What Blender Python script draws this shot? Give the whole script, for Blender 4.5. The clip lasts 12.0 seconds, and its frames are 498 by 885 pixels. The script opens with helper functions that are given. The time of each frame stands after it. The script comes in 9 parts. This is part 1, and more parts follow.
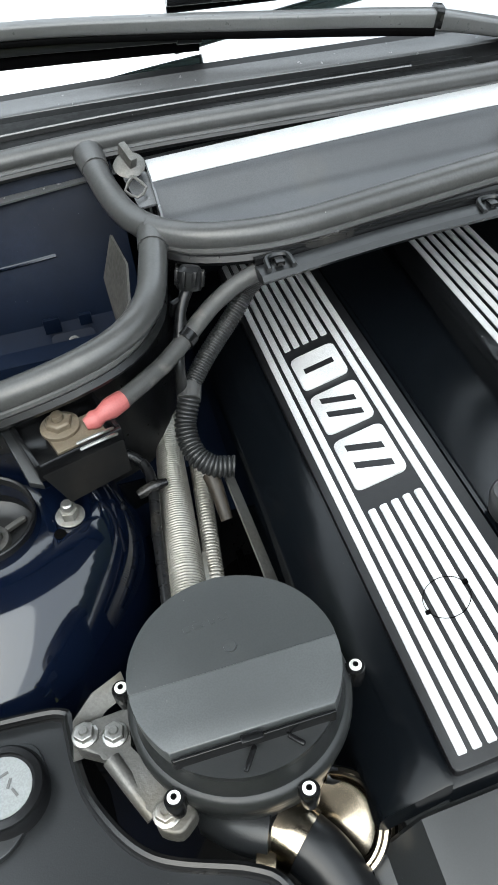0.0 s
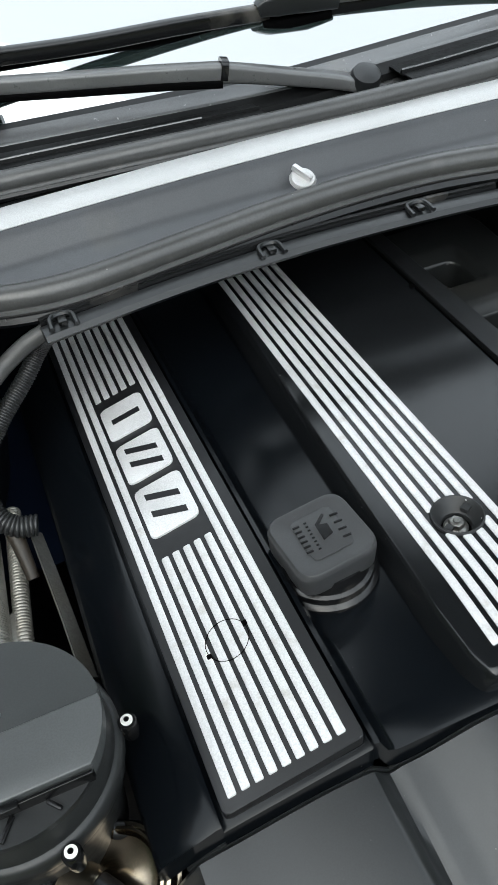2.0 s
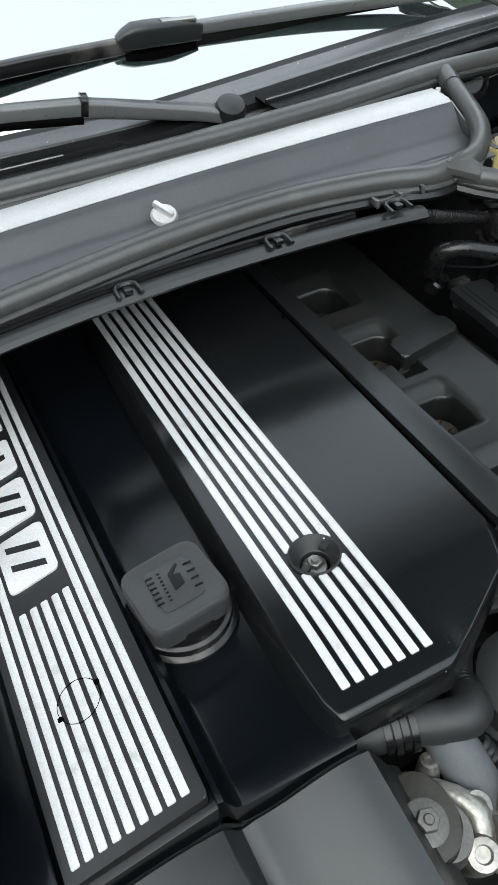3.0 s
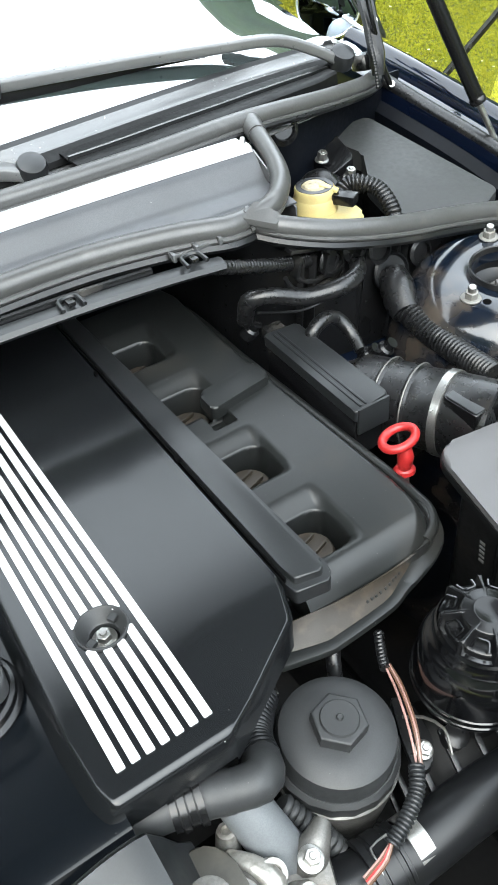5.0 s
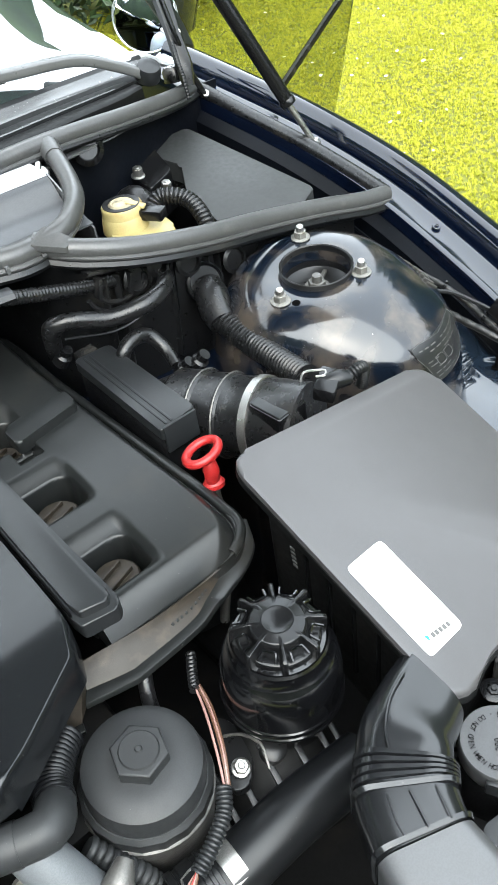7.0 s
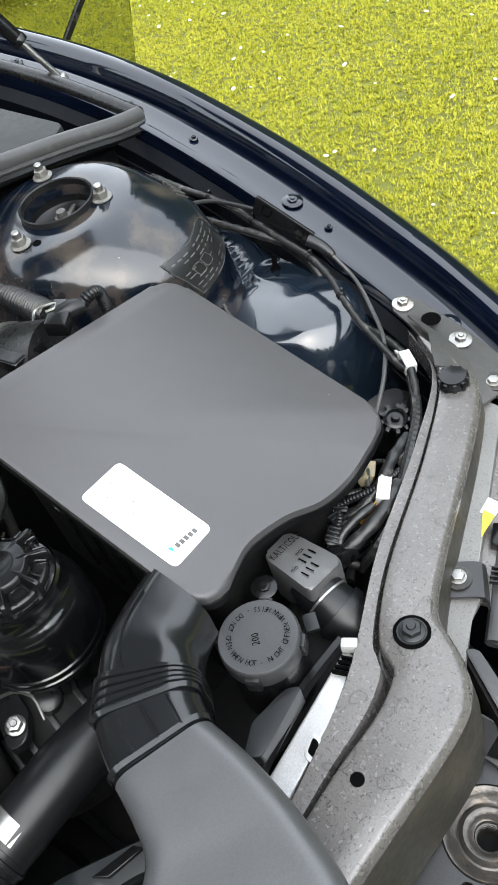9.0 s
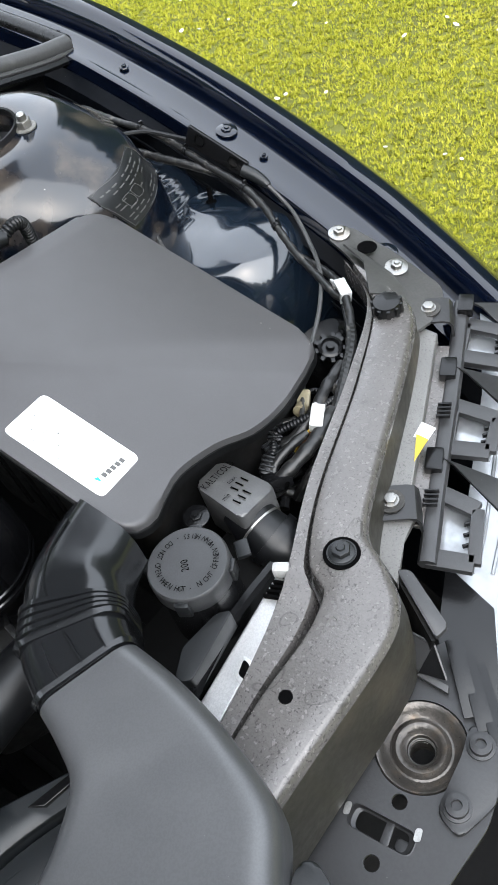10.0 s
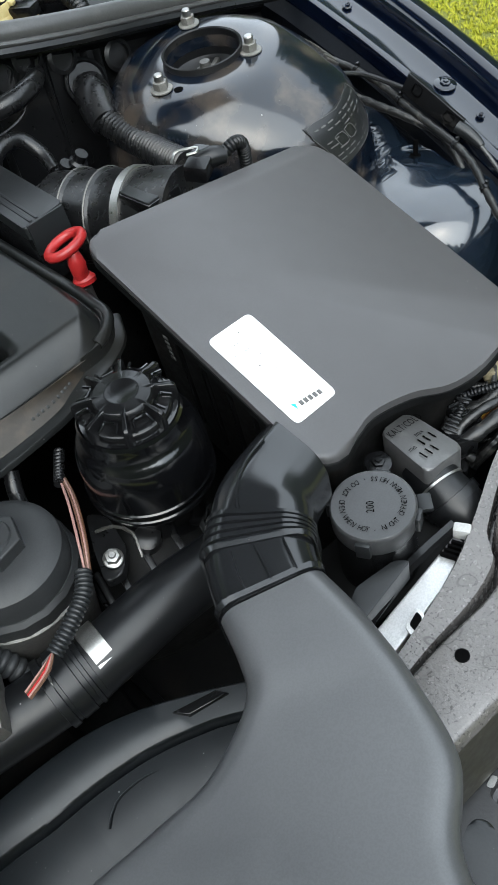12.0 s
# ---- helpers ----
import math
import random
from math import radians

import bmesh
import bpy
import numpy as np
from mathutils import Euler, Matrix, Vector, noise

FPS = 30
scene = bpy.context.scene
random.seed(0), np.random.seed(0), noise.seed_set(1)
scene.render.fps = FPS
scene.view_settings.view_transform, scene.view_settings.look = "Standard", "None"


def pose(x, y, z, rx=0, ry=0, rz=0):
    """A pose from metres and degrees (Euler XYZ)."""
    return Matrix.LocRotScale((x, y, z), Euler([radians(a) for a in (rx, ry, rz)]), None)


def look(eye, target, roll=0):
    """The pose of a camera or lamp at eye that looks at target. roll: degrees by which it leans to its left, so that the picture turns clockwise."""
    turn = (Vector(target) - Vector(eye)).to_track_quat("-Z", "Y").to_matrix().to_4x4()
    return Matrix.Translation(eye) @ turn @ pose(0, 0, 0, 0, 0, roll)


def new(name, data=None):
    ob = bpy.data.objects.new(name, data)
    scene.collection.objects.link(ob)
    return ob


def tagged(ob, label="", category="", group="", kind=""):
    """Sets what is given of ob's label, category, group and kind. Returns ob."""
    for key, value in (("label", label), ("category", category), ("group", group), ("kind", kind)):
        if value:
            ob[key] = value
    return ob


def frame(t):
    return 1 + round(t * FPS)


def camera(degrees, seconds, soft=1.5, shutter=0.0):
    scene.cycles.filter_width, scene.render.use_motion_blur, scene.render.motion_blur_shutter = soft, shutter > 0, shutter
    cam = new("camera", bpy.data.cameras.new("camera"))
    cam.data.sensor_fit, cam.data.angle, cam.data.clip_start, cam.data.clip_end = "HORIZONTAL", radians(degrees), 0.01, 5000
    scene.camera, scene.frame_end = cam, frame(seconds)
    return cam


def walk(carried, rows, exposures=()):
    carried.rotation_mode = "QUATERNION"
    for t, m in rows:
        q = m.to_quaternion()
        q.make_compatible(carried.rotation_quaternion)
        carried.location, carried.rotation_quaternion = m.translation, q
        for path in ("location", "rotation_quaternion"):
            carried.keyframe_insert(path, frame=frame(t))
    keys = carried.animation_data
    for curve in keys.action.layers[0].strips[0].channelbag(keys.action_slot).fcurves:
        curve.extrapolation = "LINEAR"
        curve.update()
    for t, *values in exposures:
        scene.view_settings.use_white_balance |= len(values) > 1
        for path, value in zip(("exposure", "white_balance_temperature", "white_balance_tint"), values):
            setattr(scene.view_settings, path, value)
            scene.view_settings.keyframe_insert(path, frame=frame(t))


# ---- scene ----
cam = camera(33.9, 12.0, soft=0.85)
PATH = [
    (0, (0.097, 0.148, 1.457), (0.346, 1.54, 0.043), -6.8),
    (0.5, (0.126, 0.142, 1.463), (0.437, 1.534, 0.061), -6.5),
    (1, (0.139, 0.138, 1.465), (0.491, 1.528, 0.071), -5.7),
    (1.5, (0.164, 0.129, 1.47), (0.551, 1.515, 0.08), -5.9),
    (2, (0.199, 0.119, 1.472), (0.627, 1.494, 0.085), -6.7),
    (2.5, (0.234, 0.114, 1.48), (0.733, 1.473, 0.1), -5.9),
    (3, (0.274, 0.112, 1.48), (0.819, 1.451, 0.097), -6.4),
    (3.2, (0.288, 0.109, 1.476), (0.854, 1.454, 0.109), -6.9),
    (4.8, (0.365, 0.087, 1.483), (1.074, 1.38, 0.132), -5.4),
    (5, (0.377, 0.082, 1.485), (1.105, 1.367, 0.138), -5.7),
    (5.5, (0.408, 0.068, 1.483), (1.15, 1.337, 0.127), -7.1),
    (6, (0.433, 0.056, 1.485), (1.213, 1.32, 0.147), -7.7),
    (6.5, (0.456, 0.043, 1.481), (1.283, 1.272, 0.137), -7.3),
    (6.7, (0.466, 0.035, 1.479), (1.304, 1.261, 0.139), -7.7),
    (8.3, (0.574, -0.06, 1.408), (1.381, 1.129, 0.017), -18.4),
    (8.5, (0.58, -0.072, 1.403), (1.41, 1.095, 0.007), -18.5),
    (9, (0.599, -0.101, 1.392), (1.458, 1.021, -0.023), -19.7),
    (9.5, (0.603, -0.113, 1.378), (1.468, 0.962, -0.07), -19.9),
    (10, (0.604, -0.125, 1.365), (1.438, 0.901, -0.136), -20.1),
    (10.5, (0.593, -0.109, 1.349), (1.364, 0.917, -0.185), -19.1),
    (11, (0.576, -0.094, 1.353), (1.31, 0.979, -0.167), -18.6),
    (11.5, (0.557, -0.083, 1.357), (1.25, 1.032, -0.152), -17.8),
    (12, (0.54, -0.073, 1.357), (1.206, 1.073, -0.14), -16.6),
]
EXPOSURES = [(0, 1.72, 6150, 3), (1.5, 1.2, 6150, 3), (3, 1.22, 6150, 3), (4.8, 2.25, 6150, 3), (5.5, 2.95, 6150, 3), (6.7, 2.58, 6150, 3), (8.3, 2.02, 6200, 4), (9.5, 1.8, 6200, 8), (10.5, 1.73, 5950, 7), (12, 1.58, 6000, 3)]
walk(cam, [(t, look(eye, target, roll)) for t, eye, target, roll in PATH], EXPOSURES)

# ---- sky, sun and exposure ----
sky_world = bpy.data.worlds.new("sky")
scene.world = sky_world
sky_world.use_nodes = True
sky_nodes = sky_world.node_tree.nodes
sky_tex = sky_nodes.new("ShaderNodeTexSky")
sky_tex.sky_type, sky_tex.sun_disc = "NISHITA", False
SUN_UP, SUN_ROUND = 48.0, 215.0
sky_tex.sun_elevation, sky_tex.sun_rotation = radians(SUN_UP), radians(SUN_ROUND)
sky_tex.dust_density, sky_tex.air_density = 4.0, 1.0
sky_white = sky_nodes.new("ShaderNodeMixRGB")
sky_white.inputs[0].default_value = 0.72
sky_white.inputs[2].default_value = (8.3, 8.4, 8.6, 1)
sky_world.node_tree.links.new(sky_tex.outputs[0], sky_white.inputs[1])
sky_world.node_tree.links.new(sky_white.outputs[0], sky_nodes["Background"].inputs[0])
sky_nodes["Background"].inputs[1].default_value = 0.15

sun_data = bpy.data.lights.new("sun", "SUN")
sun_data.energy, sun_data.angle, sun_data.color = 1.25, radians(80), (1.0, 0.97, 0.93)
sun_lamp = new("sun", sun_data)
ra, re = radians(SUN_ROUND), radians(SUN_UP)
sun_way = Vector((math.sin(ra) * math.cos(re), math.cos(ra) * math.cos(re), math.sin(re)))
sun_lamp.matrix_world = look(sun_way * 30, (0, 0, 0))


# ---- materials ----
def mat(name, col, rough=0.5, metal=0.0, var=0.2, scale=40.0, bump=0.15, bscale=900.0, coat=0.0, speck=0.0, stain=None, stain_amount=0.0, spec=0.5, stain_scale=14.0, grit=0.0, rings=0.0):
    """A node material: base colour varied at two scales, an optional stain colour in patches, dust specks and a fine relief."""
    m = bpy.data.materials.new(name)
    m.use_nodes = True
    t = m.node_tree
    bsdf = t.nodes["Principled BSDF"]
    co = t.nodes.new("ShaderNodeTexCoord")

    def noise_tex(s, detail=4.0):
        n = t.nodes.new("ShaderNodeTexNoise")
        n.inputs["Scale"].default_value, n.inputs["Detail"].default_value = s, detail
        t.links.new(co.outputs["Object"], n.inputs["Vector"])
        return n

    def ramp(src, a, b, lo, hi):
        r = t.nodes.new("ShaderNodeMapRange")
        r.inputs[1].default_value, r.inputs[2].default_value, r.inputs[3].default_value, r.inputs[4].default_value = a, b, lo, hi
        t.links.new(src, r.inputs[0])
        return r.outputs[0]

    def mix(fac, a, b):
        n = t.nodes.new("ShaderNodeMixRGB")
        for i, v in enumerate((fac, a, b)):
            if isinstance(v, (int, float)):
                n.inputs[i].default_value = v
            elif isinstance(v, tuple):
                n.inputs[i].default_value = (*v[:3], 1)
            else:
                t.links.new(v, n.inputs[i])
        return n.outputs[0]

    big, small, fine = noise_tex(scale * 0.3), noise_tex(scale * 4), noise_tex(bscale, 2.0)
    dark, light = tuple(c * (1 - var) for c in col), tuple(min(1, c * (1 + var)) for c in col)
    base = mix(ramp(big.outputs[0], 0.3, 0.7, 0, 1), dark, light)
    base = mix(ramp(small.outputs[0], 0.35, 0.75, 0, 0.5), base, tuple(c * (1 - var * 0.8) for c in col))
    base = mix(ramp(fine.outputs[0], 0.42, 0.6, 0, 0.4 if bscale > 200 else 0.0), base, tuple(c * 0.62 for c in col))
    if stain:
        s = noise_tex(stain_scale, 8.0)
        base = mix(ramp(s.outputs[0], 0.62 - 0.25 * stain_amount, 0.8 - 0.2 * stain_amount, 0, min(1, 0.4 + stain_amount)), base, stain)
    if grit:
        gn = noise_tex(560.0, 3.0)
        base = mix(ramp(gn.outputs[0], 0.60, 0.64, 0, grit), base, tuple(c * 0.25 for c in col))
    if rings:
        rn = noise_tex(30.0, 1.0)
        band = t.nodes.new("ShaderNodeMath")
        band.operation = "MULTIPLY"
        t.links.new(ramp(rn.outputs[0], 0.655, 0.662, 0, rings), band.inputs[0])
        t.links.new(ramp(rn.outputs[0], 0.668, 0.675, 1, 0), band.inputs[1])
        base = mix(band.outputs[0], base, tuple(c * 0.35 for c in col))
    if speck:
        v = t.nodes.new("ShaderNodeTexVoronoi")
        v.inputs["Scale"].default_value = 30.0
        t.links.new(co.outputs["Object"], v.inputs["Vector"])
        base = mix(ramp(v.outputs["Distance"], 0.012, 0.022, speck, 0), base, (0.5, 0.5, 0.48))
        v2 = t.nodes.new("ShaderNodeTexVoronoi")
        v2.inputs["Scale"].default_value = 120.0
        t.links.new(co.outputs["Object"], v2.inputs["Vector"])
        patch = noise_tex(16.0, 3.0)
        dust = t.nodes.new("ShaderNodeMath")
        dust.operation = "MULTIPLY"
        t.links.new(ramp(v2.outputs["Distance"], 0.03, 0.06, 1, 0), dust.inputs[0])
        t.links.new(ramp(patch.outputs[0], 0.45, 0.7, 0, min(1, 0.9 * speck)), dust.inputs[1])
        base = mix(dust.outputs[0], base, (0.3, 0.29, 0.27))
    t.links.new(base, bsdf.inputs["Base Color"])
    t.links.new(ramp(small.outputs[0], 0.3, 0.7, max(0.02, rough * 0.9), min(1, rough * 1.15)), bsdf.inputs["Roughness"])
    bsdf.inputs["Metallic"].default_value = metal
    bsdf.inputs["Specular IOR Level"].default_value = spec
    bsdf.inputs["Coat Weight"].default_value, bsdf.inputs["Coat Roughness"].default_value = coat, 0.06
    if bump:
        b = t.nodes.new("ShaderNodeBump")
        b.inputs["Strength"].default_value, b.inputs["Distance"].default_value = bump * (0.4 if metal < 0.3 else 0.8), 0.0006
        t.links.new(fine.outputs[0], b.inputs["Height"])
        t.links.new(b.outputs[0], bsdf.inputs["Normal"])
    return m


BROWN = (0.12, 0.085, 0.05)
DUSTY = (0.16, 0.15, 0.135)
COVER = mat("satin_black_cover", (0.0026, 0.0034, 0.0045), 0.2, spec=0.22, var=0.05, bump=0.04, speck=0.35)
PANEL = mat("grained_dark_panel", (0.0065, 0.0068, 0.008), 0.45, bump=0.3, speck=0.2)
COVER_SOFT = mat("dark_grey_cover", (0.006, 0.0066, 0.0074), 0.2, spec=0.42, bump=0.12, speck=0.4)
ALU = mat("brushed_white_metal", (0.64, 0.64, 0.65), 0.4, 0.25, var=0.05, bump=0.1, stain=(0.3, 0.27, 0.22), stain_amount=0.1, stain_scale=60)
LETTER = mat("white_metal_letters", (0.67, 0.67, 0.68), 0.4, 0.25, var=0.05, bump=0.1)
VENT = mat("flat_black_vent", (0.003, 0.0032, 0.0034), 0.5, spec=0.15, bump=0.1, speck=0.2)
PLASTIC = mat("black_plastic", (0.0052, 0.0053, 0.0058), 0.23, spec=0.36, bump=0.25, speck=0.2, stain=DUSTY, stain_amount=0.05)
PLASTIC_GREY = mat("faded_black_plastic", (0.013, 0.014, 0.015), 0.31, spec=0.38, bump=0.25, speck=0.3)
DIRTY = mat("dirty_black_plastic", (0.007, 0.0072, 0.0078), 0.3, spec=0.34, bump=0.3, stain=(0.045, 0.042, 0.037), stain_amount=0.15, speck=0.4)
DIRTY_BROWN = mat("brown_dusty_plastic", (0.022, 0.018, 0.0135), 0.45, spec=0.3, bump=0.4, stain=(0.05, 0.038, 0.027), stain_amount=0.3, stain_scale=70)
RUBBER = mat("weathered_rubber", (0.050, 0.0502, 0.050), 0.33, spec=0.5, bump=0.05, bscale=500, stain=(0.085, 0.083, 0.08), stain_amount=0.15, stain_scale=60, speck=0.35)
HOSE = mat("black_rubber_hose", (0.0056, 0.0060, 0.0068), 0.34, spec=0.34, bump=0.12, speck=0.3)
DUSTY_HOSE = mat("dusty_rubber_hose", (0.0075, 0.0076, 0.0082), 0.28, spec=0.42, var=0.25, bump=0.3, speck=0.3, stain=(0.03, 0.027, 0.022), stain_amount=0.2, stain_scale=45)
NAVY = mat("navy_paint", (0.0017, 0.0034, 0.0095), 0.09, var=0.25, bump=0.0, coat=0.5, spec=0.4, speck=0.15)
ARCH_PAINT = mat("dusty_blue_black_paint", (0.006, 0.0105, 0.018), 0.16, var=0.4, scale=30, bump=0.3, bscale=60, coat=1.0, stain=(0.06, 0.066, 0.072), stain_amount=0.12, stain_scale=60, speck=0.7)
NAVY_MATT = mat("dull_navy_paint", (0.0028, 0.0055, 0.0135), 0.4, var=0.4, bump=0.2, spec=0.08, stain=(0.015, 0.018, 0.025), stain_amount=0.1, speck=0.3)
NAVY_DULL = mat("dusty_navy_paint", (0.0032, 0.0055, 0.0105), 0.13, var=0.3, bump=0.3, bscale=45, coat=0.2, stain=(0.046, 0.038, 0.031), stain_amount=0.7, stain_scale=26, speck=0.9, spec=0.5)
COWL = mat("grey_cowl_plastic", (0.075, 0.077, 0.08), 0.24, spec=0.7, var=0.12, bump=0.2, stain=(0.1, 0.095, 0.085), stain_amount=0.12)
APRON = mat("black_navy_underseal", (0.0016, 0.0023, 0.004), 0.5, var=0.4, bump=0.2, spec=0.12, stain=(0.012, 0.012, 0.013), stain_amount=0.1, speck=0.4)
COWL_LIGHT = mat("pale_cowl_plastic", (0.42, 0.425, 0.43), 0.4, var=0.08, bump=0.15)
STEEL = mat("zinc_steel", (0.36, 0.355, 0.34), 0.3, 0.9, var=0.2, bump=0.2, stain=(0.3, 0.2, 0.1), stain_amount=0.15)
BRASS = mat("dull_brass_steel", (0.2, 0.165, 0.115), 0.22, 1.0, var=0.25, bump=0.15, stain=(0.12, 0.08, 0.04), stain_amount=0.2, stain_scale=40)
POLISHED = mat("polished_brassy_steel", (0.34, 0.29, 0.22), 0.17, 1.0, var=0.12, bump=0.0, stain=(0.16, 0.11, 0.06), stain_amount=0.15, stain_scale=40)
MATT_GREY = mat("matt_grey_plastic", (0.019, 0.020, 0.021), 0.48, spec=0.36, var=0.12, bump=0.15, speck=0.4)
CAST = mat("cast_aluminium", (0.13, 0.127, 0.12), 0.5, 0.7, var=0.3, bump=0.5, bscale=500, stain=(0.1, 0.085, 0.06), stain_amount=0.35)
GALV_DARK = mat("dark_grey_lock_steel", (0.024, 0.024, 0.025), 0.34, 0.1, var=0.25, bump=0.4, bscale=420, speck=0.4)
GALV = mat("grey_front_panel", (0.142, 0.134, 0.129), 0.25, 0.35, grit=0.8, rings=0.6, var=0.16, scale=60, bump=0.22, bscale=700, speck=0.25, stain=(0.09, 0.088, 0.08), stain_amount=0.2, stain_scale=30)
HOLDER = mat("dusty_grey_holder", (0.028, 0.028, 0.029), 0.4, spec=0.6, var=0.25, bump=0.2, speck=0.6)
OLIVE_STEEL = mat("dark_olive_steel", (0.028, 0.026, 0.020), 0.5, 0.1, var=0.4, bump=0.5, bscale=300, stain=(0.06, 0.05, 0.035), stain_amount=0.4)
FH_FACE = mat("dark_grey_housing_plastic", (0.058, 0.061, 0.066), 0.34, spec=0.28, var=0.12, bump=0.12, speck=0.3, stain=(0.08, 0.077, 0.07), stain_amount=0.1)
ARM_GREY = mat("weathered_wiper_paint", (0.085, 0.086, 0.087), 0.3, spec=0.6, var=0.2, bump=0.2, speck=0.8)
FOIL = mat("aluminium_foil_sleeve", (0.25, 0.24, 0.215), 0.35, 0.5, var=0.3, bump=0.6, bscale=300, stain=(0.12, 0.1, 0.07), stain_amount=0.3)
RED = mat("red_plastic", (0.3, 0.014, 0.014), 0.35, bump=0.05)
RED_FADED = mat("faded_red_boot", (0.36, 0.10, 0.095), 0.5, bump=0.3, stain=(0.36, 0.24, 0.21), stain_amount=0.45)
YELLOWED = mat("yellowed_plastic", (0.42, 0.35, 0.15), 0.4, var=0.15, bump=0.1, stain=(0.3, 0.2, 0.06), stain_amount=0.3, stain_scale=40)
STICKER = mat("white_sticker", (0.8, 0.8, 0.8), 0.45, var=0.02, bump=0.05)
WHITE = mat("white_plastic", (0.7, 0.69, 0.66), 0.45, var=0.1, bump=0.1)
# Print and plain black parts, and the shade painted into holes, slots and recesses.
INK_AND_SHADE = mat("black_ink_and_shade", (0.0012, 0.0012, 0.0013), 0.8, bump=0, spec=0.03)
PALE_INK = mat("pale_print", (0.09, 0.09, 0.088), 0.5, bump=0)
TEAL = mat("teal_print", (0.02, 0.4, 0.4), 0.5, bump=0)
YELLOW = mat("yellow_label", (0.5, 0.38, 0.03), 0.5, bump=0)
BROWN_WIRE = mat("brown_wire", (0.07, 0.032, 0.016), 0.4, bump=0)
ORANGE = mat("orange_wire", (0.22, 0.075, 0.012), 0.4, bump=0)
PINK = mat("pink_wire", (0.26, 0.15, 0.13), 0.4, bump=0)
DARK = mat("grimy_black", (0.004, 0.004, 0.004), 0.6, bump=0.4, spec=0.15, stain=(0.014, 0.012, 0.01), stain_amount=0.3)
RUST = mat("worn_dark_steel", (0.07, 0.067, 0.062), 0.38, 0.7, var=0.5, scale=120, bump=0.8, bscale=500, stain=(0.3, 0.28, 0.25), stain_amount=0.2, stain_scale=90)
SILVER = mat("bright_radiator_metal", (0.62, 0.62, 0.62), 0.4, 0.6, var=0.15, bump=0.3, stain=(0.15, 0.14, 0.13), stain_amount=0.1, stain_scale=40)

GLASS = bpy.data.materials.new("windscreen_glass")
GLASS.use_nodes = True
gb = GLASS.node_tree.nodes["Principled BSDF"]
gb.inputs["Base Color"].default_value, gb.inputs["Roughness"].default_value = (0.02, 0.03, 0.03, 1), 0.02
gb.inputs["Specular IOR Level"].default_value, gb.inputs["Coat Weight"].default_value = 1.0, 1.0
gb.inputs["Coat IOR"].default_value, gb.inputs["Coat Roughness"].default_value = 4.0, 0.01
LAMP_GLASS = bpy.data.materials.new("headlight_glass")
LAMP_GLASS.use_nodes = True
lb = LAMP_GLASS.node_tree.nodes["Principled BSDF"]
lb.inputs["Base Color"].default_value, lb.inputs["Roughness"].default_value, lb.inputs["Metallic"].default_value = (0.75, 0.77, 0.8, 1), 0.12, 0.7


# ---- shape helpers ----
def root_place(ob):
    v = Vector((0, 0, 0))
    while ob:
        v += ob.location
        ob = ob.parent
    return v


def part(name, bm, material, parent=None, label="", angle=40):
    """Links a bmesh, in world coordinates, as one mesh object under a thing or a part."""
    if parent:
        bmesh.ops.translate(bm, verts=bm.verts, vec=-root_place(parent))
    bmesh.ops.recalc_face_normals(bm, faces=bm.faces)
    me = bpy.data.meshes.new(name)
    bm.to_mesh(me)
    bm.free()
    me.shade_smooth()
    me.set_sharp_from_angle(angle=radians(angle))
    me.materials.append(material)
    ob = new(name, me)
    ob.parent = parent
    if label:
        ob["label"] = label
    return ob


def thing(name, label, category, at, group="", kind=""):
    ob = new(name)
    ob.location = at
    return tagged(ob, label, category, group, kind)


def mesh_of(verts, faces):
    bm = bmesh.new()
    vs = [bm.verts.new(v) for v in verts]
    for f in faces:
        try:
            bm.faces.new([vs[i] for i in f])
        except ValueError:
            pass
    return bm


def loft(rows, closed=False, caps=False, thick=0.0):
    n = len(rows[0])
    verts = [p for r in rows for p in r]
    faces = []
    for i in range(len(rows) - 1):
        for j in range(n if closed else n - 1):
            k = (j + 1) % n
            faces.append((i * n + j, i * n + k, (i + 1) * n + k, (i + 1) * n + j))
    if caps and closed:
        faces += [tuple(range(n)), tuple(range((len(rows) - 1) * n, len(rows) * n))]
    bm = mesh_of(verts, faces)
    if thick:
        bmesh.ops.recalc_face_normals(bm, faces=bm.faces)
        bmesh.ops.solidify(bm, geom=bm.faces[:], thickness=thick)
    return bm


def smooth_line(pts, step=0.006):
    """Points along a smooth curve through pts."""
    p = [Vector(q) for q in pts]
    p = [p[0] * 2 - p[1]] + p + [p[-1] * 2 - p[-2]]
    out, ks = [], []
    for i in range(1, len(p) - 2):
        n = max(2, int((p[i + 1] - p[i]).length / step))
        for j in range(n):
            s = j / n
            a, b, c, d = p[i - 1 : i + 3]
            out.append(0.5 * (2 * b + (c - a) * s + (2 * a - 5 * b + 4 * c - d) * s * s + (3 * b - a - 3 * c + d) * s**3))
            ks.append(i - 1 + s)
    return out + [p[-2]], ks + [len(pts) - 1]


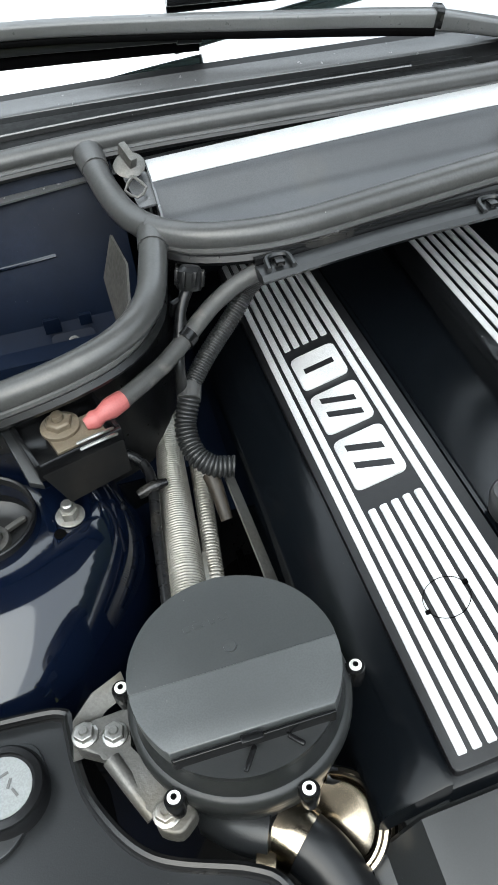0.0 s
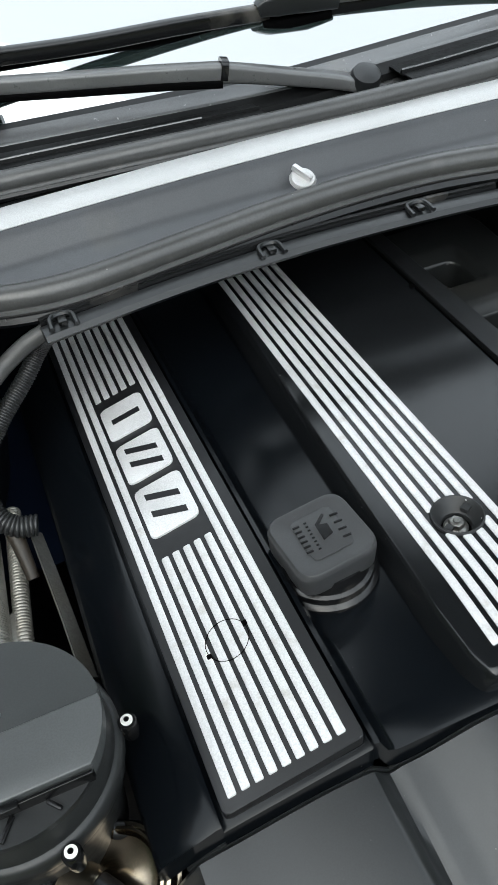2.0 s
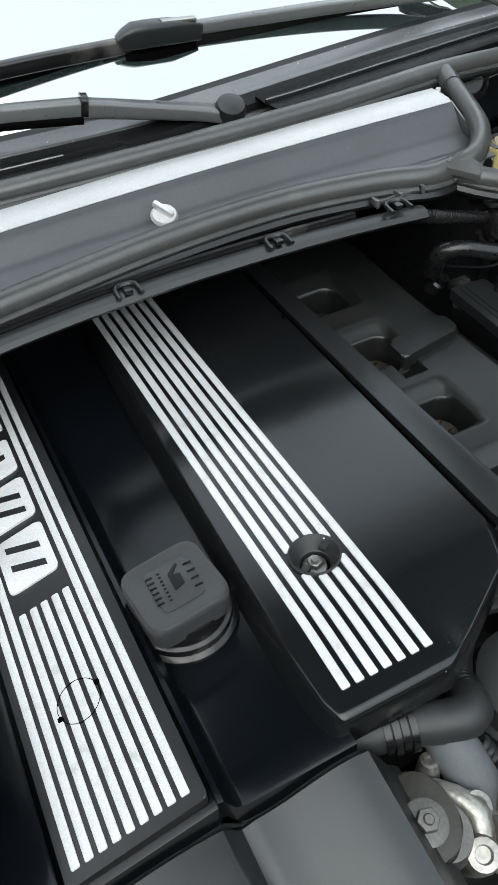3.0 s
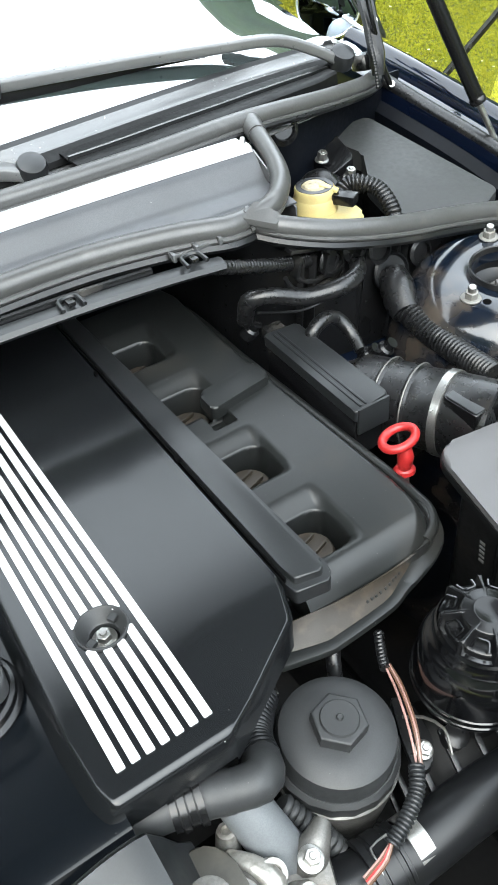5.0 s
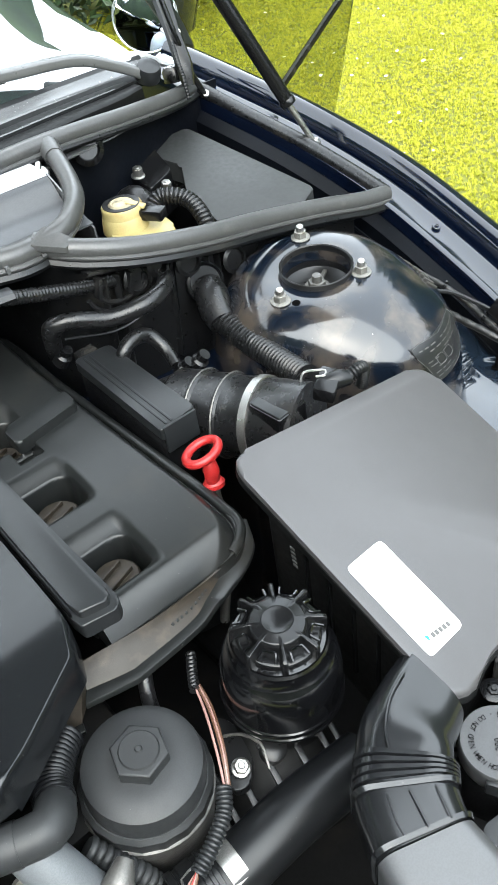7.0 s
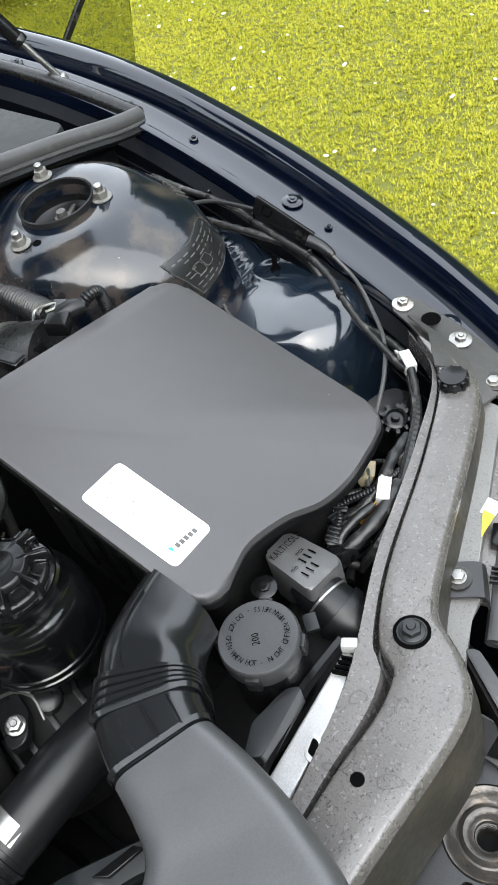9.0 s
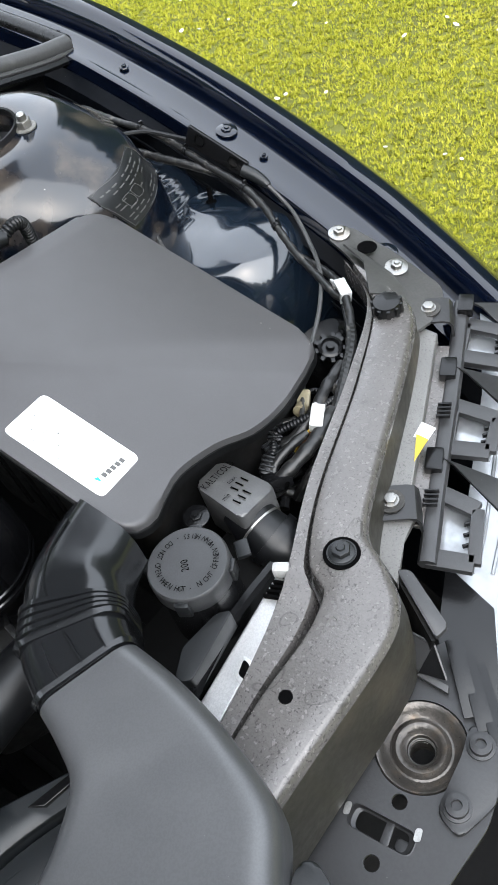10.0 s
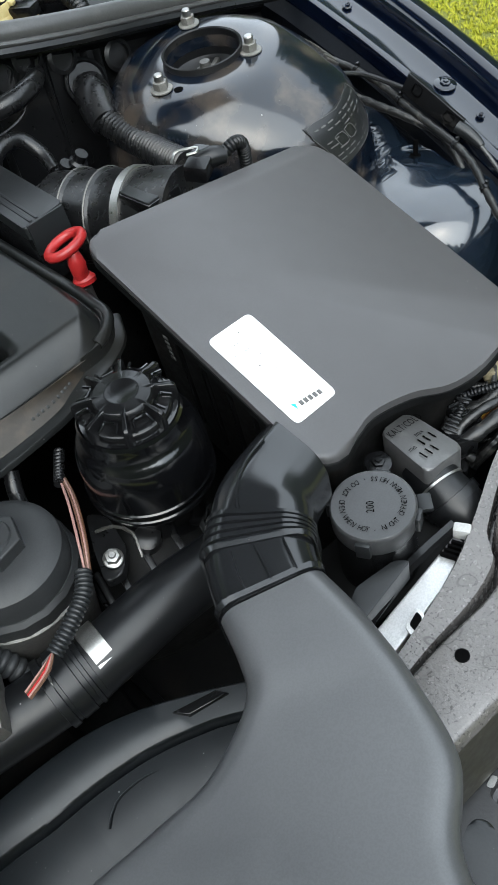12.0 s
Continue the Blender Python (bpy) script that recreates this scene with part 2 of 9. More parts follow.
def tube(pts, r, n=12, step=0.006, rib=0.0, depth=0.2, flat=1.0, up=(0, 0, 1)):
    """A tube through pts; r may be a list. rib: pitch of corrugations. flat: height over width of the section."""
    if rib:
        step = rib / 5
    line, ks = smooth_line(pts, step)
    rows, run = [], 0.0
    for i, p in enumerate(line):
        ahead = (line[min(i + 1, len(line) - 1)] - line[max(i - 1, 0)]).normalized()
        side = ahead.cross(Vector(up))
        side = side.normalized() if side.length > 1e-4 else Vector((1, 0, 0))
        top = side.cross(ahead)
        rad = r if isinstance(r, (int, float)) else float(np.interp(ks[i], range(len(r)), r))
        if rib:
            rad *= 1 - depth * (1.0, 0.35, 0.0, 0.0, 0.35)[i % 5]
        rows.append([p + side * rad * math.cos(a) + top * rad * flat * math.sin(a) for a in np.linspace(0, 2 * math.pi, n, endpoint=False)])
    return loft(rows, closed=True, caps=True)


def rod(pts, w, h, step=0.012):
    """A bar of rounded square section through pts; w and h, its width and height, may be lists."""
    line, ks = smooth_line(pts, step)
    rows = []
    for i, p in enumerate(line):
        ahead = (line[min(i + 1, len(line) - 1)] - line[max(i - 1, 0)]).normalized()
        side = ahead.cross(Vector((0, 0, 1))).normalized()
        top = side.cross(ahead)
        a, b = (v if isinstance(v, (int, float)) else float(np.interp(ks[i], range(len(v)), v)) for v in (w, h))
        rows.append([p + side * (a / 2) * math.copysign(abs(math.cos(q)) ** 0.45, math.cos(q)) + top * (b / 2) * math.copysign(abs(math.sin(q)) ** 0.45, math.sin(q)) for q in np.linspace(0.1, 2 * math.pi + 0.1, 20, endpoint=False)])
    return loft(rows, closed=True, caps=True)


def along(a, b, place=None):
    """A matrix whose z runs from a to b, with its origin at a."""
    z = (Vector(b) - Vector(a)).normalized()
    return Matrix.Translation(place or a) @ z.to_track_quat("Z", "Y").to_matrix().to_4x4()


def lathe(profile, m=None, n=32, place=None, cap=True):
    """A body turned round z from (radius, height) pairs, placed by a matrix or at a point."""
    m = m or Matrix.Translation(place)
    rows = [[m @ Vector((max(r, 1e-4) * math.cos(a), max(r, 1e-4) * math.sin(a), z)) for a in np.linspace(0, 2 * math.pi, n, endpoint=False)] for r, z in profile]
    bm = loft(rows, closed=True)
    if cap:
        bm.faces.new(bm.verts[:][-n:])
    return bm


def rounded(pts, r, n=5):
    """The polygon pts (2D or 3D) with its corners rounded."""
    p = [Vector(q) for q in pts]
    out = []
    for i, c in enumerate(p):
        a, b = p[i - 1] - c, p[(i + 1) % len(p)] - c
        ka, kb = min(0.45, r / a.length), min(0.45, r / b.length)
        for j in range(n):
            s = j / (n - 1)
            out.append((1 - s) ** 2 * (c + a * ka) + 2 * s * (1 - s) * c + s * s * (c + b * kb))
    return out


def bevel_rim(bm, edges, size, seg=3):
    bmesh.ops.bevel(bm, geom=edges, offset=size, segments=seg, affect="EDGES", profile=0.6, clamp_overlap=True)
    return bm


def slab(top, depth, bevel=0.003, down=(0, 0, -1), seg=3, grow=0.0):
    """A plate with the outline top (3D points) and the given depth; its upper rim is rounded. grow: how far the foot is wider."""
    top = [Vector(p) for p in top]
    mid = sum(top, Vector()) / len(top)
    low = [p + Vector(down) * depth + ((p - mid).normalized() * grow if grow else Vector()) for p in top]
    n = len(top)
    bm = mesh_of(top + low, [tuple(range(n)), tuple(range(2 * n - 1, n - 1, -1))] + [(i, (i + 1) % n, n + (i + 1) % n, n + i) for i in range(n)])
    if bevel:
        bm.faces.ensure_lookup_table()
        bevel_rim(bm, list(bm.faces[0].edges), bevel, seg)
    return bm


def flat(poly, z0, z1, m=None, bevel=0.0):
    """A prism over a 2D polygon, between two heights, placed by a matrix."""
    m = m or Matrix()
    bm = slab([Vector((x, y, z1)) for x, y in poly], z1 - z0, bevel)
    bm.transform(m)
    return bm


def box(size, m, bevel=0.002, seg=2):
    bm = bmesh.new()
    bmesh.ops.create_cube(bm, size=1)
    bm.transform(Matrix.Diagonal((*size, 1)))
    if bevel:
        bevel_rim(bm, bm.edges[:], bevel, seg)
    bm.transform(m if isinstance(m, Matrix) else Matrix.Translation(m))
    return bm


def beam(a, b, width, height, bevel=0.0015, roll=0):
    """A box along a to b."""
    a, b = Vector(a), Vector(b)
    m = along(a, b, (a + b) / 2) @ pose(0, 0, 0, 0, 0, roll)
    return box((width, height, (b - a).length), m, bevel)


def join(*bms):
    out = bms[0]
    for b in bms[1:]:
        me = bpy.data.meshes.new("join")
        b.to_mesh(me)
        out.from_mesh(me)
        b.free()
        bpy.data.meshes.remove(me)
    return out


def hexagon(af, spin=0.0):
    r = af / math.sqrt(3)
    return [(r * math.cos(spin + i * math.pi / 3), r * math.sin(spin + i * math.pi / 3)) for i in range(6)]


def grid_top(xl, xr, y0, y1, nu, nv, height, foot):
    """A moulded top: a grid between the lines x = xl(y) and xr(y) with height(x, y), walled down to foot."""
    rows = []
    for y in np.linspace(y0, y1, nv):
        a, b = xl(y), xr(y)
        row = [(a + (b - a) * u, y, height(a + (b - a) * u, y)) for u in np.linspace(0, 1, nu)]
        rows.append([(row[0][0], y, foot)] + row + [(row[-1][0], y, foot)])
    first, last = rows[0], rows[-1]
    rows = [[(x, y, foot) for x, y, z in first]] + rows + [[(x, y, foot) for x, y, z in last]]
    return loft(rows)


def ease(a, b, v):
    s = min(1.0, max(0.0, (v - a) / (b - a)))
    return s * s * (3 - 2 * s)


def bolt(parent, name, place, up=(0, 0, 1), af=0.010, h=0.006, washer=0.009, material=None, label="", spin=0.3):
    """A hex bolt head with its flange, as one part or a thing's child."""
    m = along((0, 0, 0), up, place)
    bm = join(lathe([(washer, 0), (washer, 0.0012), (washer * 0.9, 0.0018)], m, 24), flat(hexagon(af, spin), 0.0018, h, m, 0.0008), lathe([(af * 0.28, h), (af * 0.22, h + 0.0012)], m, 12))
    return part(name, bm, material or STEEL, parent, label)


GLYPHS = {}


def glyph(ch):
    """Vertices and faces of one character of the built-in font, 1 unit high, and its advance."""
    if ch not in GLYPHS:
        cu = bpy.data.curves.new("glyph", "FONT")
        cu.body, cu.resolution_u = ch, 2
        ob = new("glyph", cu)
        bpy.context.view_layer.update()
        me = bpy.data.meshes.new_from_object(ob)
        GLYPHS[ch] = ([v.co.copy() for v in me.vertices], [tuple(f.vertices) for f in me.polygons], max([v.co.x for v in me.vertices], default=0.3) + 0.06)
        bpy.data.objects.remove(ob)
        bpy.data.curves.remove(cu)
        bpy.data.meshes.remove(me)
    return GLYPHS[ch]


def writing(text, size, m, wide=1.0):
    """A line of text in the plane of m, from its origin along x."""
    verts, faces, x = [], [], 0.0
    for ch in text:
        if ch == " ":
            x += 0.3
            continue
        vs, fs, adv = glyph(ch)
        base = len(verts)
        verts += [m @ Vector(((v.x + x) * size * wide, v.y * size, 0)) for v in vs]
        faces += [tuple(base + i for i in f) for f in fs]
        x += adv
    return mesh_of(verts, faces)


def plane_at(x, y, z, ax, ay):
    """A matrix on the plane z + ax dx + ay dy, x along the plane's x."""
    ex, ey = Vector((1, 0, ax)).normalized(), Vector((0, 1, ay))
    ez = ex.cross(ey).normalized()
    ey = ez.cross(ex)
    return Matrix(((ex.x, ey.x, ez.x, x), (ex.y, ey.y, ez.y, y), (ex.z, ey.z, ez.z, z), (0, 0, 0, 1)))


# ---- ground ----
MID = 0.487  # the car's middle line


def mirror(x):
    return 2 * MID - x


GRASS_SOIL = mat("lawn_soil", (0.105, 0.11, 0.012), 0.9, var=0.3, scale=8, bump=0.5, bscale=300, stain=(0.065, 0.08, 0.009), stain_amount=0.3, stain_scale=9)
ground = part("ground", loft([[(-400, -400, 0), (400, -400, 0)], [(-400, 400, 0), (400, 400, 0)]]), GRASS_SOIL)
tagged(ground, "sunlit yellow-green lawn beside the car", "lawn", kind="structure")


def grass_material():
    m = bpy.data.materials.new("grass_blades")
    m.use_nodes = True
    t = m.node_tree
    b = t.nodes["Principled BSDF"]
    ramp = t.nodes.new("ShaderNodeValToRGB")
    ramp.color_ramp.elements[0].color, ramp.color_ramp.elements[1].color = (0.09, 0.12, 0.012, 1), (0.55, 0.48, 0.12, 1)
    for at, col in ((0.38, (0.235, 0.25, 0.018, 1)), (0.62, (0.375, 0.36, 0.03, 1))):
        ramp.color_ramp.elements.new(at).color = col
    co, total = t.nodes.new("ShaderNodeTexCoord"), t.nodes.new("ShaderNodeNewGeometry").outputs["Random Per Island"]
    for scale, weight in ((38.0, 0.75), (2.2, 0.45)):
        n, mixer = t.nodes.new("ShaderNodeTexNoise"), t.nodes.new("ShaderNodeMix")
        n.inputs["Scale"].default_value = scale
        t.links.new(co.outputs["Object"], n.inputs["Vector"])
        mixer.inputs[0].default_value = weight * 0.6
        t.links.new(total, mixer.inputs[2])
        t.links.new(n.outputs[0], mixer.inputs[3])
        total = mixer.outputs[0]
    t.links.new(total, ramp.inputs[0])
    t.links.new(ramp.outputs[0], b.inputs["Base Color"])
    b.inputs["Roughness"].default_value, b.inputs["Specular IOR Level"].default_value = 0.8, 0.2
    return m


def lawn_blades(tufts, each, x0, x1, y0, y1):
    """Short turf: tufts of flat blades that lean outward from their middle."""
    rng = np.random.default_rng(4)
    mid = np.stack([rng.uniform(x0, x1, tufts), rng.uniform(y0, y1, tufts)], 1)
    tall = rng.uniform(0.6, 1.25, tufts)
    count = tufts * each
    owner = np.repeat(np.arange(tufts), each)
    out = rng.uniform(0, 2 * math.pi, count)
    far = rng.uniform(0.0, 0.010, count)
    base = np.stack([mid[owner, 0] + far * np.cos(out), mid[owner, 1] + far * np.sin(out), np.zeros(count)], 1)
    turn, lean = out + math.pi / 2 + rng.uniform(-0.7, 0.7, count), rng.uniform(0.2, 1.15, count)
    h = rng.uniform(0.008, 0.017, count) * tall[owner]
    w = rng.uniform(0.0013, 0.0027, count)
    side = np.stack([np.cos(turn), np.sin(turn), 0 * turn], 1) * w[:, None]
    ahead = np.stack([np.sin(turn), -np.cos(turn), 0 * turn], 1)
    tip = base + ahead * (np.sin(lean) * h)[:, None] + np.stack([0 * h, 0 * h, np.cos(lean) * h], 1)
    verts = np.concatenate([base - side, base + side, tip], 1).reshape(-1, 3)
    me = bpy.data.meshes.new("grass")
    me.vertices.add(len(verts))
    me.vertices.foreach_set("co", verts.ravel())
    me.loops.add(3 * count)
    me.loops.foreach_set("vertex_index", np.arange(3 * count))
    me.polygons.add(count)
    me.polygons.foreach_set("loop_start", np.arange(count) * 3)
    me.update(calc_edges=True)
    me.materials.append(grass_material())
    return me


tagged(new("grass", lawn_blades(130000, 8, 1.35, 5.6, -0.1, 5.4)), "short mown yellow-green grass with small white flowers", "grass", kind="stuff")
rng = random.Random(7)
daisies = []
for _ in range(260):
    c = (rng.uniform(1.7, 6), rng.uniform(0.2, 5.5), 0.03)
    daisies.append(lathe([(0.003, 0), (rng.uniform(0.006, 0.012), 0.004), (0.004, 0.006)], along((0, 0, 0), (rng.uniform(-0.4, 0.4), rng.uniform(-0.4, 0.4), 1), c), 7))
tagged(part("daisies", join(*daisies), WHITE), "tiny white daisies scattered in the lawn", "flowers", kind="stuff")

# An added, unseen ring of green that blocks low sky and darkens reflections.
HEDGE_BACKDROP = mat("hedge_backdrop_green", (0.02, 0.035, 0.01), 0.8, var=0.6, scale=2, bump=0.8, bscale=12)
hedge_rng = random.Random(9)
hedge_rows = []
for k in range(121):
    a = k / 120 * 2 * math.pi
    tall = 6.4 * max(0.0, math.cos(a - 0.5), ease(0.0, 0.5, math.sin(a)), -0.85 * math.cos(a))
    # The dip lets a band of sky show in the glossy panels.
    gap = ease(0.46, 0.60, a) * ease(1.10, 0.98, a)
    h = 3.2 + hedge_rng.uniform(-0.5, 0.7) + tall * (1 - gap)
    hedge_rows.append([(MID + r * math.cos(a), 1.5 + r * math.sin(a), z) for r, z in ((11, 0), (10.6, h * 0.5), (11, h * 0.9), (11.6, h))])
tagged(part("hedge", loft(hedge_rows, thick=0.3), HEDGE_BACKDROP), "unseen dark green backdrop round the lawn that blocks low sky", "hedge", kind="structure")

# a bush on the lawn beyond the car
LEAF = mat("dark_bush_leaf", (0.02, 0.045, 0.012), 0.5, var=0.6, scale=5, bump=0.2)
bush = thing("bush", "dark green leafy bush at the edge of the lawn", "bush", (3.6, 5.2, 0))
br_rng = random.Random(31)
verts, faces = [], []
for k in range(5000):
    a, h = br_rng.uniform(0, 2 * math.pi), br_rng.random()
    r = 0.95 * math.sqrt(br_rng.random()) * (1.0 - 0.45 * abs(h - 0.4)) * (0.85 + 0.2 * math.sin(3 * a + 4 * h))
    c = Vector((3.6 + r * math.cos(a), 5.2 + r * math.sin(a), 0.08 + 1.5 * h))
    m = Matrix.Translation(c) @ pose(0, 0, 0, br_rng.uniform(-60, 60), br_rng.uniform(-60, 60), br_rng.uniform(0, 360))
    q = br_rng.uniform(0.03, 0.06)
    n0 = len(verts)
    verts += [m @ Vector(v) for v in ((0, -q, 0), (q * 0.45, 0, q * 0.12), (0, q, 0), (-q * 0.45, 0, q * 0.12))]
    faces += [(n0, n0 + 1, n0 + 2), (n0, n0 + 2, n0 + 3)]
me = bpy.data.meshes.new("leaves")
me.from_pydata([tuple(v - Vector((3.6, 5.2, 0))) for v in verts], [], faces)
me.materials.append(LEAF)
leaves = new("leaves", me)
leaves.parent = bush
for k in range(6):
    a = k * 1.05
    part("stem", tube([(3.6 + 0.05 * math.cos(a), 5.2 + 0.05 * math.sin(a), -0.02), (3.6 + 0.2 * math.cos(a), 5.2 + 0.2 * math.sin(a), 0.5), (3.6 + 0.5 * math.cos(a), 5.2 + 0.5 * math.sin(a), 1.1)], [0.025, 0.018, 0.008], 7, 0.1), DIRTY_BROWN, bush)

# ---- the car's shell round the engine bay ----
FY = list(np.linspace(1.12, -0.08, 61))
edge_y = [-0.1, 0.0, 0.1, 0.2, 0.29, 0.4, 0.5, 0.6, 0.7, 0.83, 0.97, 1.12]
edge_x = [0.98, 1.03, 1.075, 1.11, 1.135, 1.156, 1.172, 1.184, 1.1905, 1.186, 1.165, 1.138]
edge_z = [float(np.interp(y, [-0.1, 0, 0.1, 0.242, 0.451, 0.677, 0.886, 1.15], [0.70, 0.748, 0.792, 0.848, 0.924, 0.99, 1.041, 1.1])) for y in edge_y]
edge_line = smooth_line(list(zip(edge_x, edge_y, edge_z)), 0.01)[0]


def fender_z(y):
    return float(np.interp(y, [p.y for p in edge_line], [p.z for p in edge_line]))


def fender_x(y):
    return float(np.interp(y, [p.y for p in edge_line], [p.x for p in edge_line]))


def fender(side, label):
    flip = (lambda x: x) if side > 0 else mirror
    f = thing("fender", label, "fender", (flip(1.25), 0.5, 0.6), group="front fenders")
    ledge = [(0, -0.05), (0, -0.0025), (0.0008, -0.0005), (0.003, 0), (0.010, -0.0008), (0.030, -0.0022), (0.036, -0.001), (0.040, -0.0012), (0.042, -0.004), (0.043, -0.012)]
    wing = [(0.043, -0.014), (0.056, -0.014), (0.060, 0.003), (0.068, 0.011), (0.078, 0.012), (0.092, 0.006), (0.11, -0.012), (0.14, -0.09), (0.155, -0.25), (0.15, -0.6)]
    for name, sec in (("flange", ledge), ("wing", wing)):
        part(name, loft([[(flip(fender_x(y) + dx), y, fender_z(y) + dz) for dx, dz in sec] for y in FY], thick=0.0012), NAVY, f)
    return f


fender_right = fender(1, "glossy navy front fender with bolted inner flange")
fender(-1, "glossy navy front fender across the engine bay")
for y, a in ((0.886, 1), (0.70, 0.6), (0.60, 0.6), (0.451, 1.3), (0.242, 1.3), (0.40, 0.5)):
    bolt(fender_right, "bolt", (fender_x(y) + 0.026, y, fender_z(y)), (0, -0.25, 1), 0.008 * a, 0.004, 0.009 * a, NAVY)


def apron_x(y):
    return fender_x(y) - 0.012


for side in (1, -1):
    flip = (lambda x: x) if side > 0 else mirror
    rows = [[(flip(apron_x(y) + dx), y, z if z < 0.7 else fender_z(y) + dz) for dx, dz, z in ((0.012, -0.02, 1), (0.0, -0.03, 1), (0.0, -0.10, 1), (-0.03, 0, 0.69), (-0.06, 0, 0.45))] for y in np.linspace(1.0, 0.05, 24)]
    apron = tagged(part("inner_apron", loft(rows, thick=0.002), APRON), "dusty navy-black inner side panel of the engine bay", "body panel")
    for dz in (-0.05, -0.085):
        part("pressed_bead", tube([(flip(apron_x(y) - 0.001), y, fender_z(y) + dz) for y in np.linspace(0.97, 0.10, 14)], 0.003, 8, 0.02), APRON, apron)

floor_rows = [[(-0.12, -0.12, 0.42), (1.09, -0.12, 0.42)], [(-0.2, 0.2, 0.42), (1.17, 0.2, 0.42)], [(-0.2, 1.1, 0.42), (1.17, 1.1, 0.42)]]
tray = tagged(part("undertray", loft(floor_rows, thick=0.004), DARK), "grimy black tray under the engine", "undertray")
for x in (0.0, 0.2, 0.4, 0.6, 0.8, 1.0):
    part("stiffening_rib", box((0.012, 1.0, 0.02), (x, 0.5, 0.43), 0.003), DARK, tray)
tagged(part("engine_block", join(box((0.30, 0.5, 0.42), pose(0.42, 0.56, 0.70, 0, 0, 0), 0.02), box((0.2, 0.10, 0.26), pose(0.42, 0.30, 0.715), 0.02)), DARK), "grimy dark engine block under its covers", "engine")

# bulkhead below the seals, bowed at both ends round the towers
BULK = [(-0.18, 0.66), (0.01, 0.625), (0.1, 0.64), (0.135, 0.7), (0.15, 0.78), (0.17, 0.90), (0.3, 0.92), (0.5, 0.925), (0.68, 0.92), (0.735, 0.89), (0.75, 0.78), (0.762, 0.715), (0.80, 0.69), (0.9, 0.675), (1.04, 0.685), (1.17, 0.69)]


def seal_height(x):
    return float(np.interp(x, [-0.18, 0.15, 0.755, 1.2], [1.04, 1.10, 1.095, 0.975]))


line, _ = smooth_line([(x, y, 0) for x, y in BULK], 0.015)
rows = [[(p.x, p.y + dy, seal_height(p.x) + dz if dz > -0.3 else 0.42) for dy, dz in ((0.006, 0), (0.004, -0.012), (0.012, -0.02), (0.012, -0.1), (0.02, -0.16), (0.015, -0.5))] for p in line]
bulkhead = part("bulkhead", loft(rows, thick=0.002), DIRTY)
tagged(bulkhead, "dirty black bulkhead panel behind the engine", "bulkhead")
# rear wall and floors of the two side wells
well_floor = part("well_floor", loft([[(-0.2, 0.62, 0.90), (1.2, 0.62, 0.90)], [(-0.2, 0.92, 0.92), (1.2, 0.92, 0.92)]], thick=0.002), NAVY_MATT)
tagged(well_floor, "dusty navy floor of the wells before the windscreen", "body panel")
rear_wall = part("rear_wall", loft([[(x, 0.90 + 0.1 * ease(0.9, 1.2, x), 0.9) for x in np.linspace(-0.25, 1.2, 20)], [(x, 0.89 + 0.11 * ease(0.9, 1.2, x), 1.125 - 0.05 * ease(0.9, 1.2, x)) for x in np.linspace(-0.25, 1.2, 20)]], thick=0.003), APRON)
tagged(rear_wall, "dusty navy-black wall under the windscreen", "body panel")

# ---- windscreen, cowl and bonnet ----
def screen_y(x):
    return 0.945 + 0.16 * abs(x - 0.53) ** 1.3


def screen_edge(k):
    """The glass draws in quickly above its lower corner."""
    return float(np.interp(k, [0, 0.05, 0.11, 0.3, 1], [1.10, 1.085, 1.07, 1.03, 0.90]))


XS = list(np.linspace(-0.3, 1.10, 57))
rows = [[(min(x + (MID - x) * 0.18 * k, screen_edge(k)), screen_y(x) + 1.0 * k + 2.6 * max(0.0, x - 0.90) ** 2 * ease(0, 0.08, k), 1.1465 - 0.03 * abs((x - MID) / 0.7) ** 3 + 0.57 * k + 0.06 * math.sin(k * math.pi)) for x in XS] for k in [0, 0.025, 0.05, 0.08, 0.11, 0.15, 0.2, 0.3, 0.4, 0.55, 0.7, 0.85, 1.0]]
screen = thing("windscreen", "curved windscreen reflecting a white sky", "windscreen", (MID, 0.95, 1.13))
part("pane", loft(rows, thick=0.005), GLASS, screen)
part("rubber_edge", loft([[(x, screen_y(x) - 0.003, 1.1485 - 0.03 * abs((x - MID) / 0.7) ** 3) for x in XS], [(x, screen_y(x) + 0.003, 1.1520 - 0.03 * abs((x - MID) / 0.7) ** 3) for x in XS]], thick=0.003), HOSE, screen, "black rubber lower edge")
cowl = thing("cowl_trim", "grey plastic cowl trim below the windscreen with dark vents", "cowl trim", (MID, 0.93, 1.13))
def bow(x):
    """How far the windscreen's lower edge lies behind its middle."""
    return screen_y(x) - 0.945


def drop(x):
    return 0.03 * abs((x - MID) / 0.7) ** 3


def cowl_front(x):
    """Where the cowl begins behind its seal."""
    return float(np.interp(x, [-0.3, 0.15, 0.3, 0.5, 0.7, 0.86, 1.0, 1.1], [0.894, 0.894, 0.884, 0.870, 0.866, 0.884, 0.913, 0.96]))


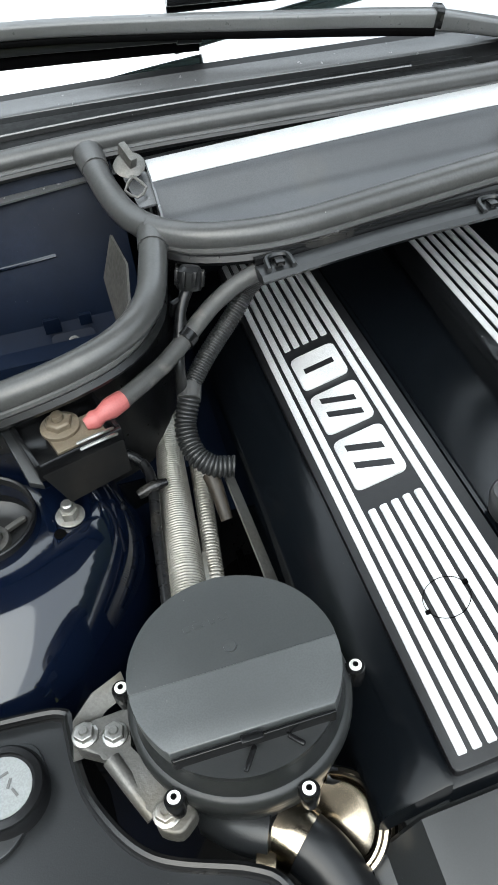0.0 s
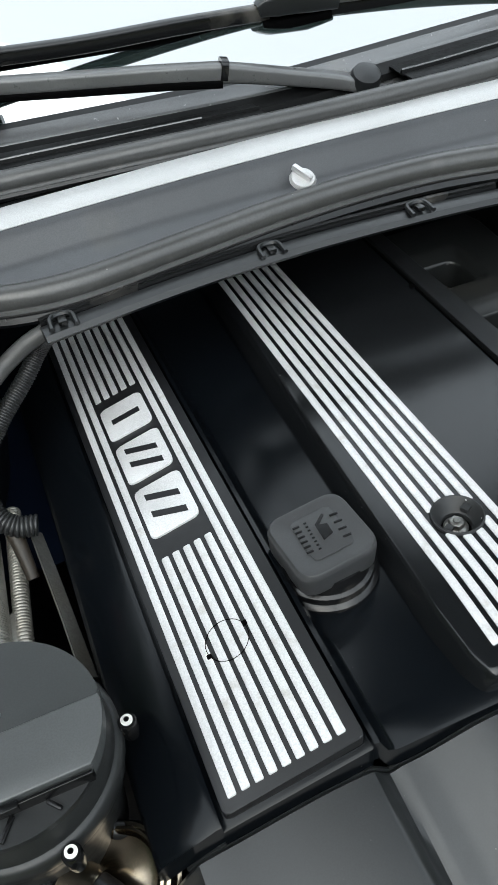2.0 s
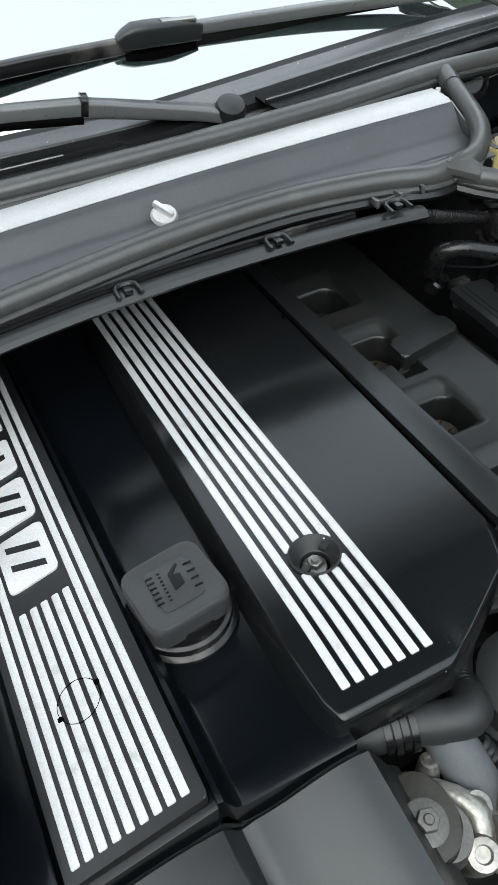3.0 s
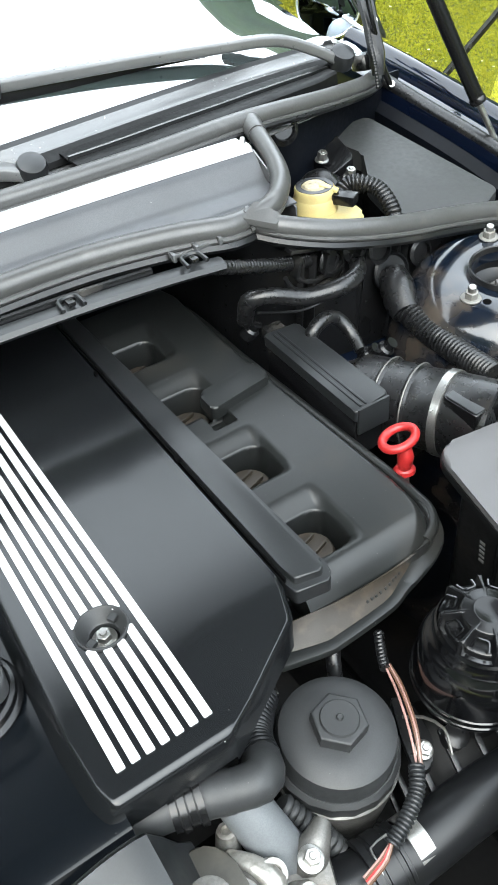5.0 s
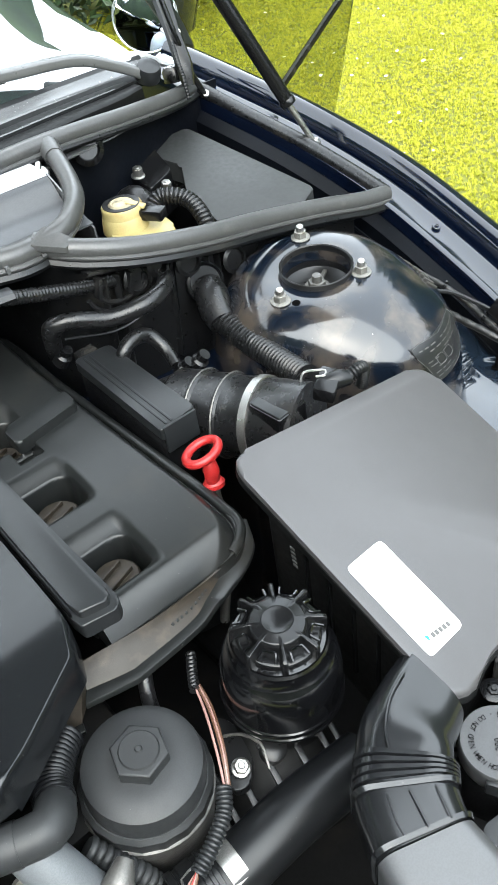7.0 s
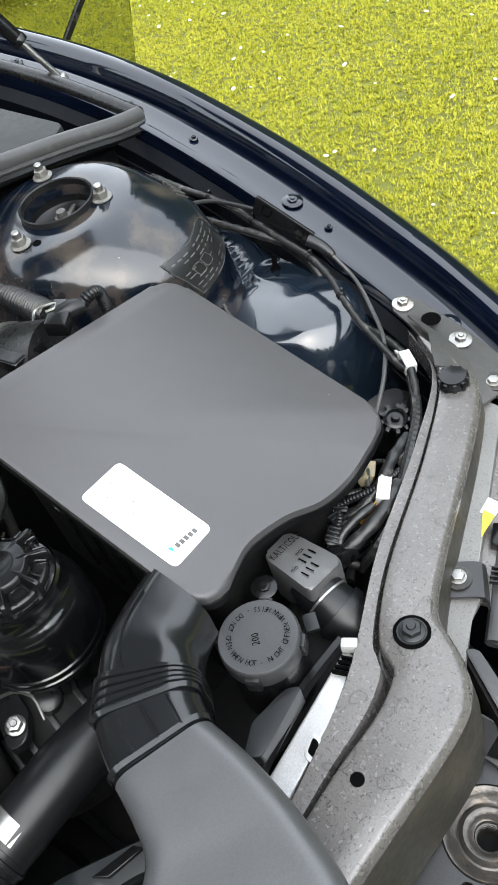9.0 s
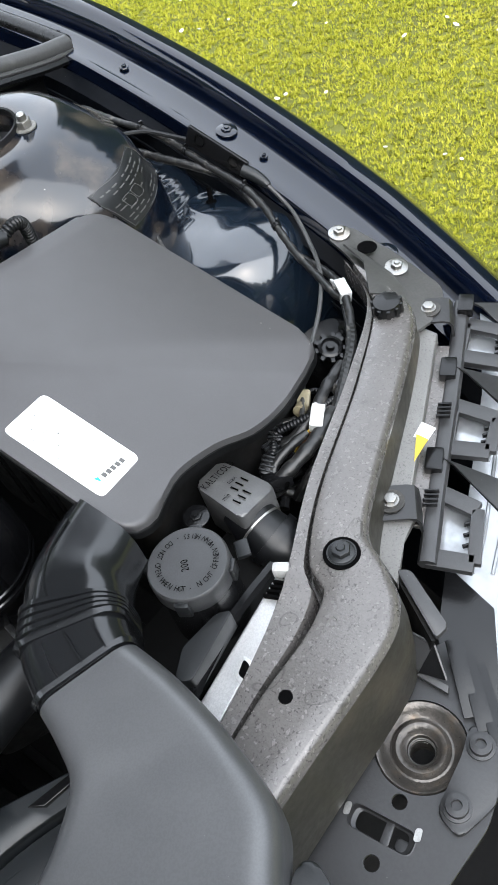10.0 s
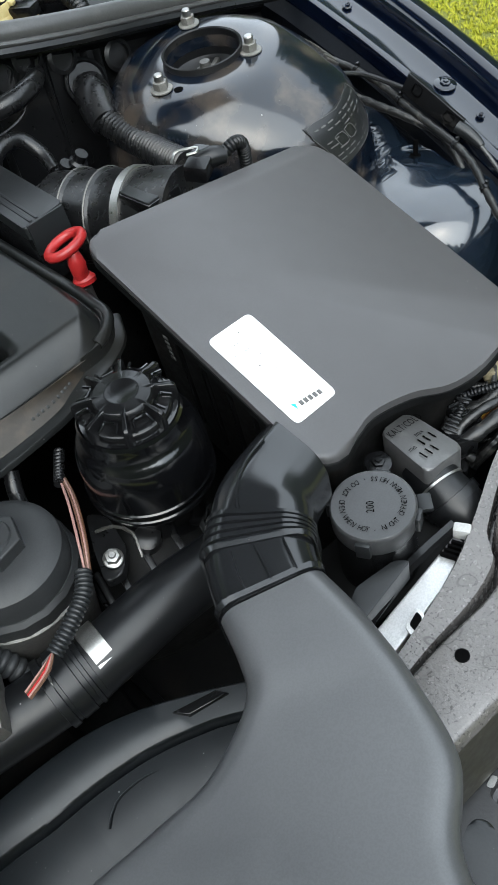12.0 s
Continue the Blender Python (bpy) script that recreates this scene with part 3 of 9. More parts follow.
rows = [[(x, y + bow(x), z - drop(x)) for x in XS] for y, z in ((0.903, 1.128), (0.905, 1.1345), (0.912, 1.1370), (0.922, 1.1400), (0.924, 1.1418), (0.927, 1.1420), (0.938, 1.1465), (0.942, 1.1485), (0.944, 1.145))]
part("front_slope", loft(rows[:4], thick=0.002), VENT, cowl, "dark front slope")
part("panel", loft(rows[3:], thick=0.002), COWL, cowl)
for x0, x1 in ((-0.2, 0.492), (0.655, 1.04)):
    xs = np.linspace(x0, x1, 24)
    strip = [(0, 1.120), (0.04, 1.139), (0.12, 1.1415), (0.46, 1.1405), (0.49, 1.1395), (0.51, 1.1430), (0.56, 1.1430), (0.58, 1.1390), (0.9, 1.1395), (1.03, 1.1390), (1.06, 1.130)]
    part("vent", loft([[(x, cowl_front(x) * (1 - u) + (0.908 + bow(x)) * u, z - drop(x)) for x in xs] for u, z in strip], thick=0.0015), VENT, cowl, "black vent strip")
    part("vent_bead", tube([(x, cowl_front(x) * 0.465 + (0.908 + bow(x)) * 0.535, 1.1432 - drop(x)) for x in xs[::3]], 0.0012, 6, 0.03), COWL, cowl, "thin pale bead")
part("trough", loft([[(x, y, z - drop(x)) for x, y, z in ((x, cowl_front(x) * (1 - u) + (0.915 + bow(x)) * u, zz) for x in np.linspace(-0.25, 1.03, 20))] for u, zz in ((-0.3, 1.112), (0.2, 1.116), (0.6, 1.122), (1.0, 1.130))], thick=0.002), COWL, cowl)

# the bonnet stands open over the bay
rows = []
for k in np.linspace(0, 1, 10):
    y, z = 0.84 - 0.50 * k, 1.50 + 0.92 * k + 0.05 * math.sin(k * math.pi)
    rows.append([(MID + s * (0.72 - 0.06 * k), y, z - 0.05 * s * s) for s in np.linspace(-1, 1, 14)])
tagged(part("bumper", loft([[(x, -0.30 + 0.25 * abs((x - MID) / 0.75) ** 2.2, z) for x in np.linspace(-0.28, 1.25, 24)] for z in (0.25, 0.5, 0.66, 0.72)], thick=0.01), NAVY), "navy front bumper closing the engine bay", "bumper")
bonnet = thing("bonnet", "open navy bonnet standing over the engine bay", "bonnet", (MID, 1.0, 1.42))
part("panel", loft(rows, thick=0.004), NAVY, bonnet)
part("insulation", loft([[(MID + (x - MID) * 0.9, y - 0.02, z - 0.02) for x, y, z in r] for r in rows[1:-1]], thick=0.012), DARK, bonnet, "dark grey insulation mat")


def seal(name, pts, r, label, lip=0.0, joints=(), rubber=RUBBER):
    """A rubber edge seal: a hollow bulb on a clip base."""
    s = thing(name, label, "rubber seal", pts[0])
    part("bulb", tube(pts, r, 12, 0.012), rubber, s)
    for end in joints:
        p, q = Vector(pts[end]), Vector(pts[1 if end == 0 else -2])
        d = (q - p).normalized()
        part("moulded_joint", tube([p - d * 0.004, p + d * 0.008, p + (q - p) * min(1, 0.022 / (q - p).length)], [r * 1.22, r * 1.16, r * 1.08], 14, 0.004), RUBBER, s, "thicker moulded joint")
    part("bead", tube([(x, y - r * 0.85, z - r * 0.62) for x, y, z in pts], r * 0.3, 8, 0.012), rubber, s, "thin raised bead")
    if lip:
        part("base", tube([(x, y - lip * 0.55, z - lip) for x, y, z in pts], r * 0.75, 8, 0.012, flat=0.7), DIRTY, s)
    return s


seal("bulb_seal", [(-0.12, 0.885, 1.122), (0.03, 0.886, 1.132), (0.15, 0.886, 1.135), (0.3, 0.876, 1.136), (0.5, 0.862, 1.136), (0.7, 0.858, 1.135), (0.86, 0.876, 1.130), (1.0, 0.905, 1.112), (1.1, 0.955, 1.09), (1.166, 1.005, 1.074)], 0.0105, "weathered grey rubber bulb seal along the cowl", 0.010)
seal("bulb_seal", [(0.144, 0.745, 1.117), (0.17, 0.722, 1.117), (0.21, 0.708, 1.117), (0.26, 0.705, 1.117), (0.35, 0.716, 1.118), (0.44, 0.727, 1.119), (0.52, 0.732, 1.119), (0.6, 0.730, 1.118), (0.68, 0.718, 1.115), (0.73, 0.706, 1.111), (0.757, 0.712, 1.108)], 0.0115, "weathered grey rubber bulb seal before the filter housing", 0.014)
seal("bulb_seal", [(0.757, 0.712, 1.108), (0.785, 0.688, 1.10), (0.835, 0.668, 1.087), (0.91, 0.664, 1.067), (1.0, 0.676, 1.042), (1.09, 0.679, 1.019), (1.16, 0.677, 1.0), (1.206, 0.679, 0.99)], 0.0105, "curved rubber bulb seal round the brake well", 0.013, joints=(0,))
tagged(part("seal_corner", slab(rounded([(0.744, 0.700, 1.1185), (0.768, 0.713, 1.124), (0.784, 0.692, 1.112), (0.772, 0.683, 1.109)], 0.003), 0.006, 0.0015), RUBBER), "moulded triangular rubber corner between two seals", "rubber seal")
seal("bulb_seal", [(0.752, 0.708, 1.110), (0.79, 0.715, 1.113), (0.825, 0.752, 1.115), (0.85, 0.81, 1.118), (0.866, 0.868, 1.125)], 0.0105, "short curved rubber seal joining two seals", joints=(-1,))
seal("bulb_seal", [(0.112, 0.873, 1.128), (0.117, 0.83, 1.122), (0.128, 0.778, 1.118), (0.146, 0.745, 1.116)], 0.0115, "short curved rubber seal joining two seals", joints=(0,))
seal("bulb_seal", [(0.146, 0.745, 1.114), (0.139, 0.712, 1.111), (0.126, 0.66, 1.108), (0.1, 0.63, 1.103), (0.06, 0.617, 1.096), (0.0, 0.616, 1.084), (-0.09, 0.63, 1.06)], 0.0115, "curved rubber bulb seal round the empty well", 0.013, joints=(0,))
seal("bulb_seal", [(1.17, 1.0, 1.07), (1.185, 0.92, 1.047), (1.197, 0.83, 1.027), (1.203, 0.75, 1.008), (1.206, 0.68, 0.99)], 0.0105, "black rubber bulb seal along the fender flange", 0.012, rubber=DUSTY_HOSE)

# ---- micro filter housing ----
fh = thing("filter_housing", "grey plastic cabin filter housing with a pale top edge", "filter housing", (MID, 0.79, 1.05))
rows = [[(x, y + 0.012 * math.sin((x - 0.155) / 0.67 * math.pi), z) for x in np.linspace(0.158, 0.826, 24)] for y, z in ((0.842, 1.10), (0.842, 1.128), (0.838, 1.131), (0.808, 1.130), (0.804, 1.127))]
part("top_edge", loft(rows, thick=0.002), COWL_LIGHT, fh, "light grey top edge")


def fh_front(x, k):
    """The sloping front face, with a wavy ledge above the seal."""
    ledge = 0.70 + 0.16 * math.exp(-((x - 0.34) / 0.06) ** 2) + 0.14 * math.exp(-((x - 0.63) / 0.06) ** 2) - 0.05 * math.exp(-((x - 0.48) / 0.04) ** 2)
    wave = 0.0045 * ease(ledge - 0.05, ledge + 0.03, k)
    return (x, 0.804 - 0.078 * k + 0.012 * math.sin((x - 0.155) / 0.67 * math.pi), 1.1265 - 0.021 * ease(0, 0.35, k) - 0.012 * k + wave)


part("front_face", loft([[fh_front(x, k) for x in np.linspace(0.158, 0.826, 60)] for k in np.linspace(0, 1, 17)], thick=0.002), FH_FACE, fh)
for x in (0.452, 0.464):
    part("moulded_rib", tube([(*fh_front(x, k)[:2], fh_front(x, k)[2] + 0.0012) for k in (0.62, 0.75, 0.88)], 0.0016, 6, 0.008), FH_FACE, fh)
for x in (0.157, 0.827):
    part("end_wall", slab([(x, 0.842, 1.128), (x, 0.806, 1.127), (x, 0.73, 1.09), (x, 0.73, 1.0), (x, 0.842, 1.0)], 0.002, 0, down=(1, 0, 0)), COWL, fh)
clip = part("quarter_turn_clip", join(lathe([(0.012, 0), (0.013, 0.002), (0.011, 0.005)], pose(0.486, 0.778, 1.113, 25, 0, 0), 20), box((0.006, 0.022, 0.006), pose(0.486, 0.778, 1.121, 25, 0, 35), 0.002)), SILVER, fh, "bright metal turn clip")
left_clip = part("quarter_turn_clip", join(lathe([(0.013, 0), (0.014, 0.002), (0.010, 0.005)], pose(0.143, 0.83, 1.132, 25, 0, 0), 20), box((0.007, 0.022, 0.012), pose(0.143, 0.83, 1.142, 25, 0, 20), 0.002), tube([(0.143, 0.815, 1.13), (0.152, 0.806, 1.122), (0.143, 0.80, 1.118), (0.134, 0.808, 1.122), (0.143, 0.815, 1.13)], 0.0015, 6)), CAST, fh, "grey metal turn clip")
part("bracket", slab(rounded([(0.135, 0.835, 1.124), (0.158, 0.832, 1.124), (0.165, 0.795, 1.112), (0.142, 0.792, 1.112)], 0.004), 0.002, 0.0005), COWL, fh)
part("quarter_turn_clip", join(lathe([(0.010, 0), (0.011, 0.002), (0.009, 0.004)], pose(0.832, 0.835, 1.117, 25, 0, 0), 20), box((0.006, 0.018, 0.006), pose(0.832, 0.835, 1.123, 25, 0, -40), 0.002)), STEEL, fh, "bright metal turn clip")

# ---- wiring duct behind the engine ----
duct = thing("wiring_duct", "long black plastic wiring duct with square clips", "wiring duct", (0.46, 0.68, 1.09))
dl = [(0.214, 0.672, 1.100), (0.33, 0.684, 1.102), (0.44, 0.690, 1.102), (0.556, 0.687, 1.101), (0.64, 0.683, 1.098), (0.705, 0.678, 1.094)]
part("channel", tube(dl, 0.0105, 8, 0.02, flat=0.55), PLASTIC_GREY, duct)
part("rear_lip", tube([(x, y + 0.012, z + 0.003) for x, y, z in dl[:-1]], 0.004, 6, 0.02, flat=1.6), PLASTIC, duct)
for x in (0.231, 0.415, 0.556, 0.676):
    y = float(np.interp(x, [p[0] for p in dl], [p[1] for p in dl]))
    cl = part("clip", tube([(x - 0.010, y - 0.010, 1.1085), (x - 0.009, y + 0.004, 1.1095), (x - 0.004, y + 0.008, 1.1095), (x + 0.004, y + 0.008, 1.1095), (x + 0.009, y + 0.004, 1.1095), (x + 0.010, y - 0.010, 1.1085)], 0.0022, 6, 0.003), PLASTIC_GREY, duct)
    part("latch", box((0.007, 0.009, 0.004), (x, y - 0.002, 1.1095), 0.001), PLASTIC, cl)
for x in (0.25, 0.68):
    part("bracket", join(box((0.05, 0.003, 0.004), (x + 0.01, 0.700, 1.105), 0.001), *[box((0.004, 0.010, 0.008), (x + d, 0.698, 1.107), 0.001) for d in (-0.015, 0.01, 0.035)]), COWL, duct)

# ---- wipers ----
wl = thing("wiper", "weathered grey wiper arm with a round pivot cap, parked", "wiper", (0.615, 0.906, 1.137), group="wipers")
part("arm_head", rod([(0.617, 0.906, 1.132), (0.59, 0.911, 1.141), (0.54, 0.919, 1.153), (0.49, 0.926, 1.165), (0.468, 0.929, 1.1695)], [0.026, 0.023, 0.020, 0.018, 0.018], [0.014, 0.015, 0.016, 0.018, 0.019]), ARM_GREY, wl, "cast grey arm head")
part("arm_joint", rod([(0.4735, 0.929, 1.171), (0.4665, 0.930, 1.1725)], 0.0205, 0.022), PLASTIC, wl)
ARM_LINE = [(0.4665, 0.930, 1.170), (0.40, 0.940, 1.178), (0.32, 0.953, 1.1855), (0.20, 0.972, 1.197), (0.063, 0.985, 1.209), (-0.1, 0.99, 1.214)]
part("arm", rod(ARM_LINE, 0.0175, [0.019, 0.0175, 0.0165, 0.015, 0.014, 0.013]), ARM_GREY, wl, "weathered grey arm")
# A plain black bar along the underside of the arm.
part("arm_underside", rod([(x, y - 0.0015, z - 0.0095) for x, y, z in ARM_LINE], 0.017, [0.009, 0.009, 0.008, 0.007, 0.006, 0.006]), INK_AND_SHADE, wl)
part("blade_holder", rod([(0.245, 0.980, 1.179), (0.15, 0.985, 1.186), (0.05, 0.99, 1.193), (-0.15, 0.995, 1.203)], 0.014, 0.012), PLASTIC_GREY, wl)
part("holder_end", rod([(0.246, 0.980, 1.179), (0.222, 0.981, 1.181)], 0.017, 0.016), PLASTIC_GREY, wl)
part("rubber_lip", rod([(0.244, 0.985, 1.168), (0.1, 0.992, 1.177), (-0.15, 1.0, 1.192)], 0.009, 0.013), INK_AND_SHADE, wl)
part("pivot_cap", lathe([(0.0165, -0.008), (0.0165, 0.006), (0.0145, 0.011), (0.007, 0.0135)], along((0, 0, 0), (0, -0.5, 1), (0.617, 0.904, 1.137)), 28), PLASTIC_GREY, wl, "round black pivot cap")

wr2 = thing("wiper", "black wiper arm and blade resting on the windscreen", "wiper", (1.075, 0.962, 1.122), group="wipers")
part("arm", rod([(1.075, 0.972, 1.122), (1.04, 0.98, 1.142), (0.985, 0.99, 1.164), (0.9, 0.998, 1.172), (0.78, 1.000, 1.183), (0.64, 1.000, 1.194), (0.62, 1.000, 1.196)], [0.024, 0.02, 0.018, 0.017, 0.016, 0.015, 0.015], 0.0135), ARM_GREY, wr2)
part("blade_holder", rod([(0.22, 1.0, 1.210), (0.34, 1.0, 1.2015), (0.45, 1.0, 1.1985), (0.55, 1.0, 1.194)], 0.014, 0.0165), PLASTIC, wr2)
part("outer_blade", rod([(0.62, 1.0, 1.184), (0.70, 1.004, 1.176), (0.80, 1.012, 1.168), (0.9, 1.02, 1.158)], 0.013, [0.018, 0.022, 0.02, 0.012]), PLASTIC, wr2)
part("rubber_lip", rod([(0.22, 1.004, 1.199), (0.40, 1.004, 1.190), (0.56, 1.004, 1.182), (0.75, 1.010, 1.163), (0.9, 1.022, 1.149)], 0.006, 0.010), INK_AND_SHADE, wr2)
bg = part("bridge", rod([(0.538, 0.998, 1.198), (0.556, 0.996, 1.2025), (0.60, 0.996, 1.1985), (0.630, 0.998, 1.192)], [0.018, 0.026, 0.027, 0.018], [0.014, 0.025, 0.024, 0.018]), PLASTIC_GREY, wr2, "moulded blade bridge")
part("bridge_foot", rod([(0.542, 0.999, 1.182), (0.57, 0.998, 1.178), (0.622, 0.999, 1.180)], [0.016, 0.022, 0.016], [0.012, 0.016, 0.012]), INK_AND_SHADE, bg)
part("bridge_latch", rod([(0.585, 0.992, 1.211), (0.625, 0.994, 1.206)], 0.010, 0.005), STEEL, bg)
part("pivot_cap", lathe([(0.0165, -0.008), (0.0165, 0.006), (0.0145, 0.011), (0.007, 0.0135)], along((0, 0, 0), (0, -0.5, 1), (1.075, 0.970, 1.126)), 28), PLASTIC_GREY, wr2, "round black pivot cap")



# ---- engine covers ----
def c1(x, y):
    """Height of the striped left panel."""
    return 1.014 + 0.27 * (x - 0.26) - 0.06 * (y - 0.316)


def c2(y):
    """Height of the striped middle panel."""
    return 1.0225 - 0.05 * (y - 0.36) - 0.004 * (1 - ease(0.315, 0.392, y))


cover = thing("engine_cover", "glossy black plastic engine cover with silver stripes and raised lettering", "engine cover", (0.27, 0.55, 0.95))
ys = [0.3035, 0.304, 0.306] + list(np.linspace(0.33, 0.92, 12))
sec = [(0.170, -0.10), (0.172, -0.05), (0.1735, -0.033), (0.1765, -0.0285), (0.211, -0.011), (0.2145, -0.0105), (0.215, -0.018), (0.309, 0.004), (0.3095, 0.010), (0.313, 0.009), (0.319, -0.006), (0.325, -0.010), (0.37, -0.009), (0.40, -0.008)]
rows = [[(x, y, 1.014 - 0.06 * (y - 0.316) + dz - (0.02 if y < 0.3036 else 0.001 if y < 0.3045 else 0)) for x, dz in sec] for y in ys]
part("shell", loft(rows, thick=0.002), COVER, cover)
band = rounded([(0.218, 0.309, c1(0.218, 0.309)), (0.3065, 0.309, c1(0.3065, 0.309)), (0.3065, 0.92, c1(0.3065, 0.92)), (0.218, 0.92, c1(0.218, 0.92))], 0.004)
part("stripe_panel", slab(band, 0.008, 0.0015), PANEL, cover, "dark grained panel that carries the stripes")


def stripe(parent, x, y0, y1, w, height, z=0.0012):
    """A thin metal strip that follows the panel below it."""
    ys = [y0, y0 + 0.0008] + list(np.linspace(y0, y1, max(3, int((y1 - y0) / 0.01)))[1:-1]) + [y1 - 0.0008, y1]
    rows = []
    for k, y in enumerate(ys):
        d = w / 2 - (0.0006 if k in (0, len(ys) - 1) else 0)
        zz = height(x, y)
        sl = (height(x + 0.001, y) - height(x - 0.001, y)) / 0.002
        rows.append([(x + u, y, zz + sl * u + v) for u, v in ((-d, -0.001), (-d, z - 0.0004), (-d + 0.0005, z), (d - 0.0005, z), (d, z - 0.0004), (d, -0.001))])
    return part("stripe", loft(rows, closed=True, caps=True), ALU, parent)


for i in range(9):
    x = 0.2262 + i * 0.00868
    if 2 <= i <= 6:
        stripe(cover, x, 0.317, 0.503, 0.0055, c1)
        stripe(cover, x, 0.712, 0.92, 0.0055, c1)
    else:
        stripe(cover, x, 0.317, 0.92, 0.0055, c1)
ring = lathe([(0.0151, 0), (0.0151, 0.0006), (0.01555, 0.0006), (0.01555, 0)], plane_at(0.2595, 0.412, c1(0.2595, 0.412) + 0.0008, 0.27, -0.06), 40, cap=False)
part("seam_ring", ring, INK_AND_SHADE, cover, "thin round seam over the stripes")
for dx, dy in ((0.0145, 0.005), (-0.0145, -0.005)):
    part("notch", box((0.0035, 0.003, 0.002), plane_at(0.2595 + dx, 0.412 + dy, c1(0.2595 + dx, 0.412 + dy) + 0.0012, 0.27, -0.06), 0.0003), INK_AND_SHADE, cover)
# raised maker's mark, drawn as plain slanted bars
def mark(poly, lift=0.0):
    r = [Vector((x, y, c1(x, y) + 0.002 + lift)) for x, y in poly]
    return part("raised_mark", slab(r, 0.003, 0.0004, seg=1), LETTER, cover, "white raised bar of the maker's mark")


XA, XB = 0.2405, 0.2805
for y1, y0 in ((0.697, 0.651), (0.640, 0.590), (0.580, 0.524)):
    blk = rounded([(XA, y1, 0), (XB, y1, 0), (XB, y0, 0), (XA, y0, 0)], 0.006, 5)
    mark([(p.x, p.y) for p in blk])
    for k in ((0.5,) if y1 > 0.69 else (0.32, 0.68)):
        yc, tilt = y1 + (y0 - y1) * k, 0.0 if y1 > 0.69 else 0.006
        xa, xb = XA + 0.007, XB - 0.007
        part("mark_slot", slab([(x, y, c1(x, y) + 0.0024) for x, y in ((xa, yc + tilt + 0.0034), (xb, yc - tilt + 0.0034), (xb, yc - tilt - 0.0034), (xa, yc + tilt - 0.0034))], 0.001, 0), PANEL, cover)

# oil filler cap
cap = thing("oil_filler_cap", "square black rubbery oil filler cap with worn embossing", "oil cap", (0.339, 0.436, 1.0))
CX, CY = 0.3435, 0.4440


def cap_z(x, y):
    return 1.0390 + 0.05 * (x - CX) - 0.02 * (y - CY)


def cap_ring(half, r, dz=0.0):
    """A rounded square round the cap's middle, turned a little."""
    c, s = math.cos(radians(6)), math.sin(radians(6))
    pts = rounded([(half, half, 0), (-half, half, 0), (-half, -half, 0), (half, -half, 0)], r, 8)
    return [Vector((CX + p.x * c - p.y * s, CY + p.x * s + p.y * c, cap_z(CX + p.x * c - p.y * s, CY + p.x * s + p.y * c) + dz)) for p in pts]


CAP_RUBBER = mat("worn_cap_rubber", (0.036, 0.037, 0.039), 0.38, spec=0.6, var=0.15, bump=0.3, speck=0.5)
part("cap", loft([cap_ring(0.0298, 0.014, -0.020), cap_ring(0.0305, 0.014, -0.006), cap_ring(0.0300, 0.014, -0.0018), cap_ring(0.0288, 0.013, -0.0002), cap_ring(0.0274, 0.012, 0.0), cap_ring(0.0256, 0.011, -0.0006), cap_ring(0.001, 0.0004, -0.0004)], closed=True, caps=True), CAP_RUBBER, cap)
inset = [Vector((x, y, cap_z(x, y) + 0.0004)) for x, y in ((CX - 0.0165, CY + 0.0175), (CX + 0.0145, CY + 0.0205), (CX + 0.0175, CY - 0.0175), (CX - 0.0135, CY - 0.0205))]
part("inset", slab(rounded(inset, 0.005, 5), 0.001, 0.0003), CAP_RUBBER, cap)
part("skirt", lathe([(0.036, 0.985), (0.0385, 1.000), (0.0388, 1.0025), (0.0365, 1.0045), (0.0355, 1.005), (0.0352, 1.0105), (0.0325, 1.012), (0.031, 1.023)], Matrix.Translation((0.345, 0.4435, 0)), 48), PLASTIC, cap)
mc = plane_at(CX, CY, 1.0396, 0.05, -0.02)
for dy, n, h in ((0.0145, 4, 0.006), (-0.0135, 6, 0.005), (-0.0065, 8, 0.002)):
    for k in range(n):
        part("embossed_bar", box((0.0016 if h > 0.003 else 0.0011, h, 0.0008), mc @ pose(dy, (k - (n - 1) / 2) * -0.028 / n, 0.0002, 0, 0, 90), 0.0002), PLASTIC, cap)
part("embossed_can", join(flat([(-0.004, -0.007), (0.004, -0.004), (0.004, 0.005), (-0.004, 0.007)], 0, 0.0009, mc @ pose(0.003, 0, 0)), flat([(-0.002, 0.006), (0.005, 0.013), (0.004, 0.0145), (-0.004, 0.0075)], 0, 0.0009, mc @ pose(0.003, 0, 0))), PLASTIC, cap)

# middle cover with the second row of stripes
mid = thing("engine_cover", "dark grey engine cover with seven silver stripes and sunken bolt", "engine cover", (0.48, 0.56, 0.96))
outline = [(0.392, 0.316), (0.484, 0.3175), (0.556, 0.361), (0.5655, 0.386), (0.572, 0.6), (0.578, 0.92), (0.404, 0.92), (0.399, 0.6), (0.391, 0.36)]


HX, HY = 0.444, 0.431


def mid_height(x, y):
    d = math.hypot(x - HX, y - HY)
    z = c2(y) - 0.014 * (1 - ease(0.0160, 0.0178, d))
    left = (x - mid_left(y)) / 0.012
    z -= 0.005 * (1 - math.sin(min(1, max(0.0, mid_right(y) - x) / 0.0045) * math.pi / 2)) * ease(0.40, 0.38, y)
    return z - 0.018 * (1 - math.sin(min(1, max(0, left)) * math.pi / 2)) - 0.006 * (1 - math.sin(min(1, (y - 0.3125) / 0.0045) * math.pi / 2)) - 0.045 * max(0.0, 0.3915 - y) * ease(0.478, 0.50, x)


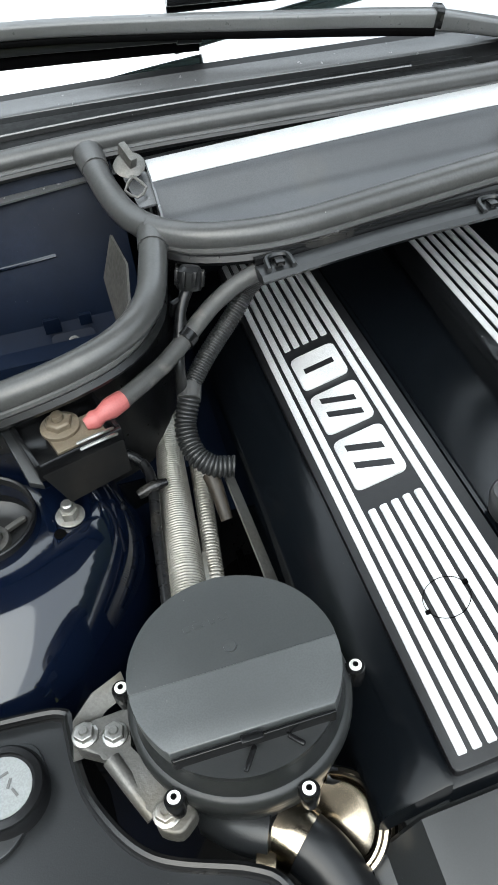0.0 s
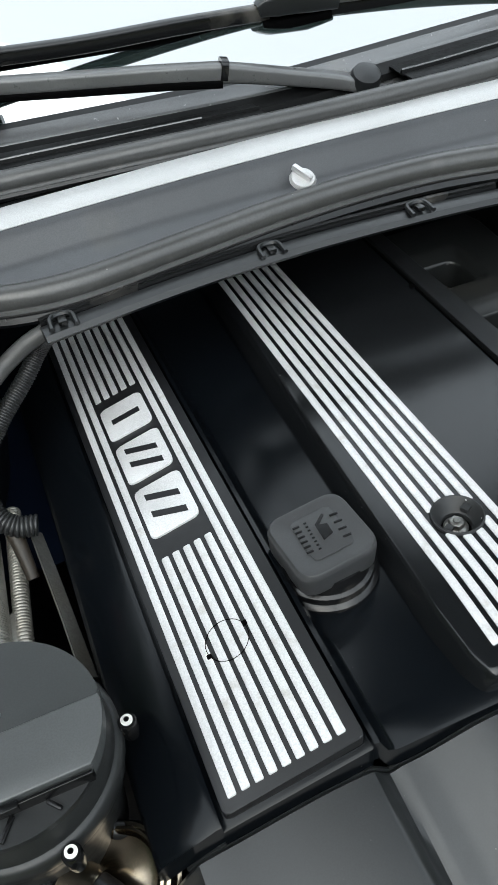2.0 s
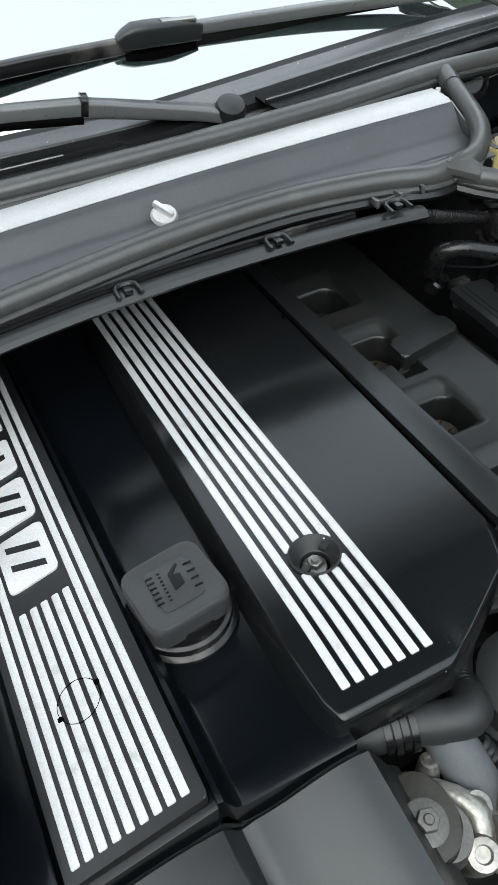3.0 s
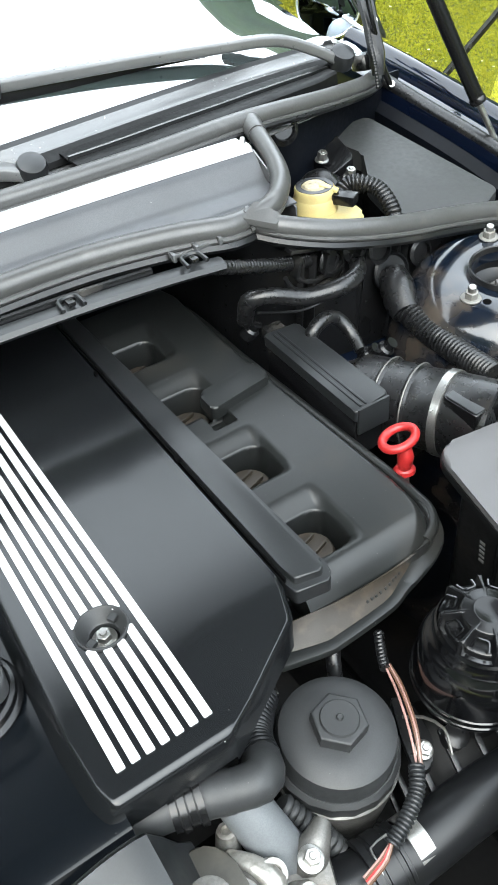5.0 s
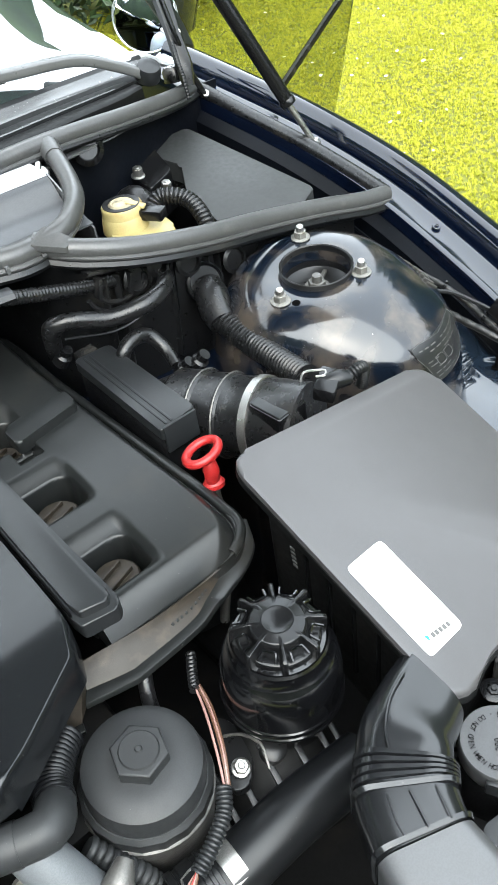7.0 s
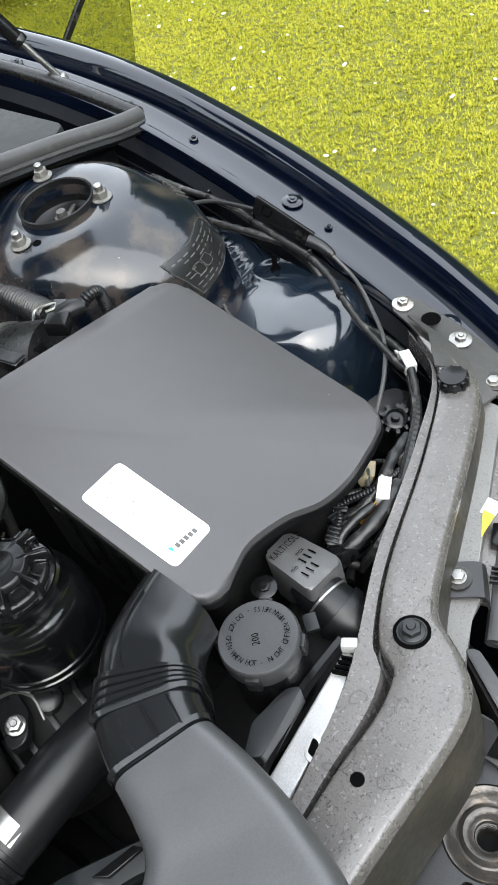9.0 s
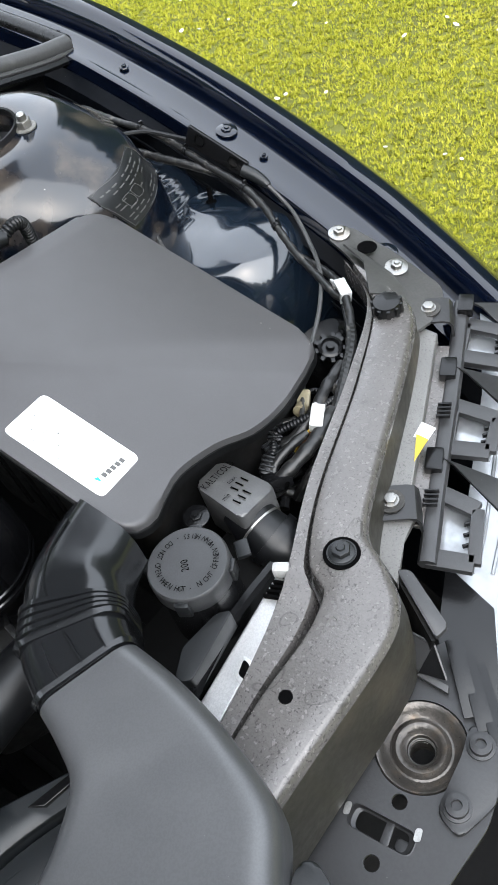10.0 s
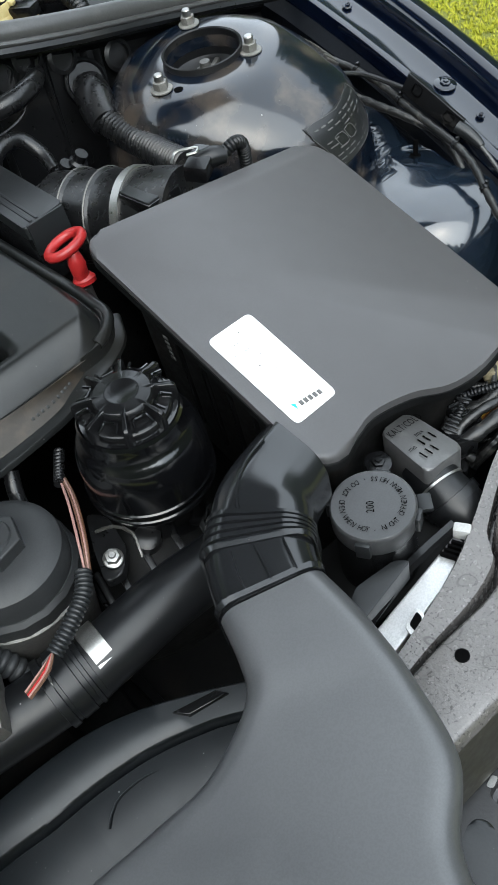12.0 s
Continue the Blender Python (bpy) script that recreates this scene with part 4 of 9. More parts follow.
def mid_left(y):
    return float(np.interp(y, [0.312, 0.33, 0.37, 0.6, 0.92], [0.388, 0.383, 0.381, 0.386, 0.398]))


def mid_right(y):
    return float(np.interp(y, [0.312, 0.3175, 0.361, 0.386, 0.6, 0.92], [0.476, 0.486, 0.556, 0.5655, 0.570, 0.578]))


ys = sorted(set([0.3125, 0.3135, 0.315, 0.318, 0.3205] + list(np.linspace(0.324, 0.40, 22)) + list(np.linspace(0.403, 0.46, 46)) + list(np.linspace(0.47, 0.92, 30))))
rows = []
for y in ys:
    a, b = mid_left(y), mid_right(y)
    us = [a + k * 0.0015 for k in range(8)] + list(np.linspace(a + 0.0135, 0.4245, 5)) + list(np.linspace(0.4255, 0.4625, 32)) + list(np.linspace(0.464, b - 0.006, 7)) + [b - 0.0045, b - 0.0032, b - 0.002, b - 0.0011, b - 0.0004, b]
    rows.append([(a, y, 0.985)] + [(x, y, mid_height(x, y)) for x in us] + [(b, y, 0.985)])
rows = [[(x, y, 0.99) for x, y, z in rows[0]]] + rows
part("shell", loft(rows), COVER_SOFT, mid, angle=50)
for i in range(7):
    x = 0.4092 + i * 0.01015
    h = lambda px, py: c2(py)
    dd = 0.0185**2 - (x - HX) ** 2
    if dd > 0:
        stripe(mid, x, 0.331, HY - math.sqrt(dd), 0.0062, h)
        stripe(mid, x, HY + math.sqrt(dd), 0.92, 0.0062, h)
    else:
        stripe(mid, x, 0.331, 0.92, 0.0062, h)
hm = plane_at(HX, HY, c2(HY), 0, (c2(HY + 0.01) - c2(HY - 0.01)) / 0.02)
part("recess_cup", lathe([(0.0194, -0.0006), (0.0192, 0.0018), (0.0180, 0.0022), (0.0168, 0.0012), (0.0128, -0.0075), (0.0112, -0.0088), (0.0108, -0.0134)], hm, 48, cap=False), MATT_GREY, mid, "round funnel-shaped recess")
for a in (0.5, 0.5 + math.pi):
    part("bayonet_lug", box((0.0075, 0.006, 0.004), hm @ pose(0.0128 * math.cos(a), 0.0128 * math.sin(a), -0.0028, 0, 0, math.degrees(a)), 0.001), MATT_GREY, mid)
part("recess_floor", lathe([(0.0, -0.0131), (0.0112, -0.0131)], hm, 32, cap=False), INK_AND_SHADE, mid)
bolt(mid, "bolt", (HX, HY, c2(HY) - 0.0125), (0, 0, 1), 0.010, 0.007, 0.009, STEEL, "zinc bolt in a round recess")

# trim rail between the covers
rail = thing("trim_rail", "narrow black plastic rail along the engine cover", "trim rail", (0.585, 0.6, 0.98))
rr = [(0.571, 0.378), (0.598, 0.3735), (0.604, 0.381), (0.604, 0.6), (0.604, 0.835), (0.580, 0.835), (0.574, 0.6), (0.569, 0.392)]
part("rail", slab(rounded([(x, y, c2(y) - 0.006) for x, y in rr], 0.003, 4), 0.014, 0.0015), PLASTIC_GREY, rail)
part("raised_bar", slab(rounded([(x + (0.5835 - x) * 0.22 + 0.0006, y + (0.006 if y < 0.4 else 0), c2(y) + 0.001) for x, y in rr], 0.003, 4), 0.01, 0.002), PLASTIC_GREY, rail, "raised middle bar")
part("groove", slab([(0.5692, 0.39, 1.019), (0.5706, 0.39, 1.019), (0.5798, 0.835, 0.9985), (0.5784, 0.835, 0.9985)], 0.004, 0), INK_AND_SHADE, rail)
for y in (0.715, 0.552):
    part("clip", box((0.004, 0.006, 0.004), (0.572, y, c2(y)), 0.001), INK_AND_SHADE, rail)

FRONT_PLASTIC = mat("smooth_black_front_cover", (0.015, 0.0162, 0.017), 0.32, spec=0.5, var=0.12, bump=0.1, speck=0.4)
# front cover below
front = thing("front_engine_cover", "smooth grey plastic cover before the engine with a folded crease", "engine cover", (0.3, 0.26, 0.93))


def front_z(x, y):
    z = 0.978 + 0.02 * ease(0.18, 0.3, x) - 0.01 * ease(0.308, 0.325, x) + 0.012 * ease(0.33, 0.39, x)
    return z - (0.10 + 0.10 * ease(0.315, 0.34, x)) * max(0, 0.30 - y) - 0.007 * math.exp(-(((x - 0.317 - 0.06 * (0.3 - y)) / 0.006) ** 2)) - 0.03 * (1 - ease(0.17, 0.2, x)) - 0.05 * ease(0.402, 0.43, x)


rows = [[(x, y, front_z(x, y) - (0.004 if y > 0.3 else 0)) for x in list(np.linspace(0.165, 0.30, 14)) + list(np.linspace(0.304, 0.33, 8)) + list(np.linspace(0.34, 0.43, 12))] for y in (0.303, 0.3, 0.29, 0.27, 0.25, 0.22, 0.19, 0.16, 0.12)]
rows = [[(x, y, z - 0.02) for x, y, z in rows[0]]] + rows
part("shell", loft(rows, thick=0.002), FRONT_PLASTIC, front, angle=30)
part("rear_lip", tube([(x, 0.3045, front_z(x, 0.304) - 0.0045) for x in np.linspace(0.19, 0.40, 22)], 0.0016, 6), FRONT_PLASTIC, front, "thin rolled rear edge")

# right-hand injector cover with four wells
COIL_COVER = mat("dull_black_coil_cover", (0.0085, 0.0093, 0.0093), 0.33, spec=0.36, var=0.25, bump=0.2, stain=(0.022, 0.02, 0.017), stain_amount=0.15, speck=0.4)
vc = thing("injector_cover", "dusty black plastic injector cover with four deep wells", "engine cover", (0.655, 0.58, 0.93))
WELLS = ((0.625, 0.732), (0.628, 0.634), (0.629, 0.531), (0.628, 0.437))


def vc_right(y):
    if y < 0.424:
        return 0.696 + math.sqrt(max(0.0, 0.040**2 - (0.424 - y) ** 2))
    return float(np.interp(y, [0.424, 0.45, 0.55, 0.62, 0.70, 0.80, 0.82], [0.736, 0.737, 0.733, 0.730, 0.727, 0.728, 0.722]))


def vc_height(x, y):
    """A crowned top with a stepped rim, four square wells with a sloping lead-in behind each, and a small pocket."""
    z = 0.990 + 0.03 * (y - 0.5)
    r = vc_right(y)
    side, fore = (r - x - 0.010) / 0.014, (y - 0.384) / 0.022
    z -= (z - 0.967) * (1 - math.sin(min(1, max(0, side)) * math.pi / 2))
    z -= max(0, z - 0.966) * (1 - math.sin(min(1, max(0, fore)) * math.pi / 2))
    z += 0.003 * ease(0.0085, 0.0075, r - x)
    for wx, wy in WELLS:
        dx, dy = max(0.0, x - wx) / 0.0255, abs(y - wy) / 0.0255
        d = (dx**4 + dy**4) ** 0.25
        z -= 0.042 * ease(1.0, 0.80, d)
        z -= 0.0085 * ease(wy + 0.046, wy + 0.020, y) * ease(wy - 0.03, wy - 0.01, y) * ease(0.662, 0.650, x)
    pocket = max(abs(x - 0.640) / 0.011, abs(y - 0.598) / 0.012)
    return z - 0.016 * ease(1.15, 0.75, pocket)


part("shell", grid_top(lambda y: 0.588, vc_right, 0.384, 0.82, 150, 420, vc_height, 0.950), COIL_COVER, vc, angle=60)
for wx, wy in WELLS:
    coil = part("coil_plug", lathe([(0.0205, 0.93), (0.0205, 0.963), (0.0185, 0.9655), (0.0, 0.966)], Matrix.Translation((wx - 0.002, wy + 0.001, 0.0)), 28), DIRTY_BROWN, vc, "dusty brown ignition coil in its well")
    for off in (-0.006, 0.006):
        part("rib", box((0.026, 0.0022, 0.005), pose(wx - 0.002 - off * 0.3, wy + 0.001 + off, 0.9672, 0, 0, 18), 0.0008), DIRTY_BROWN, coil)
crest = smooth_line([(0.558, 0.391, 0.967), (0.573, 0.389, 0.9675), (0.612, 0.3835, 0.9675), (0.645, 0.382, 0.9675), (0.674, 0.383, 0.967), (0.697, 0.3865, 0.966), (0.713, 0.394, 0.965), (0.725, 0.407, 0.964), (0.731, 0.422, 0.963)], 0.0015)[0]
part("raised_pad", slab(rounded([(x, 0.619 + 0.15 * (x - 0.671) + dy, 1.003) for x, dy in ((0.636, -0.0145), (0.706, -0.0145), (0.706, 0.0145), (0.636, 0.0145))], 0.006, 5), 0.014, 0.004, seg=4), COIL_COVER, vc, "raised rectangular pad")
lip_in = smooth_line([(0.556, 0.377, 0.951), (0.586, 0.368, 0.951), (0.600, 0.367, 0.951), (0.648, 0.369, 0.952), (0.668, 0.3765, 0.953), (0.685, 0.384, 0.954), (0.701, 0.392, 0.955), (0.720, 0.410, 0.956), (0.730, 0.426, 0.957)], 0.0015)[0]
lip_out = smooth_line([(0.549, 0.3685, 0.949), (0.582, 0.360, 0.949), (0.597, 0.3585, 0.949), (0.649, 0.361, 0.950), (0.669, 0.3665, 0.951), (0.688, 0.371, 0.952), (0.712, 0.379, 0.953), (0.731, 0.392, 0.954), (0.744, 0.416, 0.955)], 0.0015)[0]


def pick(pts, u):
    return pts[round(u * (len(pts) - 1))]


def wall_point(u, k):
    """A point on the front wall: u along it, k from its crest down to the lip."""
    return pick(crest, u).lerp(pick(lip_in, u), k) + Vector((0, 0.002 * math.sin(k * math.pi), 0))


part("front_wall", loft([[wall_point(u, k) for u in np.linspace(0, 1, 60)] for k in np.linspace(0, 1, 8)], thick=0.0015), DIRTY_BROWN, vc, "dusty brown front wall")
part("lower_lip", loft([[pick(lip_in, u) + (pick(lip_out, u) - pick(lip_in, u)) * k + Vector((0, 0, dz)) for u in np.linspace(0, 1, 60)] for k, dz in ((-0.05, 0.0), (0.0, 0.0018), (0.08, 0.0022), (0.9, 0.0018), (1.0, 0.0006), (1.02, -0.003))], thick=0.0012), COIL_COVER, vc, "flat dusty lip")
part("lip_end", rod([(0.503, 0.3795, 0.929), (0.525, 0.371, 0.931), (0.541, 0.3665, 0.932)], 0.009, 0.004), COIL_COVER, vc)
part("corner_gusset", loft([[(0.503, 0.383, 0.931), (0.541, 0.369, 0.934), (0.549, 0.3745, 0.938)], [(0.520, 0.386, 0.952), (0.550, 0.374, 0.955), (0.557, 0.377, 0.960)], [(0.545, 0.383, 0.975), (0.560, 0.378, 0.975), (0.562, 0.380, 0.975)]], thick=0.0015), DIRTY_BROWN, vc)
for k in range(9):
    p = wall_point(0.40 + 0.026 * k, 0.62) + Vector((0, -0.0012, 0.0008))
    part("stamped_mark", box((0.0022, 0.0012, 0.0026), pose(p.x, p.y, p.z, -40, 0, 6), 0.0004), COIL_COVER, vc)
part("edge_bead", tube([(0.698 + 0.036 * math.cos(a), 0.424 + 0.036 * math.sin(a), 0.9665) for a in (-1.35, -1.0, -0.6, -0.2)] + [(vc_right(y) - 0.0040, y, 0.9685) for y in (0.43, 0.445, 0.48, 0.54, 0.60, 0.63, 0.66, 0.70, 0.76, 0.81)], 0.0050, 10, 0.008), COIL_COVER, vc, "rounded edge bead")

# injector rail box beside it
fr = thing("cable_box", "black plastic cable box with a lid beside the engine", "cable box", (0.755, 0.595, 0.96))
q = [(0.736, 0.516), (0.778, 0.521), (0.779, 0.666), (0.739, 0.670)]
part("lid", slab(rounded([(x, y, 1.002) for x, y in q], 0.004), 0.012, 0.002), PLASTIC_GREY, fr)
part("body", slab(rounded([(x + (0.758 - x) * 0.06, y + (0.6 - y) * 0.03, 0.990) for x, y in q], 0.004), 0.05, 0.001), PLASTIC, fr)
for x in (0.7455, 0.7515):
    part("ridge", beam((x, 0.520, 1.002), (x + 0.002, 0.664, 1.002), 0.003, 0.003), PLASTIC_GREY, fr)
part("end_rib", box((0.036, 0.003, 0.03), (0.757, 0.5165, 0.988), 0.001), PLASTIC_GREY, fr)
part("latch", box((0.022, 0.014, 0.014), (0.757, 0.677, 0.994), 0.002), PLASTIC, fr)

# dipstick
ds = thing("dipstick", "bright red plastic dipstick handle with a finger ring", "dipstick", (0.745, 0.463, 0.95))
dm = pose(0.7455, 0.469, 1.0, -14, -4, 15)
rows = []
for a in np.linspace(0, 2 * math.pi, 33):
    c = Vector((0.0165 * math.cos(a), 0.0135 * math.sin(a), 0))
    o = Vector((math.cos(a), math.sin(a), 0))
    rows.append([dm @ (c + o * 0.0042 * math.cos(b) + Vector((0, 0, 0.0042 * math.sin(b)))) for b in np.linspace(0, 2 * math.pi, 10, endpoint=False)])
part("ring", loft(rows, closed=True), RED, ds)
part("stem", join(tube([(0.7445, 0.459, 0.998), (0.7435, 0.457, 0.988), (0.743, 0.457, 0.972)], [0.005, 0.0075, 0.006], 10), lathe([(0.0095, 0), (0.0100, 0.004), (0.007, 0.008)], along((0, 0, 0), (0.1, 0.3, 1), (0.744, 0.457, 0.968)), 16)), RED, ds)
part("pipe", tube([(0.743, 0.457, 0.966), (0.74, 0.45, 0.9), (0.72, 0.45, 0.8)], 0.005, 10), STEEL, ds)


# ---- intake side ----
ib = thing("intake_boot", "black ribbed rubber intake boot with a steel clamp", "intake boot", (0.82, 0.52, 0.93))
a, b = Vector((0.797, 0.585, 0.952)), Vector((0.853, 0.452, 0.968))
L = (b - a).length
part("boot", lathe([(0.036, 0), (0.040, 0.004), (0.0405, 0.03), (0.0425, 0.032), (0.0425, 0.035), (0.0405, 0.037), (0.0405, 0.06), (0.0425, 0.062), (0.0425, 0.065), (0.0405, 0.067), (0.0405, 0.085), (0.0415, 0.087), (0.0415, L)], along(a, b), 40), DUSTY_HOSE, ib)
for h in (0.0335, 0.0635):
    part("wire_ring", lathe([(0.0426, h - 0.001), (0.0434, h), (0.0426, h + 0.001)], along(a, b), 40, cap=False), CAST, ib)
part("clamp", lathe([(0.0415, 0.092), (0.0432, 0.0925), (0.0432, 0.1005), (0.0415, 0.101)], along(a, b), 40, cap=False), STEEL, ib, "bright steel hose clamp")
part("elbow", tube([(0.75, 0.62, 0.925), (0.775, 0.61, 0.935), (0.80, 0.58, 0.95)], [0.03, 0.034, 0.038], 20), DUSTY_HOSE, ib)
am = thing("air_meter", "black plastic air mass meter with a plugged connector", "air meter", (0.86, 0.45, 0.95))
top = rounded([(0.811, 0.485, 1.003), (0.843, 0.492, 1.000), (0.853, 0.452, 0.999), (0.815, 0.446, 1.002)], 0.003)
part("housing", slab(top, 0.034, 0.002), PLASTIC, am)
part("top_plate", slab([p.lerp(Vector((0.8305, 0.4685, 1.001)), 0.1) + Vector((0, 0, 0.0012)) for p in top], 0.002, 0.0006), PLASTIC_GREY, am, "flat grey-black cover plate")
part("connector", box((0.020, 0.032, 0.015), pose(0.872, 0.444, 1.010, 4, 8, -58), 0.003), PLASTIC, am)
part("connector_boot", tube([(0.868, 0.447, 1.010), (0.884, 0.441, 1.011), (0.893, 0.436, 1.009)], [0.008, 0.009, 0.0065], 12), HOSE, am)
part("spring_clip", tube([(0.856, 0.462, 1.013), (0.864, 0.466, 1.017), (0.872, 0.458, 1.019), (0.878, 0.452, 1.0185), (0.872, 0.447, 1.019), (0.866, 0.452, 1.0185)], 0.0012, 6, 0.003), STEEL, am)
part("cable", tube([(0.890, 0.438, 1.010), (0.903, 0.436, 1.014), (0.914, 0.440, 1.006), (0.918, 0.446, 0.98)], 0.0058, 10, rib=0.003), HOSE, am)


def hose(name, pts, r, label, rib=0.0, material=None, group="", depth=0.2):
    return tagged(part(name, tube(pts, r, 16, 0.006, rib, depth), material or DUSTY_HOSE), label, "hose", group)


hose("brake_booster_hose", [(0.914, 0.674, 1.002), (0.908, 0.658, 0.996), (0.902, 0.645, 0.988), (0.898, 0.630, 0.981)], [0.0165, 0.019, 0.0185, 0.016], "smooth black rubber elbow on the bulkhead")
tagged(part("hose_flange", lathe([(0.0225, 0), (0.0225, 0.006), (0.020, 0.008), (0.018, 0.005)], along((0, 0, 0), (-0.1, -0.8, 0.3), (0.914, 0.679, 1.004)), 28), HOSE), "round black hose flange on the bulkhead", "hose flange")
hose("corrugated_hose", [(0.899, 0.634, 0.983), (0.899, 0.60, 0.976), (0.899, 0.575, 0.974), (0.896, 0.534, 0.976), (0.890, 0.492, 0.982)], 0.0138, "black corrugated plastic hose behind the airbox", 0.0050, depth=0.24)
hose("heater_hose", [(0.731, 0.69, 1.012), (0.730, 0.679, 1.040), (0.738, 0.672, 1.046), (0.752, 0.665, 1.046), (0.784, 0.655, 1.036), (0.82, 0.645, 1.038), (0.845, 0.653, 1.038), (0.862, 0.67, 1.036), (0.872, 0.69, 1.035)], [0.0085, 0.0095, 0.0085, 0.0080, 0.0088, 0.0094, 0.0092, 0.0088, 0.0085], "bent black rubber heater hose on the bulkhead")
hose("vacuum_hose", [(0.775, 0.64, 0.985), (0.780, 0.641, 1.002), (0.797, 0.645, 1.008), (0.815, 0.646, 1.002), (0.823, 0.632, 0.988), (0.820, 0.612, 0.978)], [0.007, 0.0075, 0.0078, 0.0078, 0.007, 0.006], "short bent black vacuum hose")
hose("corrugated_conduit", [(0.695, 0.681, 1.092), (0.716, 0.682, 1.084), (0.768, 0.685, 1.065), (0.818, 0.69, 1.05)], 0.0072, "finely corrugated wiring conduit leaving the duct", 0.0035, depth=0.045)
for k, (x, y, z) in enumerate(((0.820, 0.606, 0.980), (0.834, 0.598, 0.985), (0.735, 0.695, 1.0))):
    tagged(part("hose_fitting", join(lathe([(0.009, 0), (0.009, 0.012), (0.006, 0.014), (0.006, 0.022)], along((0, 0, 0), (0.3, -0.5, 0.8), (x, y, z - 0.01)), 14)), PLASTIC), "small black plastic hose fitting", "hose fitting")

# bulkhead mouldings
bm_ribs = []
for x in (0.80, 0.815, 0.878, 0.925, 0.94):
    bm_ribs.append(beam((x, 0.684, seal_height(x) - 0.02), (x - 0.004, 0.69, seal_height(x) - 0.14), 0.004, 0.008))
bm_ribs += [lathe([(0.014, 0), (0.016, 0.004), (0.012, 0.006), (0.012, 0.001)], along((0, 0, 0), (0, -1, 0.2), (x, 0.683, z)), 20) for x, z in ((0.835, 1.045), (0.865, 1.05), (0.9, 1.035), (0.96, 1.01))]
part("mouldings", join(*bm_ribs), DIRTY, bulkhead)
part("flange", slab(rounded([(0.884, 0.682, 1.045), (0.907, 0.682, 1.036), (0.898, 0.688, 0.92), (0.878, 0.688, 0.92)], 0.003), 0.012, 0.002, down=(0, 1, 0)), DIRTY, bulkhead, "upright pressed flange")
for r in (0.028, 0.040):
    part("arched_rib", tube([(0.818 + r * math.cos(a), 0.683, 1.052 + r * 0.8 * math.sin(a)) for a in np.linspace(3.3, 6.1, 9)], 0.0028, 8, 0.006), DIRTY, bulkhead)
part("shelf", join(box((0.115, 0.012, 0.004), pose(0.835, 0.679, 1.066, 0, 14, 2), 0.001), *[box((0.004, 0.012, 0.022), pose(x, 0.679, 1.055 - (x - 0.8) * 0.25, 0, 14, 0), 0.001) for x in (0.79, 0.825, 0.868)]), DIRTY, bulkhead, "ribbed ledge")
part("panel_line", tube([(0.742, 0.684, 1.02), (0.80, 0.683, 1.0), (0.842, 0.683, 1.006), (0.853, 0.683, 1.03)], 0.0016, 6), DIRTY, bulkhead)

# ---- strut towers ----
DUSTY_ZINC = mat("dusty_zinc", (0.2, 0.195, 0.18), 0.42, 0.5, var=0.4, scale=200, bump=0.6, bscale=500, stain=(0.1, 0.085, 0.06), stain_amount=0.4, stain_scale=90)
FLANK = [(0.036, -0.012), (0.037, -0.001), (0.040, 0.0), (0.074, -0.001), (0.086, -0.006), (0.098, -0.018), (0.106, -0.034), (0.112, -0.05), (0.122, -0.09), (0.128, -0.16), (0.13, -0.3), (0.14, -0.5)]


def bulge(a, h):
    """The tower's flank reaches further out towards the front of the car."""
    return 1 + 0.33 * max(0.0, math.cos(a + 1.25)) ** 3 * ease(-0.004, -0.04, h)


def tower(cx, cy, label, side, paint):
    t = thing("strut_tower", label, "strut tower", (cx, cy, 0.6), group="strut towers")
    m = pose(cx, cy, 1.012, 3, -2 * side, 0)
    part("dome", loft([[m @ Vector((r * bulge(a, h) * math.cos(a) * side, r * bulge(a, h) * math.sin(a), h)) for a in np.linspace(0, 2 * math.pi, 64, endpoint=False)] for r, h in FLANK], closed=True), paint, t)
    part("mount_ring", lathe([(0.0395, -0.005), (0.0398, 0.0062), (0.0388, 0.0068), (0.0374, 0.0058), (0.0362, -0.02), (0.028, -0.026), (0.02, -0.026), (0.0, -0.026)], m, 40), DIRTY, t, "round black rubber top mount")
    part("mount_nut", join(flat(hexagon(0.017), -0.028, -0.014, m, 0.001), lathe([(0.016, -0.028), (0.014, -0.021)], m, 20), lathe([(0.006, -0.014), (0.005, -0.007)], m, 12), *[beam(m @ Vector((0.014 * math.cos(a), 0.014 * math.sin(a), -0.022)), m @ Vector((0.031 * math.cos(a), 0.031 * math.sin(a), -0.022)), 0.005, 0.004) for a in (0.5, 2.6, 4.7)]), CAST, t)
    for dx, dy in ((0.032, 0.058), (-0.063, -0.012), (0.027, -0.040)):
        p = m @ Vector((dx * side, dy, 0.0))
        nut = bolt(t, "nut", p, m.to_3x3() @ Vector((0, 0, 1)), 0.0125, 0.009, 0.0108, DUSTY_ZINC, "")
        part("stud", lathe([(0.0045, 0.008), (0.0045, 0.0145), (0.0035, 0.0155)], along((0, 0, 0), m.to_3x3() @ Vector((0, 0, 1)), p), 10), STEEL, nut)
    part("hole", lathe([(0.004, 0), (0.0045, 0.0004)], m @ pose(-0.054 * side, -0.026, -0.0004), 14), INK_AND_SHADE, t)
    return t


tw = tower(1.0, 0.59, "glossy navy strut tower dome with three nuts, beside the airbox", 1, NAVY_DULL)
tl = tower(-0.030, 0.572, "dark navy strut tower dome beside the air pump", -1, NAVY)
# printed plate on the tower's flank
mp = Matrix.Translation((1.0, 0.59, 1.012)) @ pose(0, 0, 0, 3, -2, 0)


